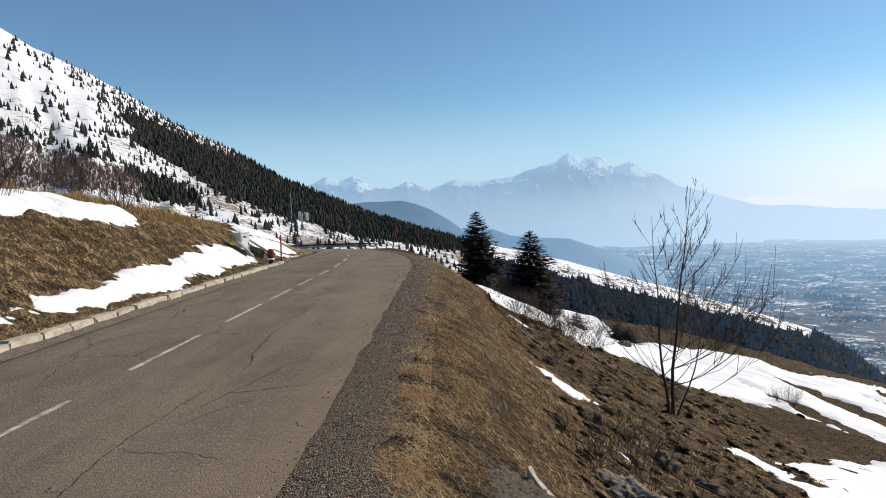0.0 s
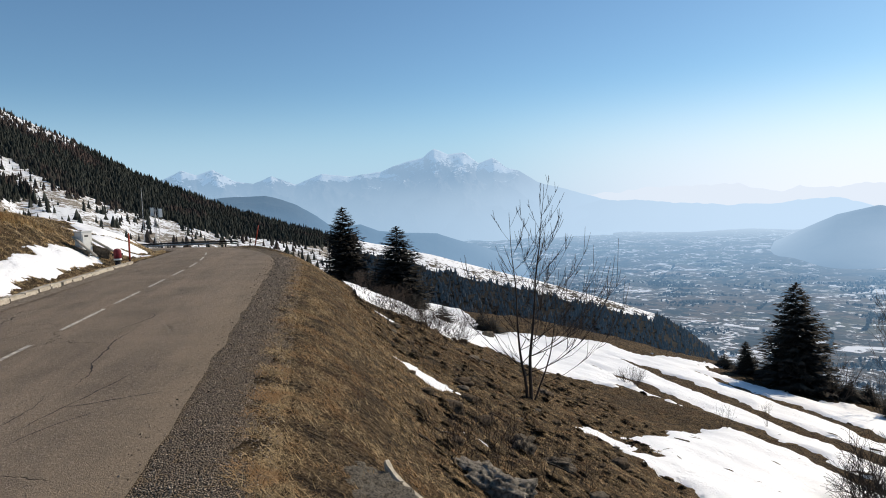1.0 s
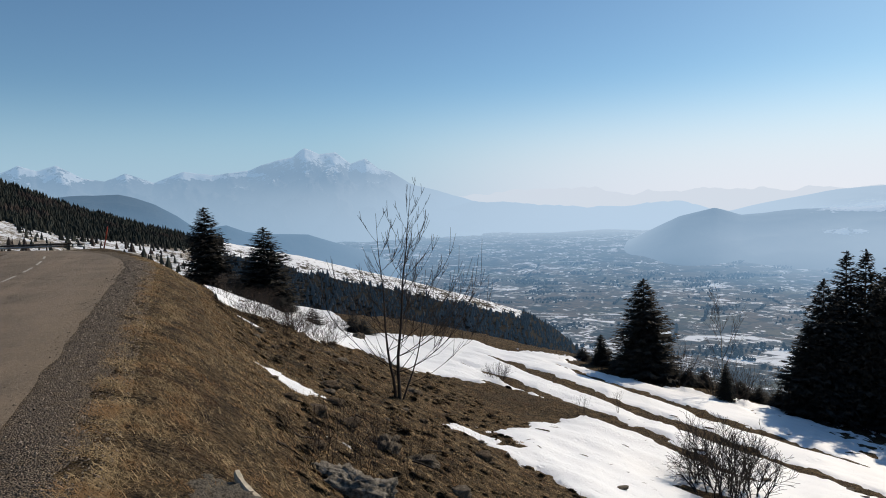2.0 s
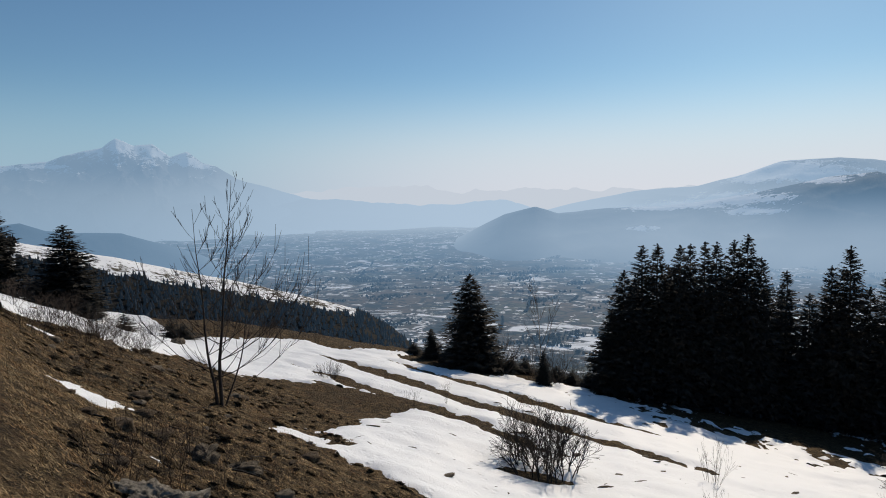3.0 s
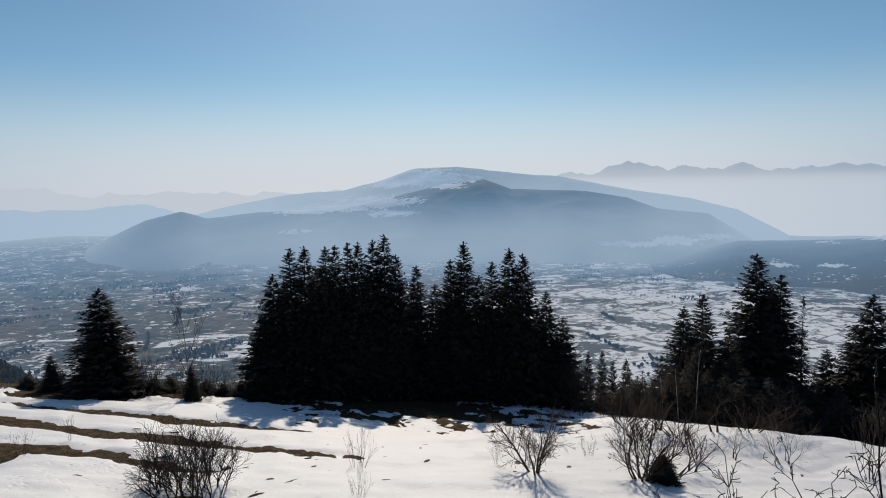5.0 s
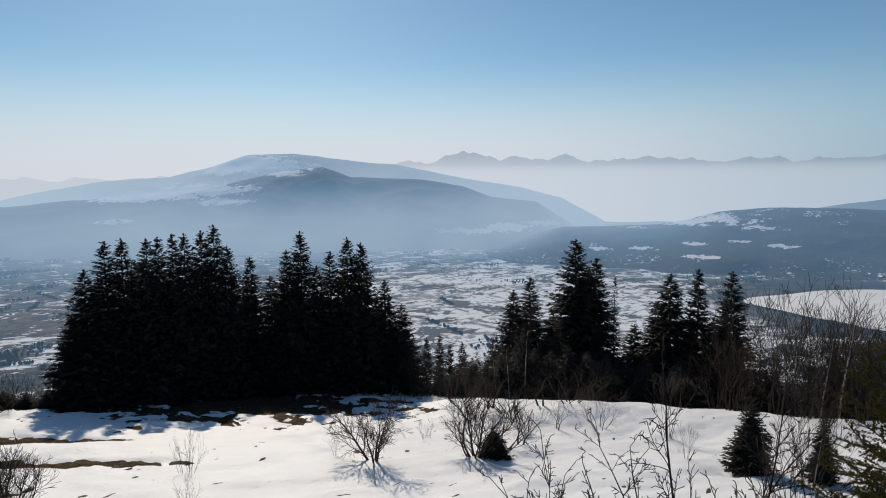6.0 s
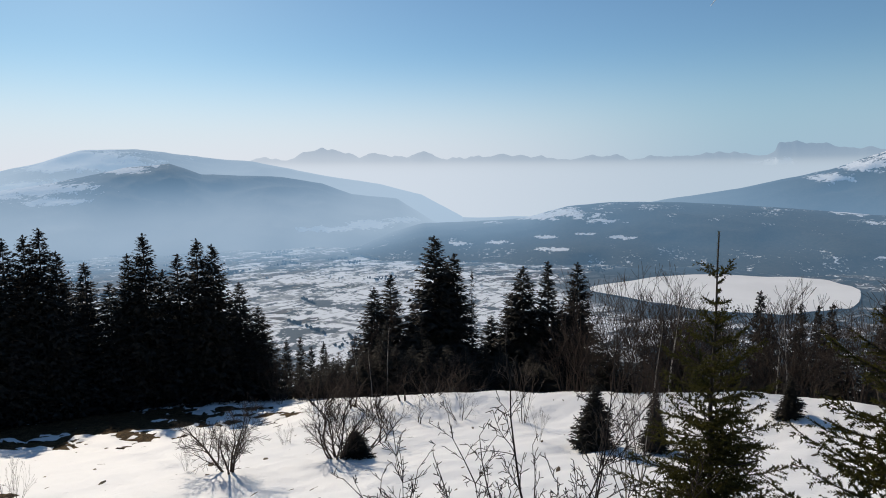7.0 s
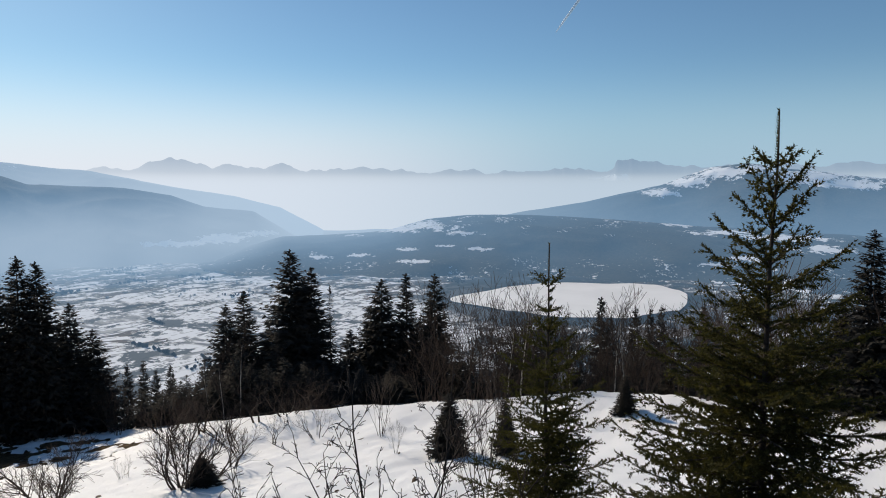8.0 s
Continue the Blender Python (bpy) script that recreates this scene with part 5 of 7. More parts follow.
build_mast(-12.3, 105, -2.6, 0.55, "steel lattice mast with white antenna panels", True)
build_mast(-13.25, 105, -2.6, 1.7, "thin steel pole of an antenna site", False)

# ---------------------------------------------------------------- rocks


def boulder(name, label, category, x, y, z, sx, sy, sz, turn, seed, material, rough=0.22, boxy=0.5, detail=3, sharp=0.0, tilt=0.0):
    bm = bmesh.new()
    bmesh.ops.create_icosphere(bm, subdivisions=detail, radius=1.0)
    for v in bm.verts:
        c = v.co.copy()
        m = max(abs(c.x), abs(c.y), abs(c.z))
        c = c.lerp(c / m, boxy)
        n = noise.fractal(c * 1.6 + Vector((seed, 0, 0)), 0.7, 2.1, 5) + 0.4 * noise.noise(c * 6 + Vector((seed, 3, 0)))
        if sharp:
            n += sharp * (abs(noise.noise(Vector((c.x * 5, c.y * 5, c.z * 1.6)) + Vector((seed, 9, 0)))) * -1.6 + 0.5 * noise.noise(c * 13) + 0.3 * noise.noise(c * 27))
        v.co = c * (1 + rough * n)
        v.co.x *= sx
        v.co.y *= sy
        v.co.z *= sz
    me = bpy.data.meshes.new(name)
    bm.to_mesh(me)
    bm.free()
    me.materials.append(material)
    me.polygons.foreach_set("use_smooth", [detail > 2] * len(me.polygons))
    ob = new(name, me)
    ob.matrix_basis = pose(x, y, z, 0, tilt, turn)
    return tagged(ob, label, category)


PALE_CONCRETE = mat_plain("pale_broken_concrete", (0.58, 0.50, 0.38), 0.9, 0.2, 6.0, 0.2)
FISSURED = mat_plain("fissured_grey_rock", (0.27, 0.235, 0.19), 0.95, 0.7, 14.0, 0.9, dist=0.03)
EARTH = mat_plain("dark_earth", (0.095, 0.064, 0.038), 0.95, 0.5, 12.0, 0.8, dist=0.03)
MOSSY = mat_plain("gravelly_mossy_stone", (0.17, 0.145, 0.112), 0.95, 0.75, 40.0, 0.9, dist=0.03)
boulder("rock_slab", "gravel-covered concrete slab at the edge of a verge", "rock", 0.36, 6.40, -0.80, 0.72, 0.60, 0.38, 8, 1.0, MOSSY, 0.20, 0.45, 5, 0.35, 9)


def slab_edge():
    """The broken-off concrete edge of the slab, a low bent beam with a worn top."""
    bm = bmesh.new()
    rings = []
    for k in range(15):
        f = k / 14
        x, y = 0.86 + 0.30 * f ** 1.6, 6.98 - 0.86 * f
        tall = 0.40 + 0.05 * math.sin(4 * f)
        z = -0.53 - 0.14 * f
        w = 0.036 + 0.012 * noise.noise((f * 6, 1.0, 0.0))
        chip = 0.025 * noise.noise((f * 14, 3.0, 0.0))
        rings.append([bm.verts.new((x + dx, y + 0.3 * dx, z + dz)) for dx, dz in ((-w, -tall), (-w, -0.03 + chip), (-w * 0.6, chip), (w * 0.6, chip - 0.005), (w, -0.04 + chip), (w * 1.2, -tall))])
    for a, b in zip(rings, rings[1:]):
        for q in range(6):
            bm.faces.new((a[q], a[(q + 1) % 6], b[(q + 1) % 6], b[q]))
    bm.faces.new(rings[0])
    bm.faces.new(rings[-1][::-1])
    bmesh.ops.recalc_face_normals(bm, faces=bm.faces)
    me = bpy.data.meshes.new("concrete_edge")
    bm.to_mesh(me)
    bm.free()
    me.materials.append(PALE_CONCRETE)
    tagged(new("concrete_edge", me), "pale broken concrete edge of a slab", "concrete")


slab_edge()
boulder("rock_wall", "rough dark rock block with a pale weathered top", "rock", 2.56, 9.05, -2.16, 0.66, 0.30, 0.42, -38, 5.0, FISSURED, 0.16, 0.8, 5, 0.85, 10)
boulder("boulder", "dark rough stone half sunk in turf", "rock", 4.6, 13.5, -3.30, 0.30, 0.22, 0.26, 30, 31.0, ROCK, 0.35, 0.4, 4)
boulder("boulder", "low grey stone half sunk in turf", "rock", 5.4, 13.6, -3.84, 0.42, 0.20, 0.17, -25, 37.0, ROCK, 0.35, 0.5, 4)
for k, (x, y, r) in enumerate(((4.46, 19.1, 0.26), (4.05, 16.5, 0.20), (3.84, 14.2, 0.20), (4.3, 13.7, 0.16), (3.2, 15.0, 0.14))):
    boulder("clod", "dark tussock of earth torn from the turf", "clod", x, y, float(land(x, y)), r * 1.5, r, r * 0.55, -40, k * 5.3 + 400, EARTH, 0.4, 0.2, 3)["group"] = "clods on the slope"
rnd = random.Random(8)
for k in range(44):
    x, y = rnd.uniform(2.4, 10.5), rnd.uniform(7.5, 33)
    r = rnd.uniform(0.05, 0.20)
    boulder("clod", "dark clod of earth and stone on dry turf", "clod", x, y, float(land(x, y)), r * 1.5, r * 1.2, r * 0.8, rnd.uniform(0, 360), k * 3.1, EARTH if k % 3 else ROCK, 0.35, 0.3, 3)["group"] = "clods on the slope"
boulder("boulder", "dark boulder at the edge of the snow", "rock", 12.3, 44.3, float(land(12.3, 44.3)) + 0.1, 0.42, 0.35, 0.32, 20, 77.0, ROCK, 0.3, 0.3, 3)
for k in range(30):
    x, y = rnd.uniform(12.5, 34), rnd.uniform(-8, 20)
    boulder("clod", "small dark stone melting out of the snow", "clod", x, y, float(land(x, y)) + 0.12, rnd.uniform(0.12, 0.3), rnd.uniform(0.08, 0.15), 0.06, rnd.uniform(-20, 20), k * 2.3 + 200, ROCK, 0.35, 0.3, 2)["group"] = "stones on the snow"

# ---------------------------------------------------------------- bare trees and bushes


def grow(rnd, out, p, d, length, radius, depth, up, spread, kids, wander=0.14, least=0.006, fewer=2):
    """One limb and, from it, its smaller limbs."""
    n = (2, 3, 4, 6)[min(depth, 3)]
    path, q, e = [(p.copy(), radius)], p.copy(), d.normalized()
    joints = []
    for k in range(n):
        e = (e + Vector((rnd.gauss(0, wander), rnd.gauss(0, wander), rnd.gauss(0, wander) + up * 0.12))).normalized()
        q = q + e * (length / n)
        r = radius * (1 - 0.82 * (k + 1) / n)
        path.append((q.copy(), max(r, least)))
        joints.append((q.copy(), e.copy(), max(r, 0.004), (k + 1) / n))
    out.append(path)
    if depth <= 0:
        return
    for c in range(kids):
        q, e, r, f = joints[min(n - 1, int(rnd.uniform(0.15, 1.0) * n))]
        side = Vector((rnd.gauss(0, 1), rnd.gauss(0, 1), rnd.gauss(0, 0.4))).normalized()
        nd = (e + side * spread).normalized()
        grow(rnd, out, q, nd, length * rnd.uniform(0.35, 0.62) * (1.15 - 0.4 * f), r * 0.7, depth - 1, up, spread, max(2, kids - fewer), wander, least, fewer)


def bare_tree(seed, stems, height, radius, depth, kids, lean, label, category, group, up=0.8, spread=0.62, material=None, name="bare_tree", ring=0.12, wander=0.12, least=0.006, fewer=2):
    rnd = random.Random(seed)
    root = tagged(new(name), label, category, group)
    thick, thin = [], []
    for k in range(stems):
        a = 6.283 * k / stems + rnd.uniform(-0.5, 0.5)
        tilt = lean * rnd.uniform(0.3, 1.1)
        d = Vector((math.cos(a) * tilt, math.sin(a) * tilt, 1))
        out = []
        grow(rnd, out, Vector((ring * math.cos(a), ring * math.sin(a), -0.2)), d, height * rnd.uniform(0.72, 1.0), radius * rnd.uniform(0.7, 1), depth, up, spread, kids, wander, least, fewer)
        thick.append(out[0])
        thin += out[1:]
    for path in thick:
        child("stem", *tubes([path], 4), material or BARK, root)
    if thin:
        child("crown", *tubes(thin, 3), material if material == DARK_TWIG else TWIG, root)
    return root


def at(ob, az, dist, size=1.0, turn=0.0, sink=0.0, wide=None):
    x, y, z = place(az, dist, sink)
    ob.matrix_basis = pose(x, y, z, 0, 0, turn)
    ob.scale = (wide or size, wide or size, size)
    return ob




def lone_tree():
    rnd = random.Random(4)
    root = tagged(new("bare_tree"), "bare young deciduous tree with several upright stems", "tree", "bare trees")
    stems, limbs = [], []
    for foot, lean, tall, radius, many in ((Vector((0.05, 0, -0.2)), Vector((0.02, 0.0, 1)), 8.3, 0.080, 27), (Vector((-0.07, 0.05, -0.2)), Vector((-0.03, 0.02, 1)), 7.4, 0.066, 19), (Vector((0.13, -0.05, -0.2)), Vector((0.50, -0.05, 1)), 5.2, 0.042, 13)):
        path, p, e = [], foot.copy(), lean.normalized()
        n = 14
        for k in range(n + 1):
            path.append((p.copy(), max(radius * (1 - 0.93 * (k / n) ** 0.75), 0.007)))
            e = (e + Vector((rnd.gauss(0, 0.06), rnd.gauss(0, 0.06), 0.06))).normalized()
            p = p + e * tall / n
        stems.append(path)
        for b in range(many):
            f = 0.17 + 0.79 * (b + rnd.random()) / many
            q, r = path[int(f * n)]
            a = rnd.uniform(-1.0, 1.0) + (math.pi if (b % 2 and rnd.random() < 0.85) else 0)
            reach = 5.0 if math.cos(a) > 0 else 4.2
            out = Vector((math.cos(a), math.sin(a) * 0.8, 0.10 + 0.85 * f))
            ln = (reach * (1 - f) ** 0.85 + 0.5) * rnd.uniform(0.7, 1.1)
            twig, w, d = [], q.copy(), out.normalized()
            m = 9
            joints = []
            for k in range(m + 1):
                twig.append((w.copy(), max(r * 0.38 * (1 - 0.9 * k / m), 0.0065)))
                joints.append((w.copy(), d.copy()))
                d = (d + Vector((rnd.gauss(0, 0.07), rnd.gauss(0, 0.07), 0.12))).normalized()
                w = w + d * ln / m
            limbs.append(twig)
            for c in range(int(2 + ln * 2.4)):
                w, d = joints[rnd.randint(2, m - 1)]
                side = (d + Vector((rnd.gauss(0, 0.4), rnd.gauss(0, 0.4), 0.35))).normalized()
                ln2 = ln * rnd.uniform(0.10, 0.32)
                limbs.append([(w, 0.009), (w + side * ln2 * 0.5, 0.0075), (w + (side + Vector((0, 0, 0.2))) * ln2, 0.006)])
    for path in stems:
        child("stem", *tubes([path], 7), TWIG, root)
    child("crown", *tubes(limbs, 4), TWIG, root)
    return root


at(lone_tree(), 19.3, 24.0, 1.0, 0)

def fork(rnd, out, p, d, length, radius, depth, up, angle, least):
    """A limb that splits in two at its end, again and again, down to fine twigs."""
    bend = Vector((rnd.gauss(0, 0.10), rnd.gauss(0, 0.10), up * 0.10 + rnd.gauss(0, 0.06)))
    e = (d + bend).normalized()
    mid = p + d * length * 0.5
    end = mid + e * length * 0.5
    tip = max(radius * 0.68, least)
    out.append([(p, max(radius, least)), (mid, max(radius * 0.86, least)), (end, tip)])
    if depth <= 0:
        return
    side = Vector((rnd.gauss(0, 1), rnd.gauss(0, 1), rnd.gauss(0, 0.5))).cross(e).normalized()
    for k, sign in enumerate((1, -1)):
        turn = angle * (rnd.uniform(0.25, 0.7) if k else rnd.uniform(0.8, 1.3))
        nd = (e * math.cos(turn) + side * sign * math.sin(turn) + Vector((0, 0, up * 0.08))).normalized()
        fork(rnd, out, end, nd, length * rnd.uniform(0.66, 0.92), tip * (0.95 if k else 0.72), depth - 1, up, angle, least)


def forked_bush(seed, stems, height, radius, depth, lean, label, up=0.6, angle=0.62, material=None, ring=0.15, least=0.006, name="bare_bush", group="bare bushes"):
    rnd = random.Random(seed)
    root = tagged(new(name), label, "bush", group)
    thick, thin = [], []
    first = height / sum(0.8 ** k for k in range(depth + 1)) * 1.12
    for k in range(stems):
        a = 6.283 * k / stems + rnd.uniform(-0.4, 0.4)
        tilt = lean * rnd.uniform(0.35, 1.1)
        out = []
        fork(rnd, out, Vector((ring * math.cos(a), ring * math.sin(a), -0.15)), Vector((math.cos(a) * tilt, math.sin(a) * tilt, 1)).normalized(), first * rnd.uniform(0.8, 1.1), radius * rnd.uniform(0.7, 1), depth, up, angle, least)
        thick.append(out[0])
        thin += out[1:]
    for path in thick:
        child("stem", *tubes([path], 5), material or BARK, root)
    child("crown", *tubes(thin, 3), material or TWIG, root)
    return root


def limb(rnd, out, p, d, length, radius, depth, up, angle, gap, least, curl=0.13, short=1.0):
    """A limb with smaller ones set alternately along it, all turning upwards."""
    n = max(3, min(9, int(length / 0.16)))
    path, q, e = [], p.copy(), d.normalized()
    joints = []
    for k in range(n + 1):
        path.append((q.copy(), max(radius * (1 - 0.8 * k / n), least)))
        joints.append((q.copy(), e.copy()))
        e = (e + Vector((rnd.gauss(0, curl), rnd.gauss(0, curl), rnd.gauss(0, curl * 0.6) + up * 0.09))).normalized()
        q = q + e * length / n
    out.append(path)
    if depth <= 0:
        return
    side = Vector((rnd.gauss(0, 1), rnd.gauss(0, 1), rnd.gauss(0, 0.5))).cross(d).normalized()
    count = max(2, int(length * 0.85 / gap))
    for c in range(count):
        f = 0.16 + 0.82 * (c + rnd.random()) / count
        base, e = joints[min(n, int(f * n + 0.5))]
        roll = side if c % 2 else -side
        roll = (roll + Vector((rnd.gauss(0, 0.5), rnd.gauss(0, 0.5), rnd.gauss(0, 0.3)))).normalized()
        turn = angle * rnd.uniform(0.65, 1.25)
        nd = e * math.cos(turn) + roll * math.sin(turn)
        ln = length * short * (0.22 + 0.48 * (1 - f)) * rnd.uniform(0.65, 1.15)
        limb(rnd, out, base, nd, max(ln, 0.10), max(radius * (1 - 0.8 * f) * 0.62, least), depth - 1, up, angle, gap * 0.72, least, curl * 1.15, math.sqrt(short))


def limbed_bush(seed, stems, height, radius, depth, lean, label, up=0.6, angle=0.6, gap=0.3, material=None, ring=0.15, least=0.006, drift=(0.0, 0.0), short=1.0):
    """Stems from one stool, spread by lean and pushed over by drift."""
    rnd = random.Random(seed)
    root = tagged(new("bare_bush"), label, "bush", "bare bushes")
    thin = []
    for k in range(stems):
        a = 2.39996 * k + rnd.uniform(-0.4, 0.4)
        f = math.sqrt((k + 0.5) / stems)
        out = []
        d = Vector((math.cos(a) * lean * f + drift[0] * rnd.uniform(0.3, 1), math.sin(a) * lean * f + drift[1] * rnd.uniform(0.3, 1), 1)).normalized()
        limb(rnd, out, Vector((ring * f * math.cos(a), ring * f * math.sin(a), -0.15)), d, height * rnd.uniform(0.6, 1.05), radius * rnd.uniform(0.6, 1), depth, up, angle, gap, least, 0.13, short)
        child("stem", *tubes([out[0]], 5), material or BARK, root)
        thin += out[1:]
    child("crown", *tubes(thin, 3), material or TWIG, root)
    return root


BUSH = [
    bare_tree(31, 60, 2.1, 0.018, 1, 6, 0.62, "bare many-stemmed bush standing in snow", "bush", "bare bushes", 0.5, 0.5, TWIG, "bare_bush", 0.8, least=0.007),
    forked_bush(32, 2, 3.4, 0.085, 6, 0.30, "bare small tree with crooked branches on snow", 0.4, 0.66),
    forked_bush(33, 7, 3.4, 0.060, 4, 0.85, "bare spreading bush on snow", 0.6, 0.52, None, 0.25),
    forked_bush(34, 6, 3.2, 0.026, 4, 0.20, "bare upright bush on snow", 0.9, 0.30, TWIG, 0.12),
    bare_tree(36, 13, 2.4, 0.020, 2, 3, 0.60, "bare many-stemmed bush standing in snow", "bush", "bare bushes", 0.5, 0.5, TWIG, "bare_bush", 0.4, least=0.007),
]
at(limbed_bush(48, 34, 2.75, 0.042, 2, 0.55, "dense dark bare many-stemmed bush on a strip of turf", 0.45, 0.62, 0.17, DARK_TWIG, 1.35, 0.0065, (0.05, 0.10)), 47.7, 26.5, 1.0, 0)
at(limbed_bush(42, 4, 3.7, 0.080, 3, 0.30, "bare small tree with a rounded crown of fine twigs", 0.40, 0.72, 0.22, TWIG, 0.16, 0.0075), 77.6, 31.2, 1.0, 30)
at(limbed_bush(45, 9, 4.0, 0.075, 3, 0.78, "large bare bush with many spreading stems on snow", 0.50, 0.58, 0.30, TWIG, 0.28, 0.0075), 86.7, 33.2, 1.0, 60)
at(limbed_bush(46, 6, 2.6, 0.050, 3, 0.80, "bare spreading bush on snow", 0.50, 0.60, 0.26, TWIG, 0.2, 0.0075), 90.8, 41.3, 1.0, 120)
at(BUSH[0], 28.0, 40.0, 0.45, 0)
at(BUSH[1], 88.8, 45.0, 0.6, 30)
at(BUSH[2], 97.2, 43.7, 0.72, 200, 0.0, 0.6)
at(BUSH[3], 102.9, 42.5, 1.1, 10)


def bush(kind, az, dist, size, turn, wide=None, label=""):
    ob = copy_thing(BUSH[kind or 4], pose(0, 0, 0))
    if label:
        ob["label"] = label
    return at(ob, az, dist, size, turn, 0.0, wide)


at(BUSH[4], 61.7, 30.5, 0.72, 80, 0.0, 0.5)
for k, (az, dist, size) in enumerate([(88.8, 35.5, 0.75), (90.4, 37.0, 0.7), (86.0, 45, 0.8), (87.6, 47, 0.9), (89.2, 46, 0.8), (92.0, 48, 0.9), (94.5, 49, 0.9), (96.3, 50, 0.9), (84.5, 49, 0.9)]):
    bush((2, 1)[k % 2], az, dist, size, 47 * k, size * 1.3, "bare brown bush on the brow of a snow slope")
for az, dist, height, half in ((88.3, 33.4, 1.5, 1.1),):
    set_spruce(2, az, dist, height, half, az * 9, 0.1, "low dark juniper bush on the snow")["category"] = "bush"
bush(1, 93.5, 43.0, 0.6, 20, 0.7)
for k, (az, dist, size) in enumerate([(35.5, 34, 0.4), (38.6, 36, 0.35), (62.0, 25.5, 0.4), (74, 33, 0.35), (82, 38, 0.5), (104.5, 36, 0.55), (113, 34, 0.7), (118, 33, 0.5), (111, 40, 0.5), (120, 42, 0.6)]):
    bush(3 if k % 2 else 0, az, dist, size, 50 * k, size * 0.8, "small bare twiggy bush poking through snow")
# low heath along the brow by the road
for k in range(34):
    az = rnd.uniform(2.5, 27)
    dist = rnd.uniform(34, 60) if az < 14 else rnd.uniform(56, 64)
    bush(rnd.choice((0, 0, 3)), az, dist, rnd.uniform(0.28, 0.55), rnd.uniform(0, 360), rnd.uniform(0.3, 0.7), "low reddish-brown bare heath bush")
# thin twiggy growth on the steep turf by the slabs
TWIGGY = bare_tree(35, 9, 0.95, 0.008, 2, 4, 0.5, "thin twiggy bare growth on steep dry turf", "bush", "twiggy growth", 0.5, 0.6, TWIG, "bare_bush", 0.12, 0.14, 0.003)
at(TWIGGY, 13.5, 10.6, 1.0, 0)
for k, (az, dist, size) in enumerate([(17.0, 11.2, 1.1), (20.5, 12.0, 0.9), (15.5, 13.0, 1.1), (12.0, 9.6, 0.7), (25, 13.5, 0.9), (18, 14, 1.0), (22, 15.5, 0.8), (9.5, 22, 0.8), (11.5, 26, 1.0), (8.0, 29, 1.2), (13, 31, 1.3), (10, 33, 1.2), (6.5, 34, 1.2), (11, 36, 1.3), (30, 12.5, 0.8), (34, 14, 0.8)]):
    at(copy_thing(TWIGGY, pose(0, 0, 0)), az, dist, size, 83 * k)
for k in range(30):
    f = rnd.random()
    x, y = 1.6 + 6.2 * f + rnd.gauss(0, 0.6), 24.5 + 9.5 * f + rnd.gauss(0, 1.6)
    at(copy_thing(TWIGGY, pose(0, 0, 0)), math.degrees(math.atan2(x, y)), math.hypot(x, y), rnd.uniform(0.7, 1.3), rnd.uniform(0, 360), 0.0, rnd.uniform(0.9, 1.8))
for k, (x, y, ln, turn) in enumerate(((5.4, 12.8, 1.1, -55), (3.0, 14.0, 0.8, -20), (2.4, 11.2, 0.7, 40), (4.8, 16.0, 0.9, -70), (6.5, 15.0, 0.8, 10), (1.9, 9.6, 0.6, -35))):
    c, s_ = math.cos(radians(turn)), math.sin(radians(turn))
    pts = [(Vector((x + c * ln * (f - 0.5), y + s_ * ln * (f - 0.5) + 0.05 * math.sin(9 * f + k), float(land(x + c * ln * (f - 0.5), y + s_ * ln * (f - 0.5))) + 0.03 + 0.05 * f)), 0.022 * (1.1 - f)) for f in (0, 0.25, 0.5, 0.75, 1.0)]
    tagged(mesh_object("dead_branch", *tubes([pts], 5), BARK), "fallen dead grey branch lying on dry turf", "branch", "fallen branches")
# brush along the top of the bank
for k, (az, dist, size) in enumerate([(-36.5, 27, 0.8), (-35.4, 27, 0.95), (-34.6, 28, 0.8), (-33.6, 30, 0.55), (-27.0, 33.5, 0.50), (-26.4, 34, 0.42), (-36, 34, 0.7), (-34, 36, 0.5), (-31.5, 38, 0.6), (-29.5, 39, 0.6), (-24.5, 40, 0.4), (-32.5, 33, 0.5), (-31.0, 34, 0.45), (-29.6, 34, 0.5), (-28.4, 35, 0.5), (-27.2, 33, 0.6), (-26.4, 33.5, 0.65), (-25.6, 36, 0.4)]):
    bush((0, 2, 0)[k % 3], az, dist, size, 61 * k, size * 0.85, "reddish-brown bare bush on top of a bank")
# bare thickets behind the brow
for k in range(22):
    az = rnd.uniform(109, 143)
    dist = rnd.uniform(53, 68) if az < 128 else rnd.uniform(46, 58)
    bush(rnd.choice((2, 3, 1, 0)), az, dist, rnd.uniform(1.0, 1.75), rnd.uniform(0, 360), rnd.uniform(1.0, 1.6), "tall bare brown bush in a dense thicket")
for k in range(14):
    bush(rnd.choice((3, 4)), rnd.uniform(106, 130), rnd.uniform(49, 58), rnd.uniform(1.1, 1.7), rnd.uniform(0, 360), rnd.uniform(1.3, 1.9), "bare reddish-brown bush in a thicket behind a brow")
for k in range(17):
    bush(rnd.choice((2, 3, 0)), rnd.uniform(80, 100), rnd.uniform(58, 66), rnd.uniform(0.8, 1.4), rnd.uniform(0, 360), rnd.uniform(0.9, 1.4), "tall bare brown bush in a dense thicket")
for k in range(18):
    bush(rnd.choice((2, 0, 4)), rnd.uniform(42, 53), rnd.uniform(54.5, 60), rnd.uniform(0.6, 1.15), rnd.uniform(0, 360), rnd.uniform(0.7, 1.2), "bare brown bush at the edge of the snow")

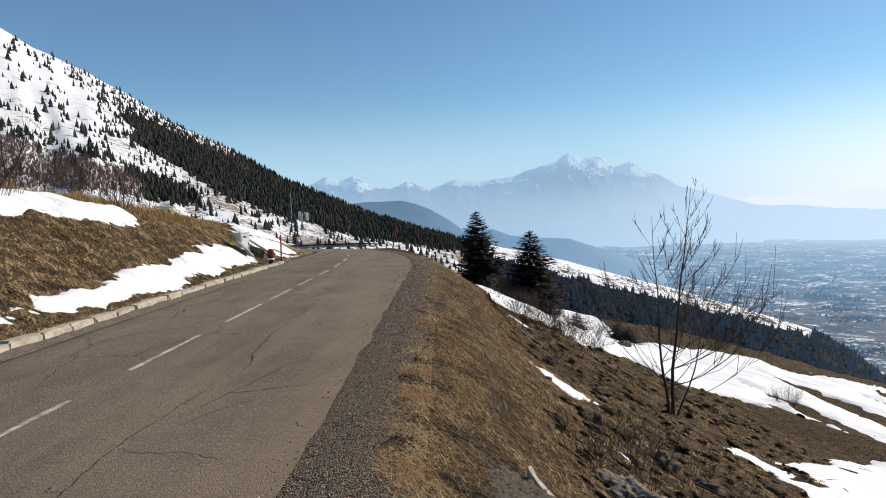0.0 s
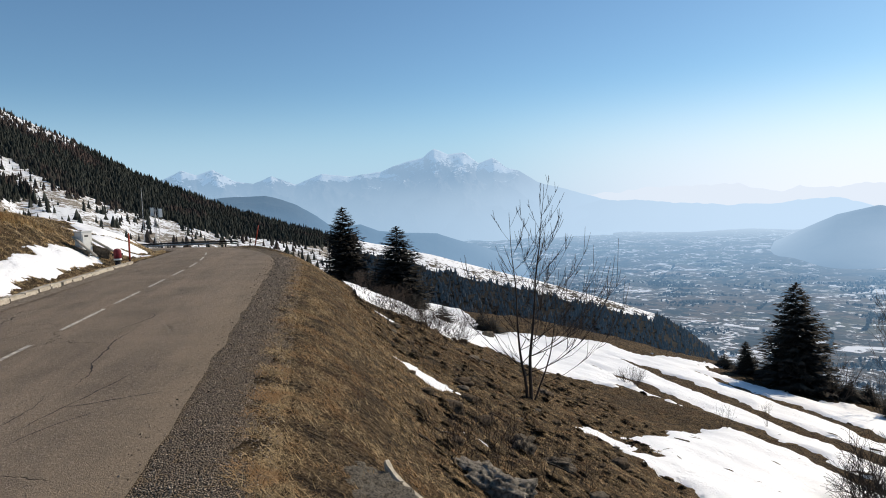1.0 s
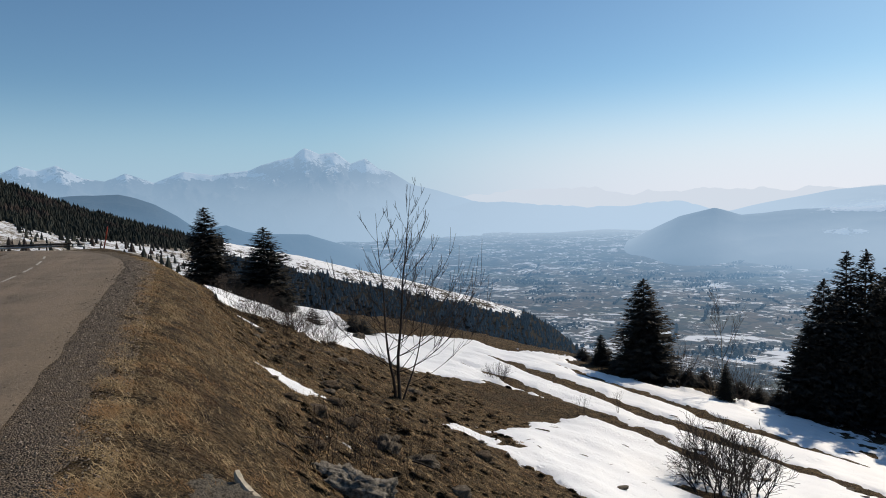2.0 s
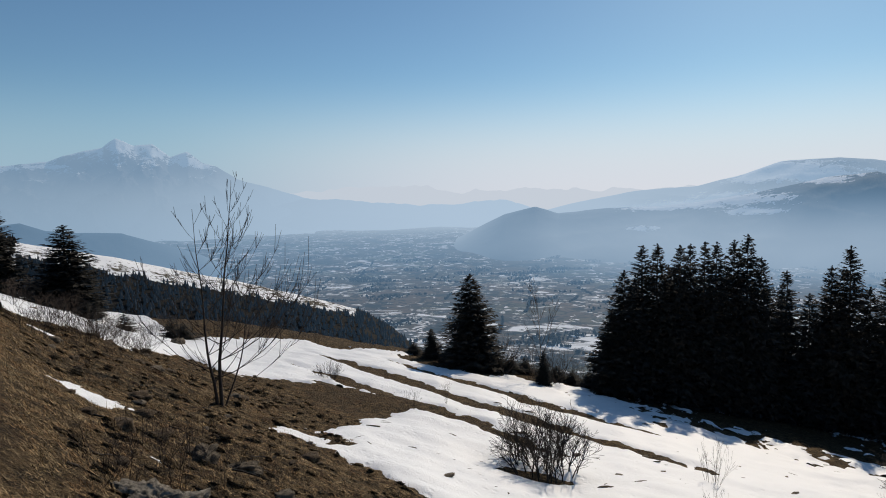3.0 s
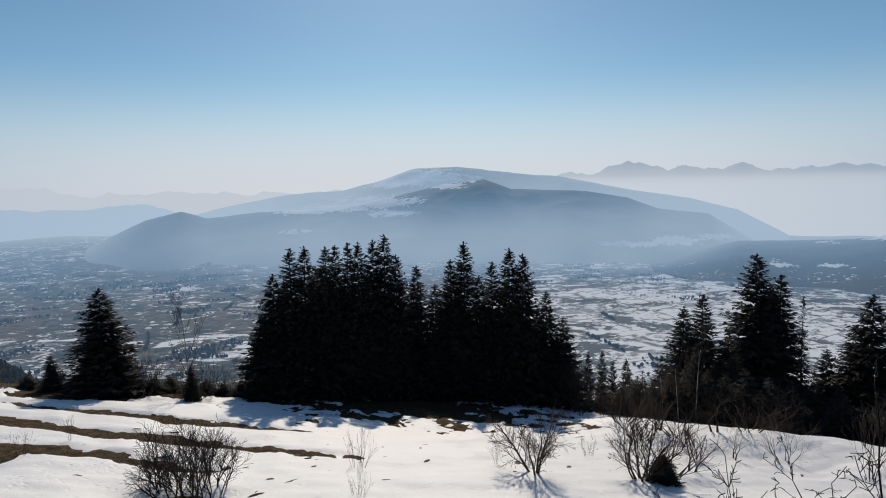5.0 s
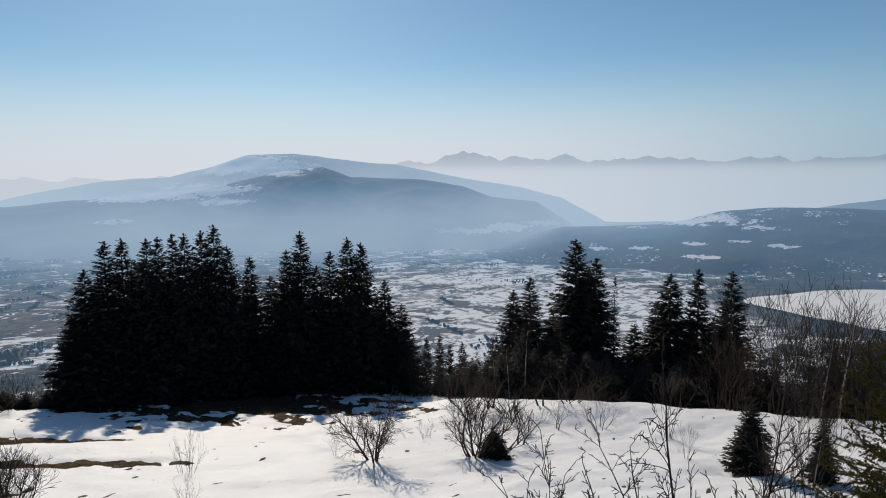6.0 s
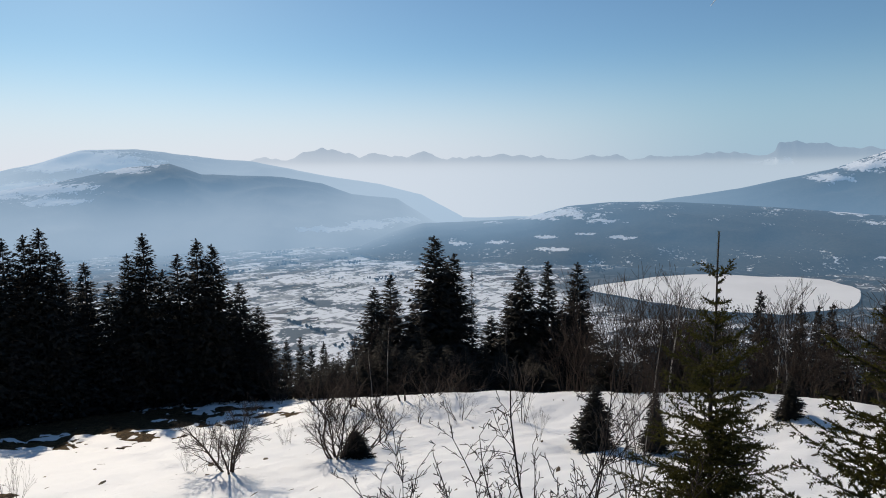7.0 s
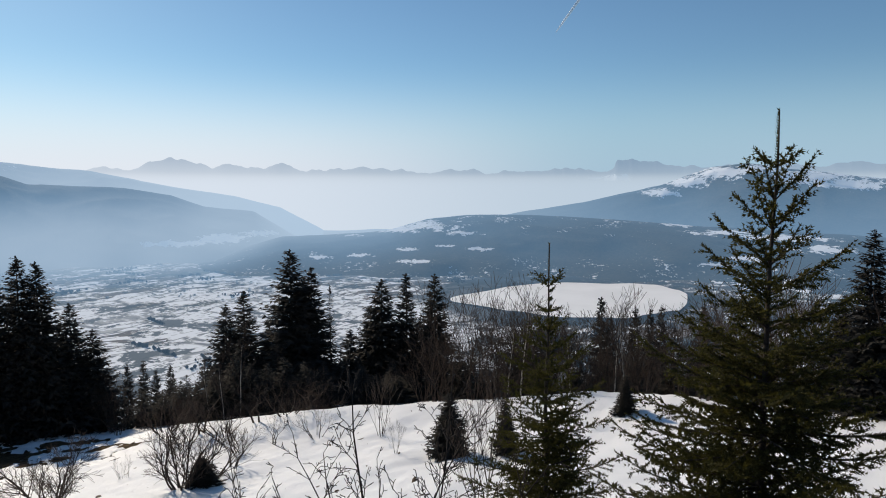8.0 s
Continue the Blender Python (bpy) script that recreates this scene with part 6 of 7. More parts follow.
BRUSH = limbed_bush(53, 9, 3.0, 0.030, 2, 0.55, "dense bare reddish-brown brush behind a snowy brow", 0.5, 0.5, 0.30, TWIG, 0.9, 0.013)
rim = random.Random(17)
for k in range(15):
    ob = BRUSH if k == 0 else copy_thing(BRUSH, pose(0, 0, 0))
    az = rim.uniform(82, 98)
    at(ob, az, rim.uniform(55, 62), rim.uniform(0.5, 0.95), rim.uniform(0, 360), 0.1, rim.uniform(0.8, 1.2))

WOODS = [forked_bush(71 + k, 3, 6.5 + k, 0.085, 5, 0.22, "tall bare brown tree in a dense thicket", 0.9, 0.50, TWIG, 0.2, 0.013, "bare_tree", "thicket trees") for k in range(3)]
spot = random.Random(29)
for k in range(84):
    az = spot.uniform(107, 131) if k < 60 else spot.uniform(131, 146)
    dist = spot.uniform(54, 62) if az < 131 else spot.uniform(48, 55)
    tree = WOODS[k] if k < 3 else copy_thing(WOODS[k % 3], pose(0, 0, 0))
    tree["category"] = "tree"
    at(tree, az, dist, spot.uniform(0.55, 1.1), spot.uniform(0, 360), 0.1, spot.uniform(0.8, 1.3))
for k in range(26):
    az = spot.uniform(107, 130)
    set_spruce(4, az, spot.uniform(56, 66), spot.uniform(2.5, 7.5), spot.uniform(1.6, 2.6), 41 * k, 0.3, "dark young spruce among bare trees behind a brow")
for k in range(12):
    set_spruce(4, spot.uniform(96, 108), spot.uniform(60, 66), spot.uniform(2.5, 4.5), spot.uniform(1.8, 2.6), 67 * k, 0.3, "low dark young spruce at the foot of taller ones")

PALE_BARK = mat_plain("pale_birch_bark", (0.42, 0.38, 0.33), 0.8, 0.35, 10.0, 0.3)
birch = bare_tree(41, 1, 9.5, 0.09, 3, 8, 0.05, "slender pale-barked bare birch", "tree", "birches", 1.0, 0.5, PALE_BARK, "birch_tree", 0.0, 0.05, 0.010)
at(birch, 115.0, 52.0, 1.0, 0)
for k, (az, dist, size) in enumerate([(113.8, 54, 0.9), (123.0, 55, 0.85), (123.8, 55, 0.9), (119.3, 56, 0.8), (131, 52, 0.9), (137, 48, 0.9), (90.3, 60, 0.95), (89.0, 59, 0.7), (87.8, 60, 0.6), (46.9, 54.5, 0.85), (113.6, 20.5, 0.62), (112.9, 21.0, 0.5)]):
    at(copy_thing(birch, pose(0, 0, 0)), az, dist, size, 77 * k)


near_bush = limbed_bush(51, 12, 6.4, 0.045, 3, 0.55, "tall dark bare bush close below the road", 0.12, 0.80, 0.25, DARK_TWIG, 0.7, 0.0078, (0.0, 0.0), 0.42)
at(near_bush, 105.5, 12.5, 1.0, 0)
at(limbed_bush(52, 10, 5.0, 0.026, 2, 0.75, "bare dark bush of thin curling twigs close below the road", 0.10, 0.85, 0.13, DARK_TWIG, 0.8, 0.0075, (0.0, 0.0), 0.4), 99.5, 12.0, 1.0, 0)

# ---------------------------------------------------------------- young spruces close by


def needles(shoots, rng, station=0.036, around=6, long=0.058):
    """Needle triangles round shoots given as (start, end, scale)."""
    a = np.array([q[0] for q in shoots])
    b = np.array([q[1] for q in shoots])
    ln = np.linalg.norm(b - a, axis=1)
    count = np.maximum(2, (ln / station).astype(int))
    idx = np.repeat(np.arange(len(shoots)), count)
    t = np.concatenate([np.linspace(0.02, 1, c) for c in count])
    d = ((b - a) / np.maximum(ln, 1e-6)[:, None])[idx]
    p = a[idx] + (b - a)[idx] * t[:, None]
    side = np.cross(d, np.array([0.0, 0.0, 1.0]) + 0.01)
    side /= np.linalg.norm(side, axis=1)[:, None]
    up = np.cross(side, d)
    verts = []
    for k in range(around):
        q = 6.283 * (k + rng.random(len(p)) * 0.9) / around
        o = side * np.cos(q)[:, None] + up * np.sin(q)[:, None]
        size = long * rng.uniform(0.7, 1.25, len(p))[:, None]
        tip = p + o * size * 0.8 + d * size * 0.75
        w = np.cross(o, d) * 0.0155
        verts.append(np.stack([p + w, p - w, tip], 1))
    v = np.concatenate(verts).reshape(-1, 3)
    return v, np.arange(len(v)).reshape(-1, 3)


def young_spruce(seed, height, label, leader, reaches, rises, gap=0.55):
    """Whorls of upswept boughs round a straight stem, each bough feathered with short stout shoots; reaches and rises are given over the depth below the leader's foot."""
    rng = np.random.default_rng(seed)
    root = tagged(new("young_spruce"), label, "tree", "young spruces")
    bend = [(Vector((0.02 * math.sin(k), 0.02 * math.cos(k * 1.7), -0.3 + (height + 0.3) * k / 12)), 0.011 + 0.0085 * height * (1 - k / 12)) for k in range(13)]
    child("trunk", *tubes([bend], 7), BARK, root)
    shoots, limbs = [((0, 0, height - leader), (0, 0, height), 1.0)], []
    depths = [q[0] for q in reaches]
    z = height - leader
    while z > height * 0.06:
        below = height - leader - z
        whorl = 4 if below < 0.8 else 5 if below < 3 else 6
        extra = 2 if below < 2 else 7 if below < 3.2 else 15 if below < 5 else 20
        for k in range(whorl + extra):
            inter = k >= whorl
            a = rng.uniform(0, 6.283) if inter else 6.283 * (k + rng.uniform(-0.22, 0.22)) / whorl + 2.4 * z
            zz = z - (rng.uniform(0.1, 0.9) * gap if inter else rng.uniform(-0.03, 0.03))
            reach = np.interp(below, depths, [q[1] for q in reaches]) * rng.uniform(0.80, 1.10)
            if inter:
                reach *= rng.uniform(0.18, 0.35) if below < 2 else rng.uniform(0.3, 0.75)
            rise = np.interp(below, depths, rises) + rng.normal(0, 0.08)
            h = np.array([math.cos(a), math.sin(a), 0.0])
            pts, n = [np.array([0.0, 0.0, zz])], 8
            for q in range(n):
                f = (q + 0.5) / n
                slope = rise - 0.22 * math.sin(f * 3.1) * min(1, below / 3) + 0.40 * f * f
                step = h + np.array([0, 0, slope]) + rng.normal(0, 0.04, 3)
                pts.append(pts[-1] + step / np.linalg.norm(step) * reach / n)
            pts = np.array(pts)
            limbs.append([(Vector(q.tolist()), float(0.004 + 0.010 * reach * (1 - m / (n + 0.5)))) for m, q in enumerate(pts)])
            start = 0 if reach < 0.8 else 1 if reach < 1.6 else 2
            shoots += [(pts[q], pts[q + 1], 1.0) for q in range(start, n)]
            m = int(reach / 0.115)
            for q in range(m):
                f = 0.14 + 0.82 * (q + 0.5 * rng.random()) / max(m, 1)
                base = np.array([np.interp(f * n, np.arange(n + 1), pts[:, c]) for c in range(3)])
                turn = a + (1 if q % 2 else -1) * rng.uniform(0.65, 1.0)
                ln = (0.10 + 0.30 * min(reach, 1.9) * (1 - f) ** 0.8) * rng.uniform(0.65, 1.2)
                d = np.array([math.cos(turn), math.sin(turn), 0.55 * rise + rng.normal(0, 0.15) - 0.12 * min(1, below / 4)])
                tip = base + d / np.linalg.norm(d) * ln
                shoots.append((base, tip, 1.0))
                for _ in range(int(ln / 0.16)):
                    g = rng.uniform(0.25, 0.9)
                    b2 = base * (1 - g) + tip * g
                    t2 = turn + rng.choice((-1, 1)) * rng.uniform(0.6, 0.95)
                    d2 = np.array([math.cos(t2), math.sin(t2), -0.1 + rng.normal(0, 0.2)])
                    shoots.append((b2, b2 + d2 / np.linalg.norm(d2) * rng.uniform(0.07, 0.15), 1.0))
        z -= gap * rng.uniform(0.85, 1.12) * (1.0 if below < 3 else 0.8)
    tagged(child("branch_frame", *tubes(limbs, 3), BARK, root), kind="stuff")
    v, f = needles(shoots, rng, 0.040, 4, 0.060)
    child("crown", v, f, NEEDLES_NEAR, root, smooth=False)
    return root


at(young_spruce(61, 8.9, "young spruce with a long bare leader shoot", 0.95, ((0, 0.50), (0.5, 0.30), (1.0, 0.55), (1.8, 1.15), (3.0, 1.40), (5.0, 2.0), (8.0, 2.3)), (0.75, 0.15, 0.75, 0.75, 0.45, 0.20, 0.05)), 119.5, 16.2, 1.0, 15)
at(young_spruce(62, 9.6, "taller young spruce with spreading green branches", 0.90, ((0, 0.48), (0.5, 0.95), (1.4, 1.0), (2.3, 1.55), (3.4, 1.95), (5.0, 2.9), (9.0, 3.3)), (0.55, 1.1, 0.90, 0.65, 0.50, 0.20, 0.05)), 135.7, 13.6, 1.0, 70)

# ---------------------------------------------------------------- lake, houses and sky trail in the distance


def build_lake():
    n = 120
    t = np.linspace(0, 2 * np.pi, n, endpoint=False)
    c, d = np.cos(t), np.sin(t)
    az = 117.8 + 10.2 * np.sign(c) * np.abs(c) ** 0.62
    r = 1715 + 265 * (0.30 + 0.70 * smooth01((az - 107.0) / 11)) * np.sign(d) * np.abs(d) ** 0.7 + 6.0 * (az - 117.8) + (14 * np.sin(7 * t + 1) + 6 * np.sin(17 * t)) * smooth01((az - 109.5) / 5)
    v = np.stack([r * np.sin(np.radians(az)), r * np.cos(np.radians(az)), np.full(n, -296.5)], -1)
    mid = [[1700 * math.sin(radians(117.8)), 1700 * math.cos(radians(117.8)), -296.5]]
    m = Nodes("snow_covered_lake_ice")
    col = m.mix(m.ramp(m.noise(m.pos(), 0.006, 4), 0.3, 0.7), (0.92, 0.92, 0.92), (0.84, 0.84, 0.84))
    ice = m.done(m.bsdf(col, 0.6, spec=0.3).outputs[0])
    ob = mesh_object("lake", np.concatenate([v, mid]), [(k, (k + 1) % n, n) for k in range(n)], ice, False)
    tagged(ob, "frozen lake under pale snow", "lake", kind="structure")


build_lake()


def far_plain(name, colour):
    n = Nodes(name)
    c = n.mix(n.noise(n.pos(), 0.4, 3), tuple(v * 0.8 for v in colour), colour)
    # haze is painted over the far walls, roofs and panes as emission
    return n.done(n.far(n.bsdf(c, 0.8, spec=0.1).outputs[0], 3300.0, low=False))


def build_houses():
    wall_mat, roof_mat, pane = far_plain("far_pale_plaster", (0.70, 0.66, 0.60)), far_plain("far_snowy_roof", (0.60, 0.58, 0.57)), far_plain("far_dark_window", (0.05, 0.05, 0.06))
    root = tagged(new("house"), "small pale house with a pitched roof in the valley", "house", "valley houses")
    part_mesh("wall", box_mesh("wall", 11, 9, 6, 0.1), wall_mat, root)
    roof = child("roof", [(-6, -5.2, 5.6), (6, -5.2, 5.6), (6, 5.2, 5.6), (-6, 5.2, 5.6), (-6, 0, 9.2), (6, 0, 9.2)], [(0, 1, 5, 4), (3, 4, 5, 2), (0, 4, 3), (1, 2, 5), (0, 3, 2, 1)], roof_mat, root, smooth=False)
    part_mesh("chimney", box_mesh("chimney", 0.9, 0.9, 2.4, 0.05), wall_mat, roof, pose(2.5, 1.5, 7.6))
    for x in (-3.2, 0, 3.2):
        part_mesh("window", box_mesh("window", 1.2, 0.1, 1.4, 0.02), pane, root, pose(x, -4.53, 3))
    spot = random.Random(17)
    first = True
    for k in range(64):
        az, r = (spot.gauss(88, 5.0), spot.gauss(1950, 150)) if k < 40 else (spot.gauss(61, 3), spot.gauss(3000, 160)) if k < 48 else (spot.uniform(96, 106), spot.uniform(1500, 2000))
        p = way(az) * r
        m = pose(p.x, p.y, VALLEY_Z - 0.2, 0, 0, spot.uniform(0, 180)) @ Matrix.Scale(spot.uniform(0.55, 0.8), 4)
        if first:
            root.matrix_basis, first = m, False
        else:
            copy_thing(root, m)


build_houses()


def build_trail():
    a, b = way(116.6, 12.7) * 4600, way(118.7, 15.4) * 4600
    n = Nodes("vapour_trail")
    e = n.bsdf((0.95, 0.95, 0.95), 1.0, spec=0.0)
    ob = mesh_object("vapour_trail", *tubes([[(a, 2.0), (a.lerp(b, 0.3), 7.5), (b, 9.0)]], 6), n.done(e.outputs[0]))
    tagged(ob, "thin white vapour trail high in the sky", "vapour trail", kind="structure")


build_trail()

# ---------------------------------------------------------------- gravel and dry grass


def scatter_stones():
    rng = np.random.default_rng(5)
    n = 20000
    y = 2.2 + 30 * rng.random(n) ** 1.7
    x = road_right(y) + 0.08 + np.where(rng.random(n) < 0.07, -np.abs(rng.normal(0, 0.22, n)), rng.uniform(0, 1.1, n))
    near_kerb = rng.random(n) < 0.12
    y = np.where(near_kerb, rng.uniform(5, 26, n), y)
    x = np.where(near_kerb, -8.2 + np.abs(rng.normal(0, 0.2, n)), x)
    size = (0.003 + 0.009 * rng.random(n) ** 3) * (1 + y / 12)
    z = np.maximum(land(x, y) - 0.004, np.where(x < road_right(y), 0.018, -9)) + size * 0.2
    base = np.array([(1, 0, 0), (0, 1, 0), (-1, 0, 0), (0, -1, 0), (0, 0, 0.8), (0, 0, -0.8)], float)
    v = base[None] * size[:, None, None] * rng.uniform(0.6, 1.3, (n, 6, 1))
    a = rng.random(n) * 6.283
    c, s_ = np.cos(a)[:, None], np.sin(a)[:, None]
    v = np.stack([v[..., 0] * c - v[..., 1] * s_, v[..., 0] * s_ + v[..., 1] * c, v[..., 2]], -1) + np.stack([x, y, z], -1)[:, None]
    f = np.array([(0, 1, 4), (1, 2, 4), (2, 3, 4), (3, 0, 4)])
    faces = (f[None] + 6 * np.arange(n)[:, None, None]).reshape(-1, 3)
    m = Nodes("mixed_gravel_stones")
    r = m.add("ShaderNodeNewGeometry").outputs["Random Per Island"]
    col = m.mix(r, (0.030, 0.024, 0.018), (0.46, 0.36, 0.27))
    ob = mesh_object("loose_gravel", v.reshape(-1, 3), faces, m.done(m.bsdf(col, 0.9, spec=0.2).outputs[0]), False)
    tagged(ob, "loose grey and brown gravel stones along the road", "gravel", kind="stuff")


scatter_stones()


def grass(name, label, n, spread, seed, long, wide, flat, colours, avoid=None, bent=True, freq=0.9, gaps=1.6):
    rng = np.random.default_rng(seed)
    x, y = spread(rng, n)
    if avoid is not None:
        keep = avoid(x, y)
        x, y = x[keep], y[keep]
    n = len(x)
    clump = np.array([noise.noise((a * freq, b * freq, seed)) for a, b in zip(x, y)])
    keep = rng.random(n) < np.clip(0.55 + gaps * clump, 0.18 if gaps < 2 else 0.03, 1)
    x, y, clump = x[keep], y[keep], clump[keep]
    n = len(x)
    z = land(x, y) - 0.01
    a = rng.random(n) * 6.283
    ln = long * rng.uniform(0.45, 1.3, n) * (1 + 0.7 * np.clip(clump, 0, 1))
    w = wide * rng.uniform(0.6, 1.3, n)
    lean = np.clip(rng.normal(flat, 0.22, n), 0.05, 0.97)
    dirx, diry = np.cos(a), np.sin(a)
    root = np.stack([x, y, z], -1)
    gx = (land(x + 0.3, y) - land(x - 0.3, y)) / 0.6
    out = np.stack([dirx, diry, gx * dirx], -1)
    up = np.array([0, 0, 1.0])
    mid = root + (out * (lean * 0.4)[:, None] + up * (1 - lean * 0.6)[:, None] * 0.5) * (ln * 0.55)[:, None]
    tip = mid + (out * (0.35 + lean * 0.6)[:, None] + up * (0.55 - lean * 0.75)[:, None]) * (ln * 0.5)[:, None]
    side = np.stack([-diry, dirx, 0 * dirx], -1) * w[:, None]
    v = np.stack([root - side, root + side, mid + side * 0.7, mid - side * 0.7, tip], 1).reshape(-1, 3)
    k = 5 * np.arange(n)[:, None]
    faces = [tuple(q) for q in (k + np.array([0, 1, 2, 3])).tolist()] + [tuple(q) for q in (k + np.array([3, 2, 4])).tolist()]
    if not bent:
        v = np.stack([root - side, root + side, tip], 1).reshape(-1, 3)
        faces = np.arange(3 * n).reshape(-1, 3)
    m = Nodes(name + "_blades")
    r = m.add("ShaderNodeNewGeometry").outputs["Random Per Island"]
    col = m.mix(r, colours[0], colours[1])
    col = m.mix(m.ramp(m.noise(m.pos(), 1.6, 5, 0.65), 0.42, 0.62, 0, 0.8), col, colours[2])
    ob = mesh_object(name, v, faces, m.done(m.bsdf(col, 0.8, spec=0.15).outputs[0]), False)
    tagged(ob, label, "grass", kind="stuff")


def verge_spread(rng, n):
    y = np.where(rng.random(n) < 0.1, rng.uniform(-8, 2.6, n), 2.6 + 33 * rng.random(n) ** 1.5)
    x = road_right(y) + 0.62 + np.abs(rng.normal(0, 1.1, n)) + rng.random(n) * 0.5
    return x, y


def slope_spread(rng, n):
    y = np.where(rng.random(n) < 0.06, rng.uniform(-8, 5, n), 5 + 33 * rng.random(n) ** 1.2)
    return 1.2 + 14 * rng.random(n) ** 1.1, y


def bank_spread(rng, n):
    y = 8 + 38 * rng.random(n)
    return road_left(y) - 0.35 - 11 * rng.random(n) ** 1.3, y


def clear_of_bank_snow(x, y):
    v = np.full(len(x), -9.0)
    for fn in BANK_FN:
        v = np.maximum(v, fn(x, y))
    return v < 0.02


def snow_litter(n, seed):
    """Tufts, stones and scraps of bark showing through the thinning snow."""
    rng = np.random.default_rng(seed)
    x, y = rng.uniform(12, 46, n), rng.uniform(-30, 30, n)
    keep = snow_lower(x, y) > 0.3
    x, y = x[keep], y[keep]
    n, sides = len(x), 7
    r = 0.03 + 0.26 * rng.random(n) ** 5
    z = land(x, y, 0.0) + 0.155
    turn = rng.normal(-0.4, 0.5, n)[:, None]
    rings = []
    for up, wide in ((-0.5, 1.1), (0.10, 0.8)):
        a = np.arange(sides) * 6.283 / sides + 0.0 * turn
        rr = r[:, None] * wide * rng.uniform(0.5, 1.4, (n, sides))
        u, v = 2.0 * rr * np.cos(a), 0.4 * rr * np.sin(a)
        px, py = x[:, None] + u * np.cos(turn) - v * np.sin(turn), y[:, None] + u * np.sin(turn) + v * np.cos(turn)
        rings.append(np.stack([px, py, land(px, py, 0.0) + 0.155 + r[:, None] * up * 0.5], -1))
    verts = np.concatenate(rings + [np.stack([x, y, z + 0.12 * r], -1)[:, None]], 1)
    q, k = np.arange(sides), (np.arange(sides) + 1) % sides
    f = np.concatenate([np.stack([q, k, sides + k], -1), np.stack([q, sides + k, sides + q], -1), np.stack([sides + q, sides + k, np.full(sides, 2 * sides)], -1)])
    faces = (f[None] + (2 * sides + 1) * np.arange(n)[:, None, None]).reshape(-1, 3)
    ob = mesh_object("snow_litter", verts.reshape(-1, 3), faces, EARTH, False)
    return tagged(ob, "dark tufts and scraps showing through thin snow", "litter", kind="stuff")


snow_litter(420, 77)


def tussocks(n, seed):
    """Low humps of earth and matted turf all over the slope."""
    rng = np.random.default_rng(seed)
    y = 5 + 34 * rng.random(n) ** 1.3
    x = 1.8 + 13 * rng.random(n) ** 1.1
    keep = (snow_lower(x, y) < -0.1) & ~((x < 4.2) & (y > 15) & (y < 19))
    x, y = x[keep], y[keep]
    n, sides = len(x), 7
    r = rng.uniform(0.04, 0.13, n) * (1 + 0.6 * (rng.random(n) < 0.12))
    h = r * rng.uniform(0.35, 0.95, n)
    z = land(x, y)
    gx, gy = (land(x + 0.2, y) - land(x - 0.2, y)) / 0.4, (land(x, y + 0.2) - land(x, y - 0.2)) / 0.4
    rings = []
    for up, wide in ((-0.25, 1.1), (0.45, 0.95), (0.85, 0.55)):
        a = rng.random((n, 1)) * 6 + np.arange(sides) * 6.283 / sides
        rr = r[:, None] * wide * rng.uniform(0.65, 1.3, (n, sides))
        dx, dy = 1.3 * rr * np.cos(a), rr * np.sin(a)
        rings.append(np.stack([x[:, None] + dx, y[:, None] + dy, z[:, None] + gx[:, None] * dx + gy[:, None] * dy + h[:, None] * up * rng.uniform(0.7, 1.25, (n, sides))], -1))
    verts = np.concatenate(rings + [np.stack([x, y, z + h], -1)[:, None]], 1)
    q, k = np.arange(sides), (np.arange(sides) + 1) % sides
    f = np.concatenate([np.stack([o + q, o + k, o + sides + k], -1) for o in (0, sides)] + [np.stack([o + q, o + sides + k, o + sides + q], -1) for o in (0, sides)] + [np.stack([2 * sides + q, 2 * sides + k, np.full(sides, 3 * sides)], -1)])
    faces = (f[None] + (3 * sides + 1) * np.arange(n)[:, None, None]).reshape(-1, 3)
    ob = mesh_object("turf_tussocks", verts.reshape(-1, 3), faces, TURF, True)
    return tagged(ob, "small dark humps of earth and matted turf", "tussocks", kind="stuff")


tussocks(1500, 12)



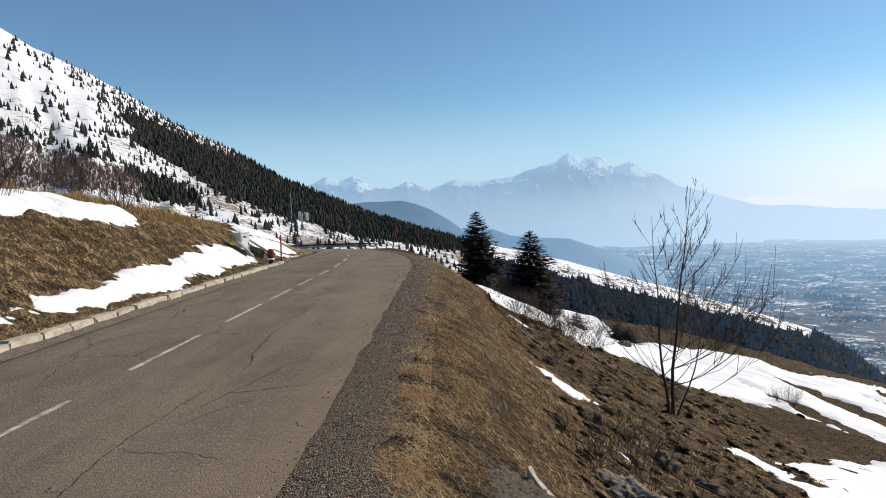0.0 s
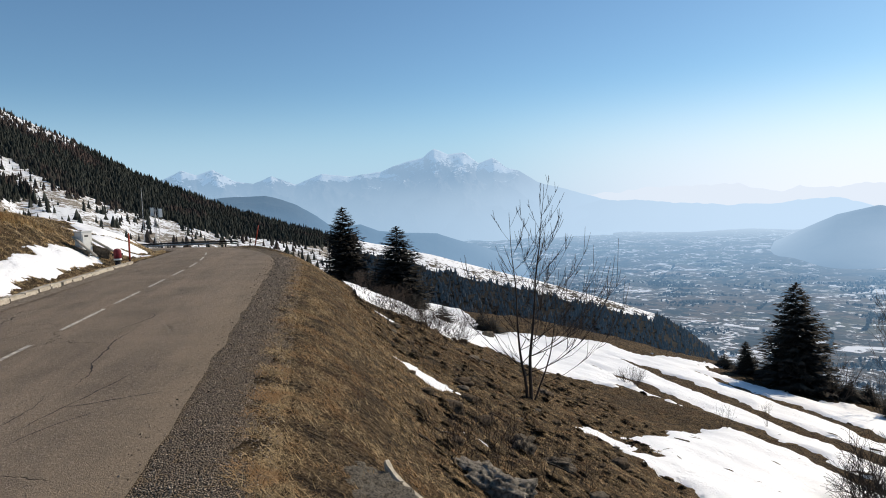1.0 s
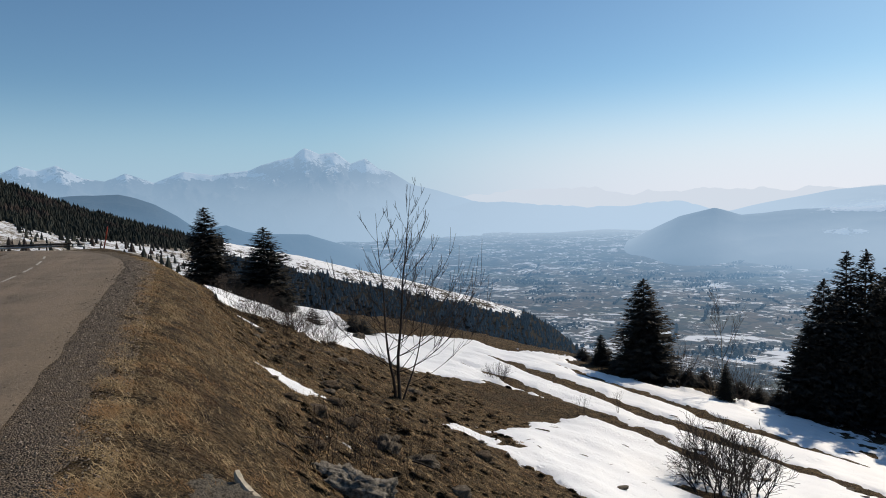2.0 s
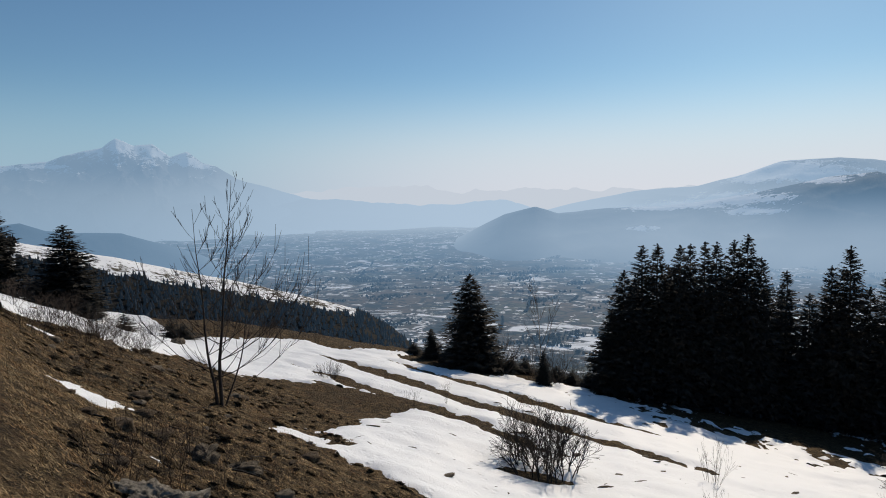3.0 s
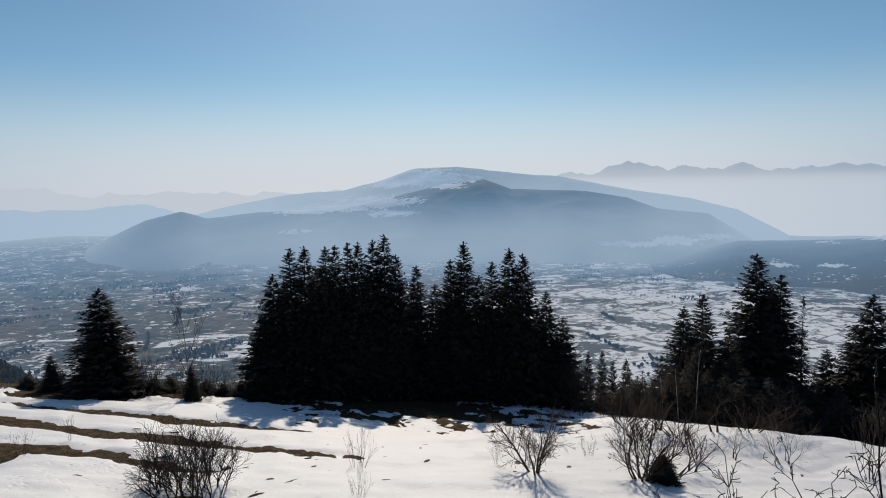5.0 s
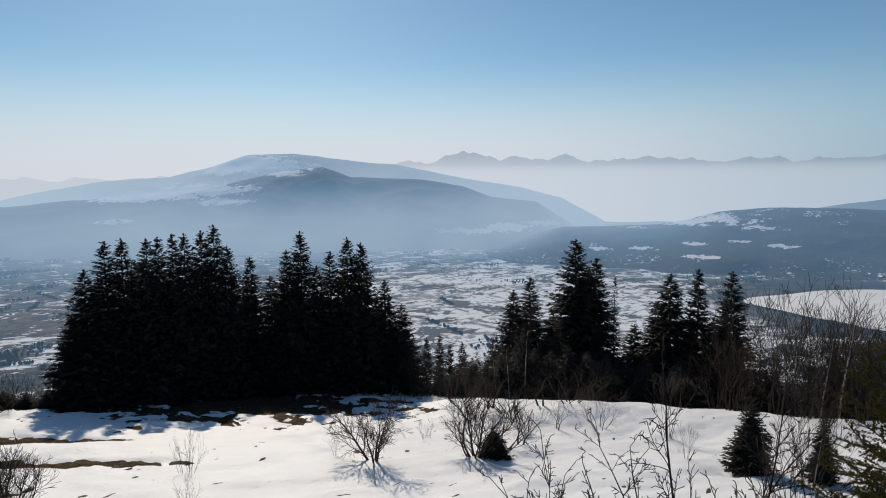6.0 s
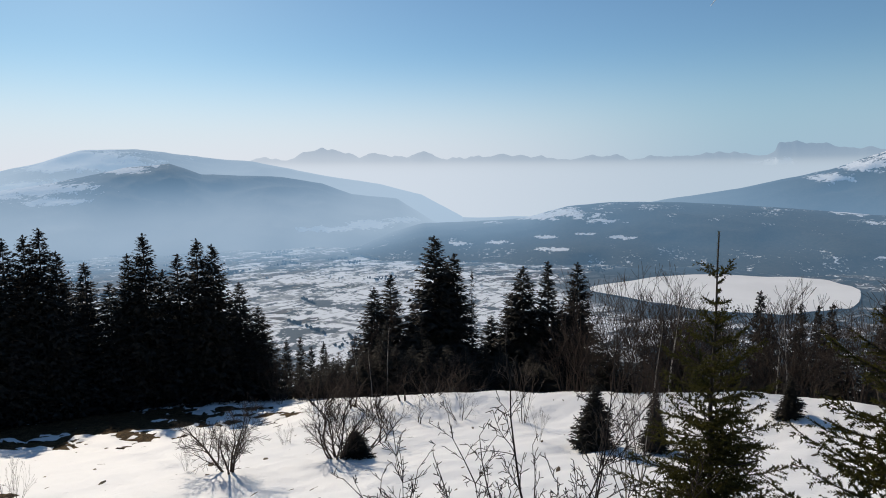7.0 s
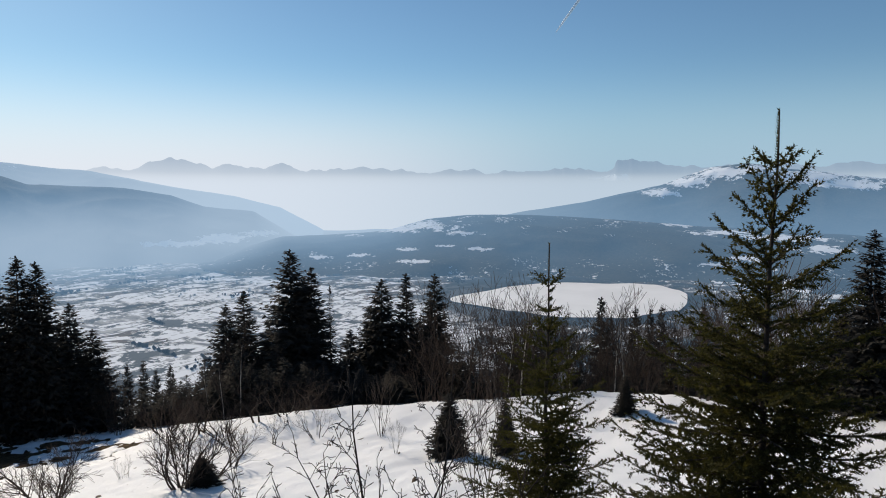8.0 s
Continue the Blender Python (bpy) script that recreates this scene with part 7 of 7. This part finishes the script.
def tuft_spread(rng, n):
    """Tufts close together near the road, sparser down the slope."""
    tufts = n // 26
    cy = np.where(rng.random(tufts) < 0.08, rng.uniform(-8, 3, tufts), 3 + 30 * rng.random(tufts) ** 1.4)
    cx = road_right(cy) + 1.0 + 13 * rng.random(tufts) ** 1.5
    k = rng.integers(0, tufts, n)
    return cx[k] + rng.normal(0, 0.075, n), cy[k] + rng.normal(0, 0.075, n)


STRAW = ((0.080, 0.047, 0.021), (0.60, 0.43, 0.23), (0.32, 0.172, 0.074))
grass("straw_tufts", "pale tangled tufts of dry straw on the slope", 42000, tuft_spread, 9, 0.24, 0.0050, 0.62, ((0.150, 0.105, 0.056), (0.60, 0.45, 0.255), (0.32, 0.215, 0.110)), lambda x, y: snow_lower(x, y) < 0.05, False, 0.9, 0.6)
grass("verge_grass", "matted dry golden-brown grass along the road's edge", 190000, verge_spread, 1, 0.17, 0.0055, 0.84, STRAW, None, False, 1.6, 2.0)
grass("slope_grass", "short dry brown grass and stalks on the slope", 430000, slope_spread, 2, 0.15, 0.0095, 0.68, ((0.035, 0.024, 0.013), (0.66, 0.45, 0.23), (0.24, 0.125, 0.054)), lambda x, y: snow_lower(x, y) < 0.05, False, 4.0, 3.4)
grass("bank_grass", "dry matted brown grass on the roadside bank", 400000, bank_spread, 3, 0.20, 0.0110, 0.76, ((0.150, 0.106, 0.056), (0.78, 0.58, 0.33), (0.48, 0.33, 0.165)), clear_of_bank_snow, False, 2.2, 1.4)
grass("bank_top_grass", "tall golden dry grass along the top of a bank", 16000, lambda rng, n: (lambda f: (-17.5 + 3.8 * f + rng.normal(0, 0.9, n), 25.5 + 9.0 * f + rng.normal(0, 1.0, n)))(rng.random(n)), 7, 0.75, 0.010, 0.35, ((0.16, 0.10, 0.045), (0.62, 0.42, 0.19), (0.34, 0.19, 0.08)), clear_of_bank_snow, False)
grass("tall_stalks", "scattered tall dry stalks", 5200, slope_spread, 4, 0.50, 0.0035, 0.35, ((0.12, 0.085, 0.045), (0.36, 0.27, 0.14), (0.20, 0.13, 0.06)), lambda x, y: snow_lower(x, y) < 0.05)
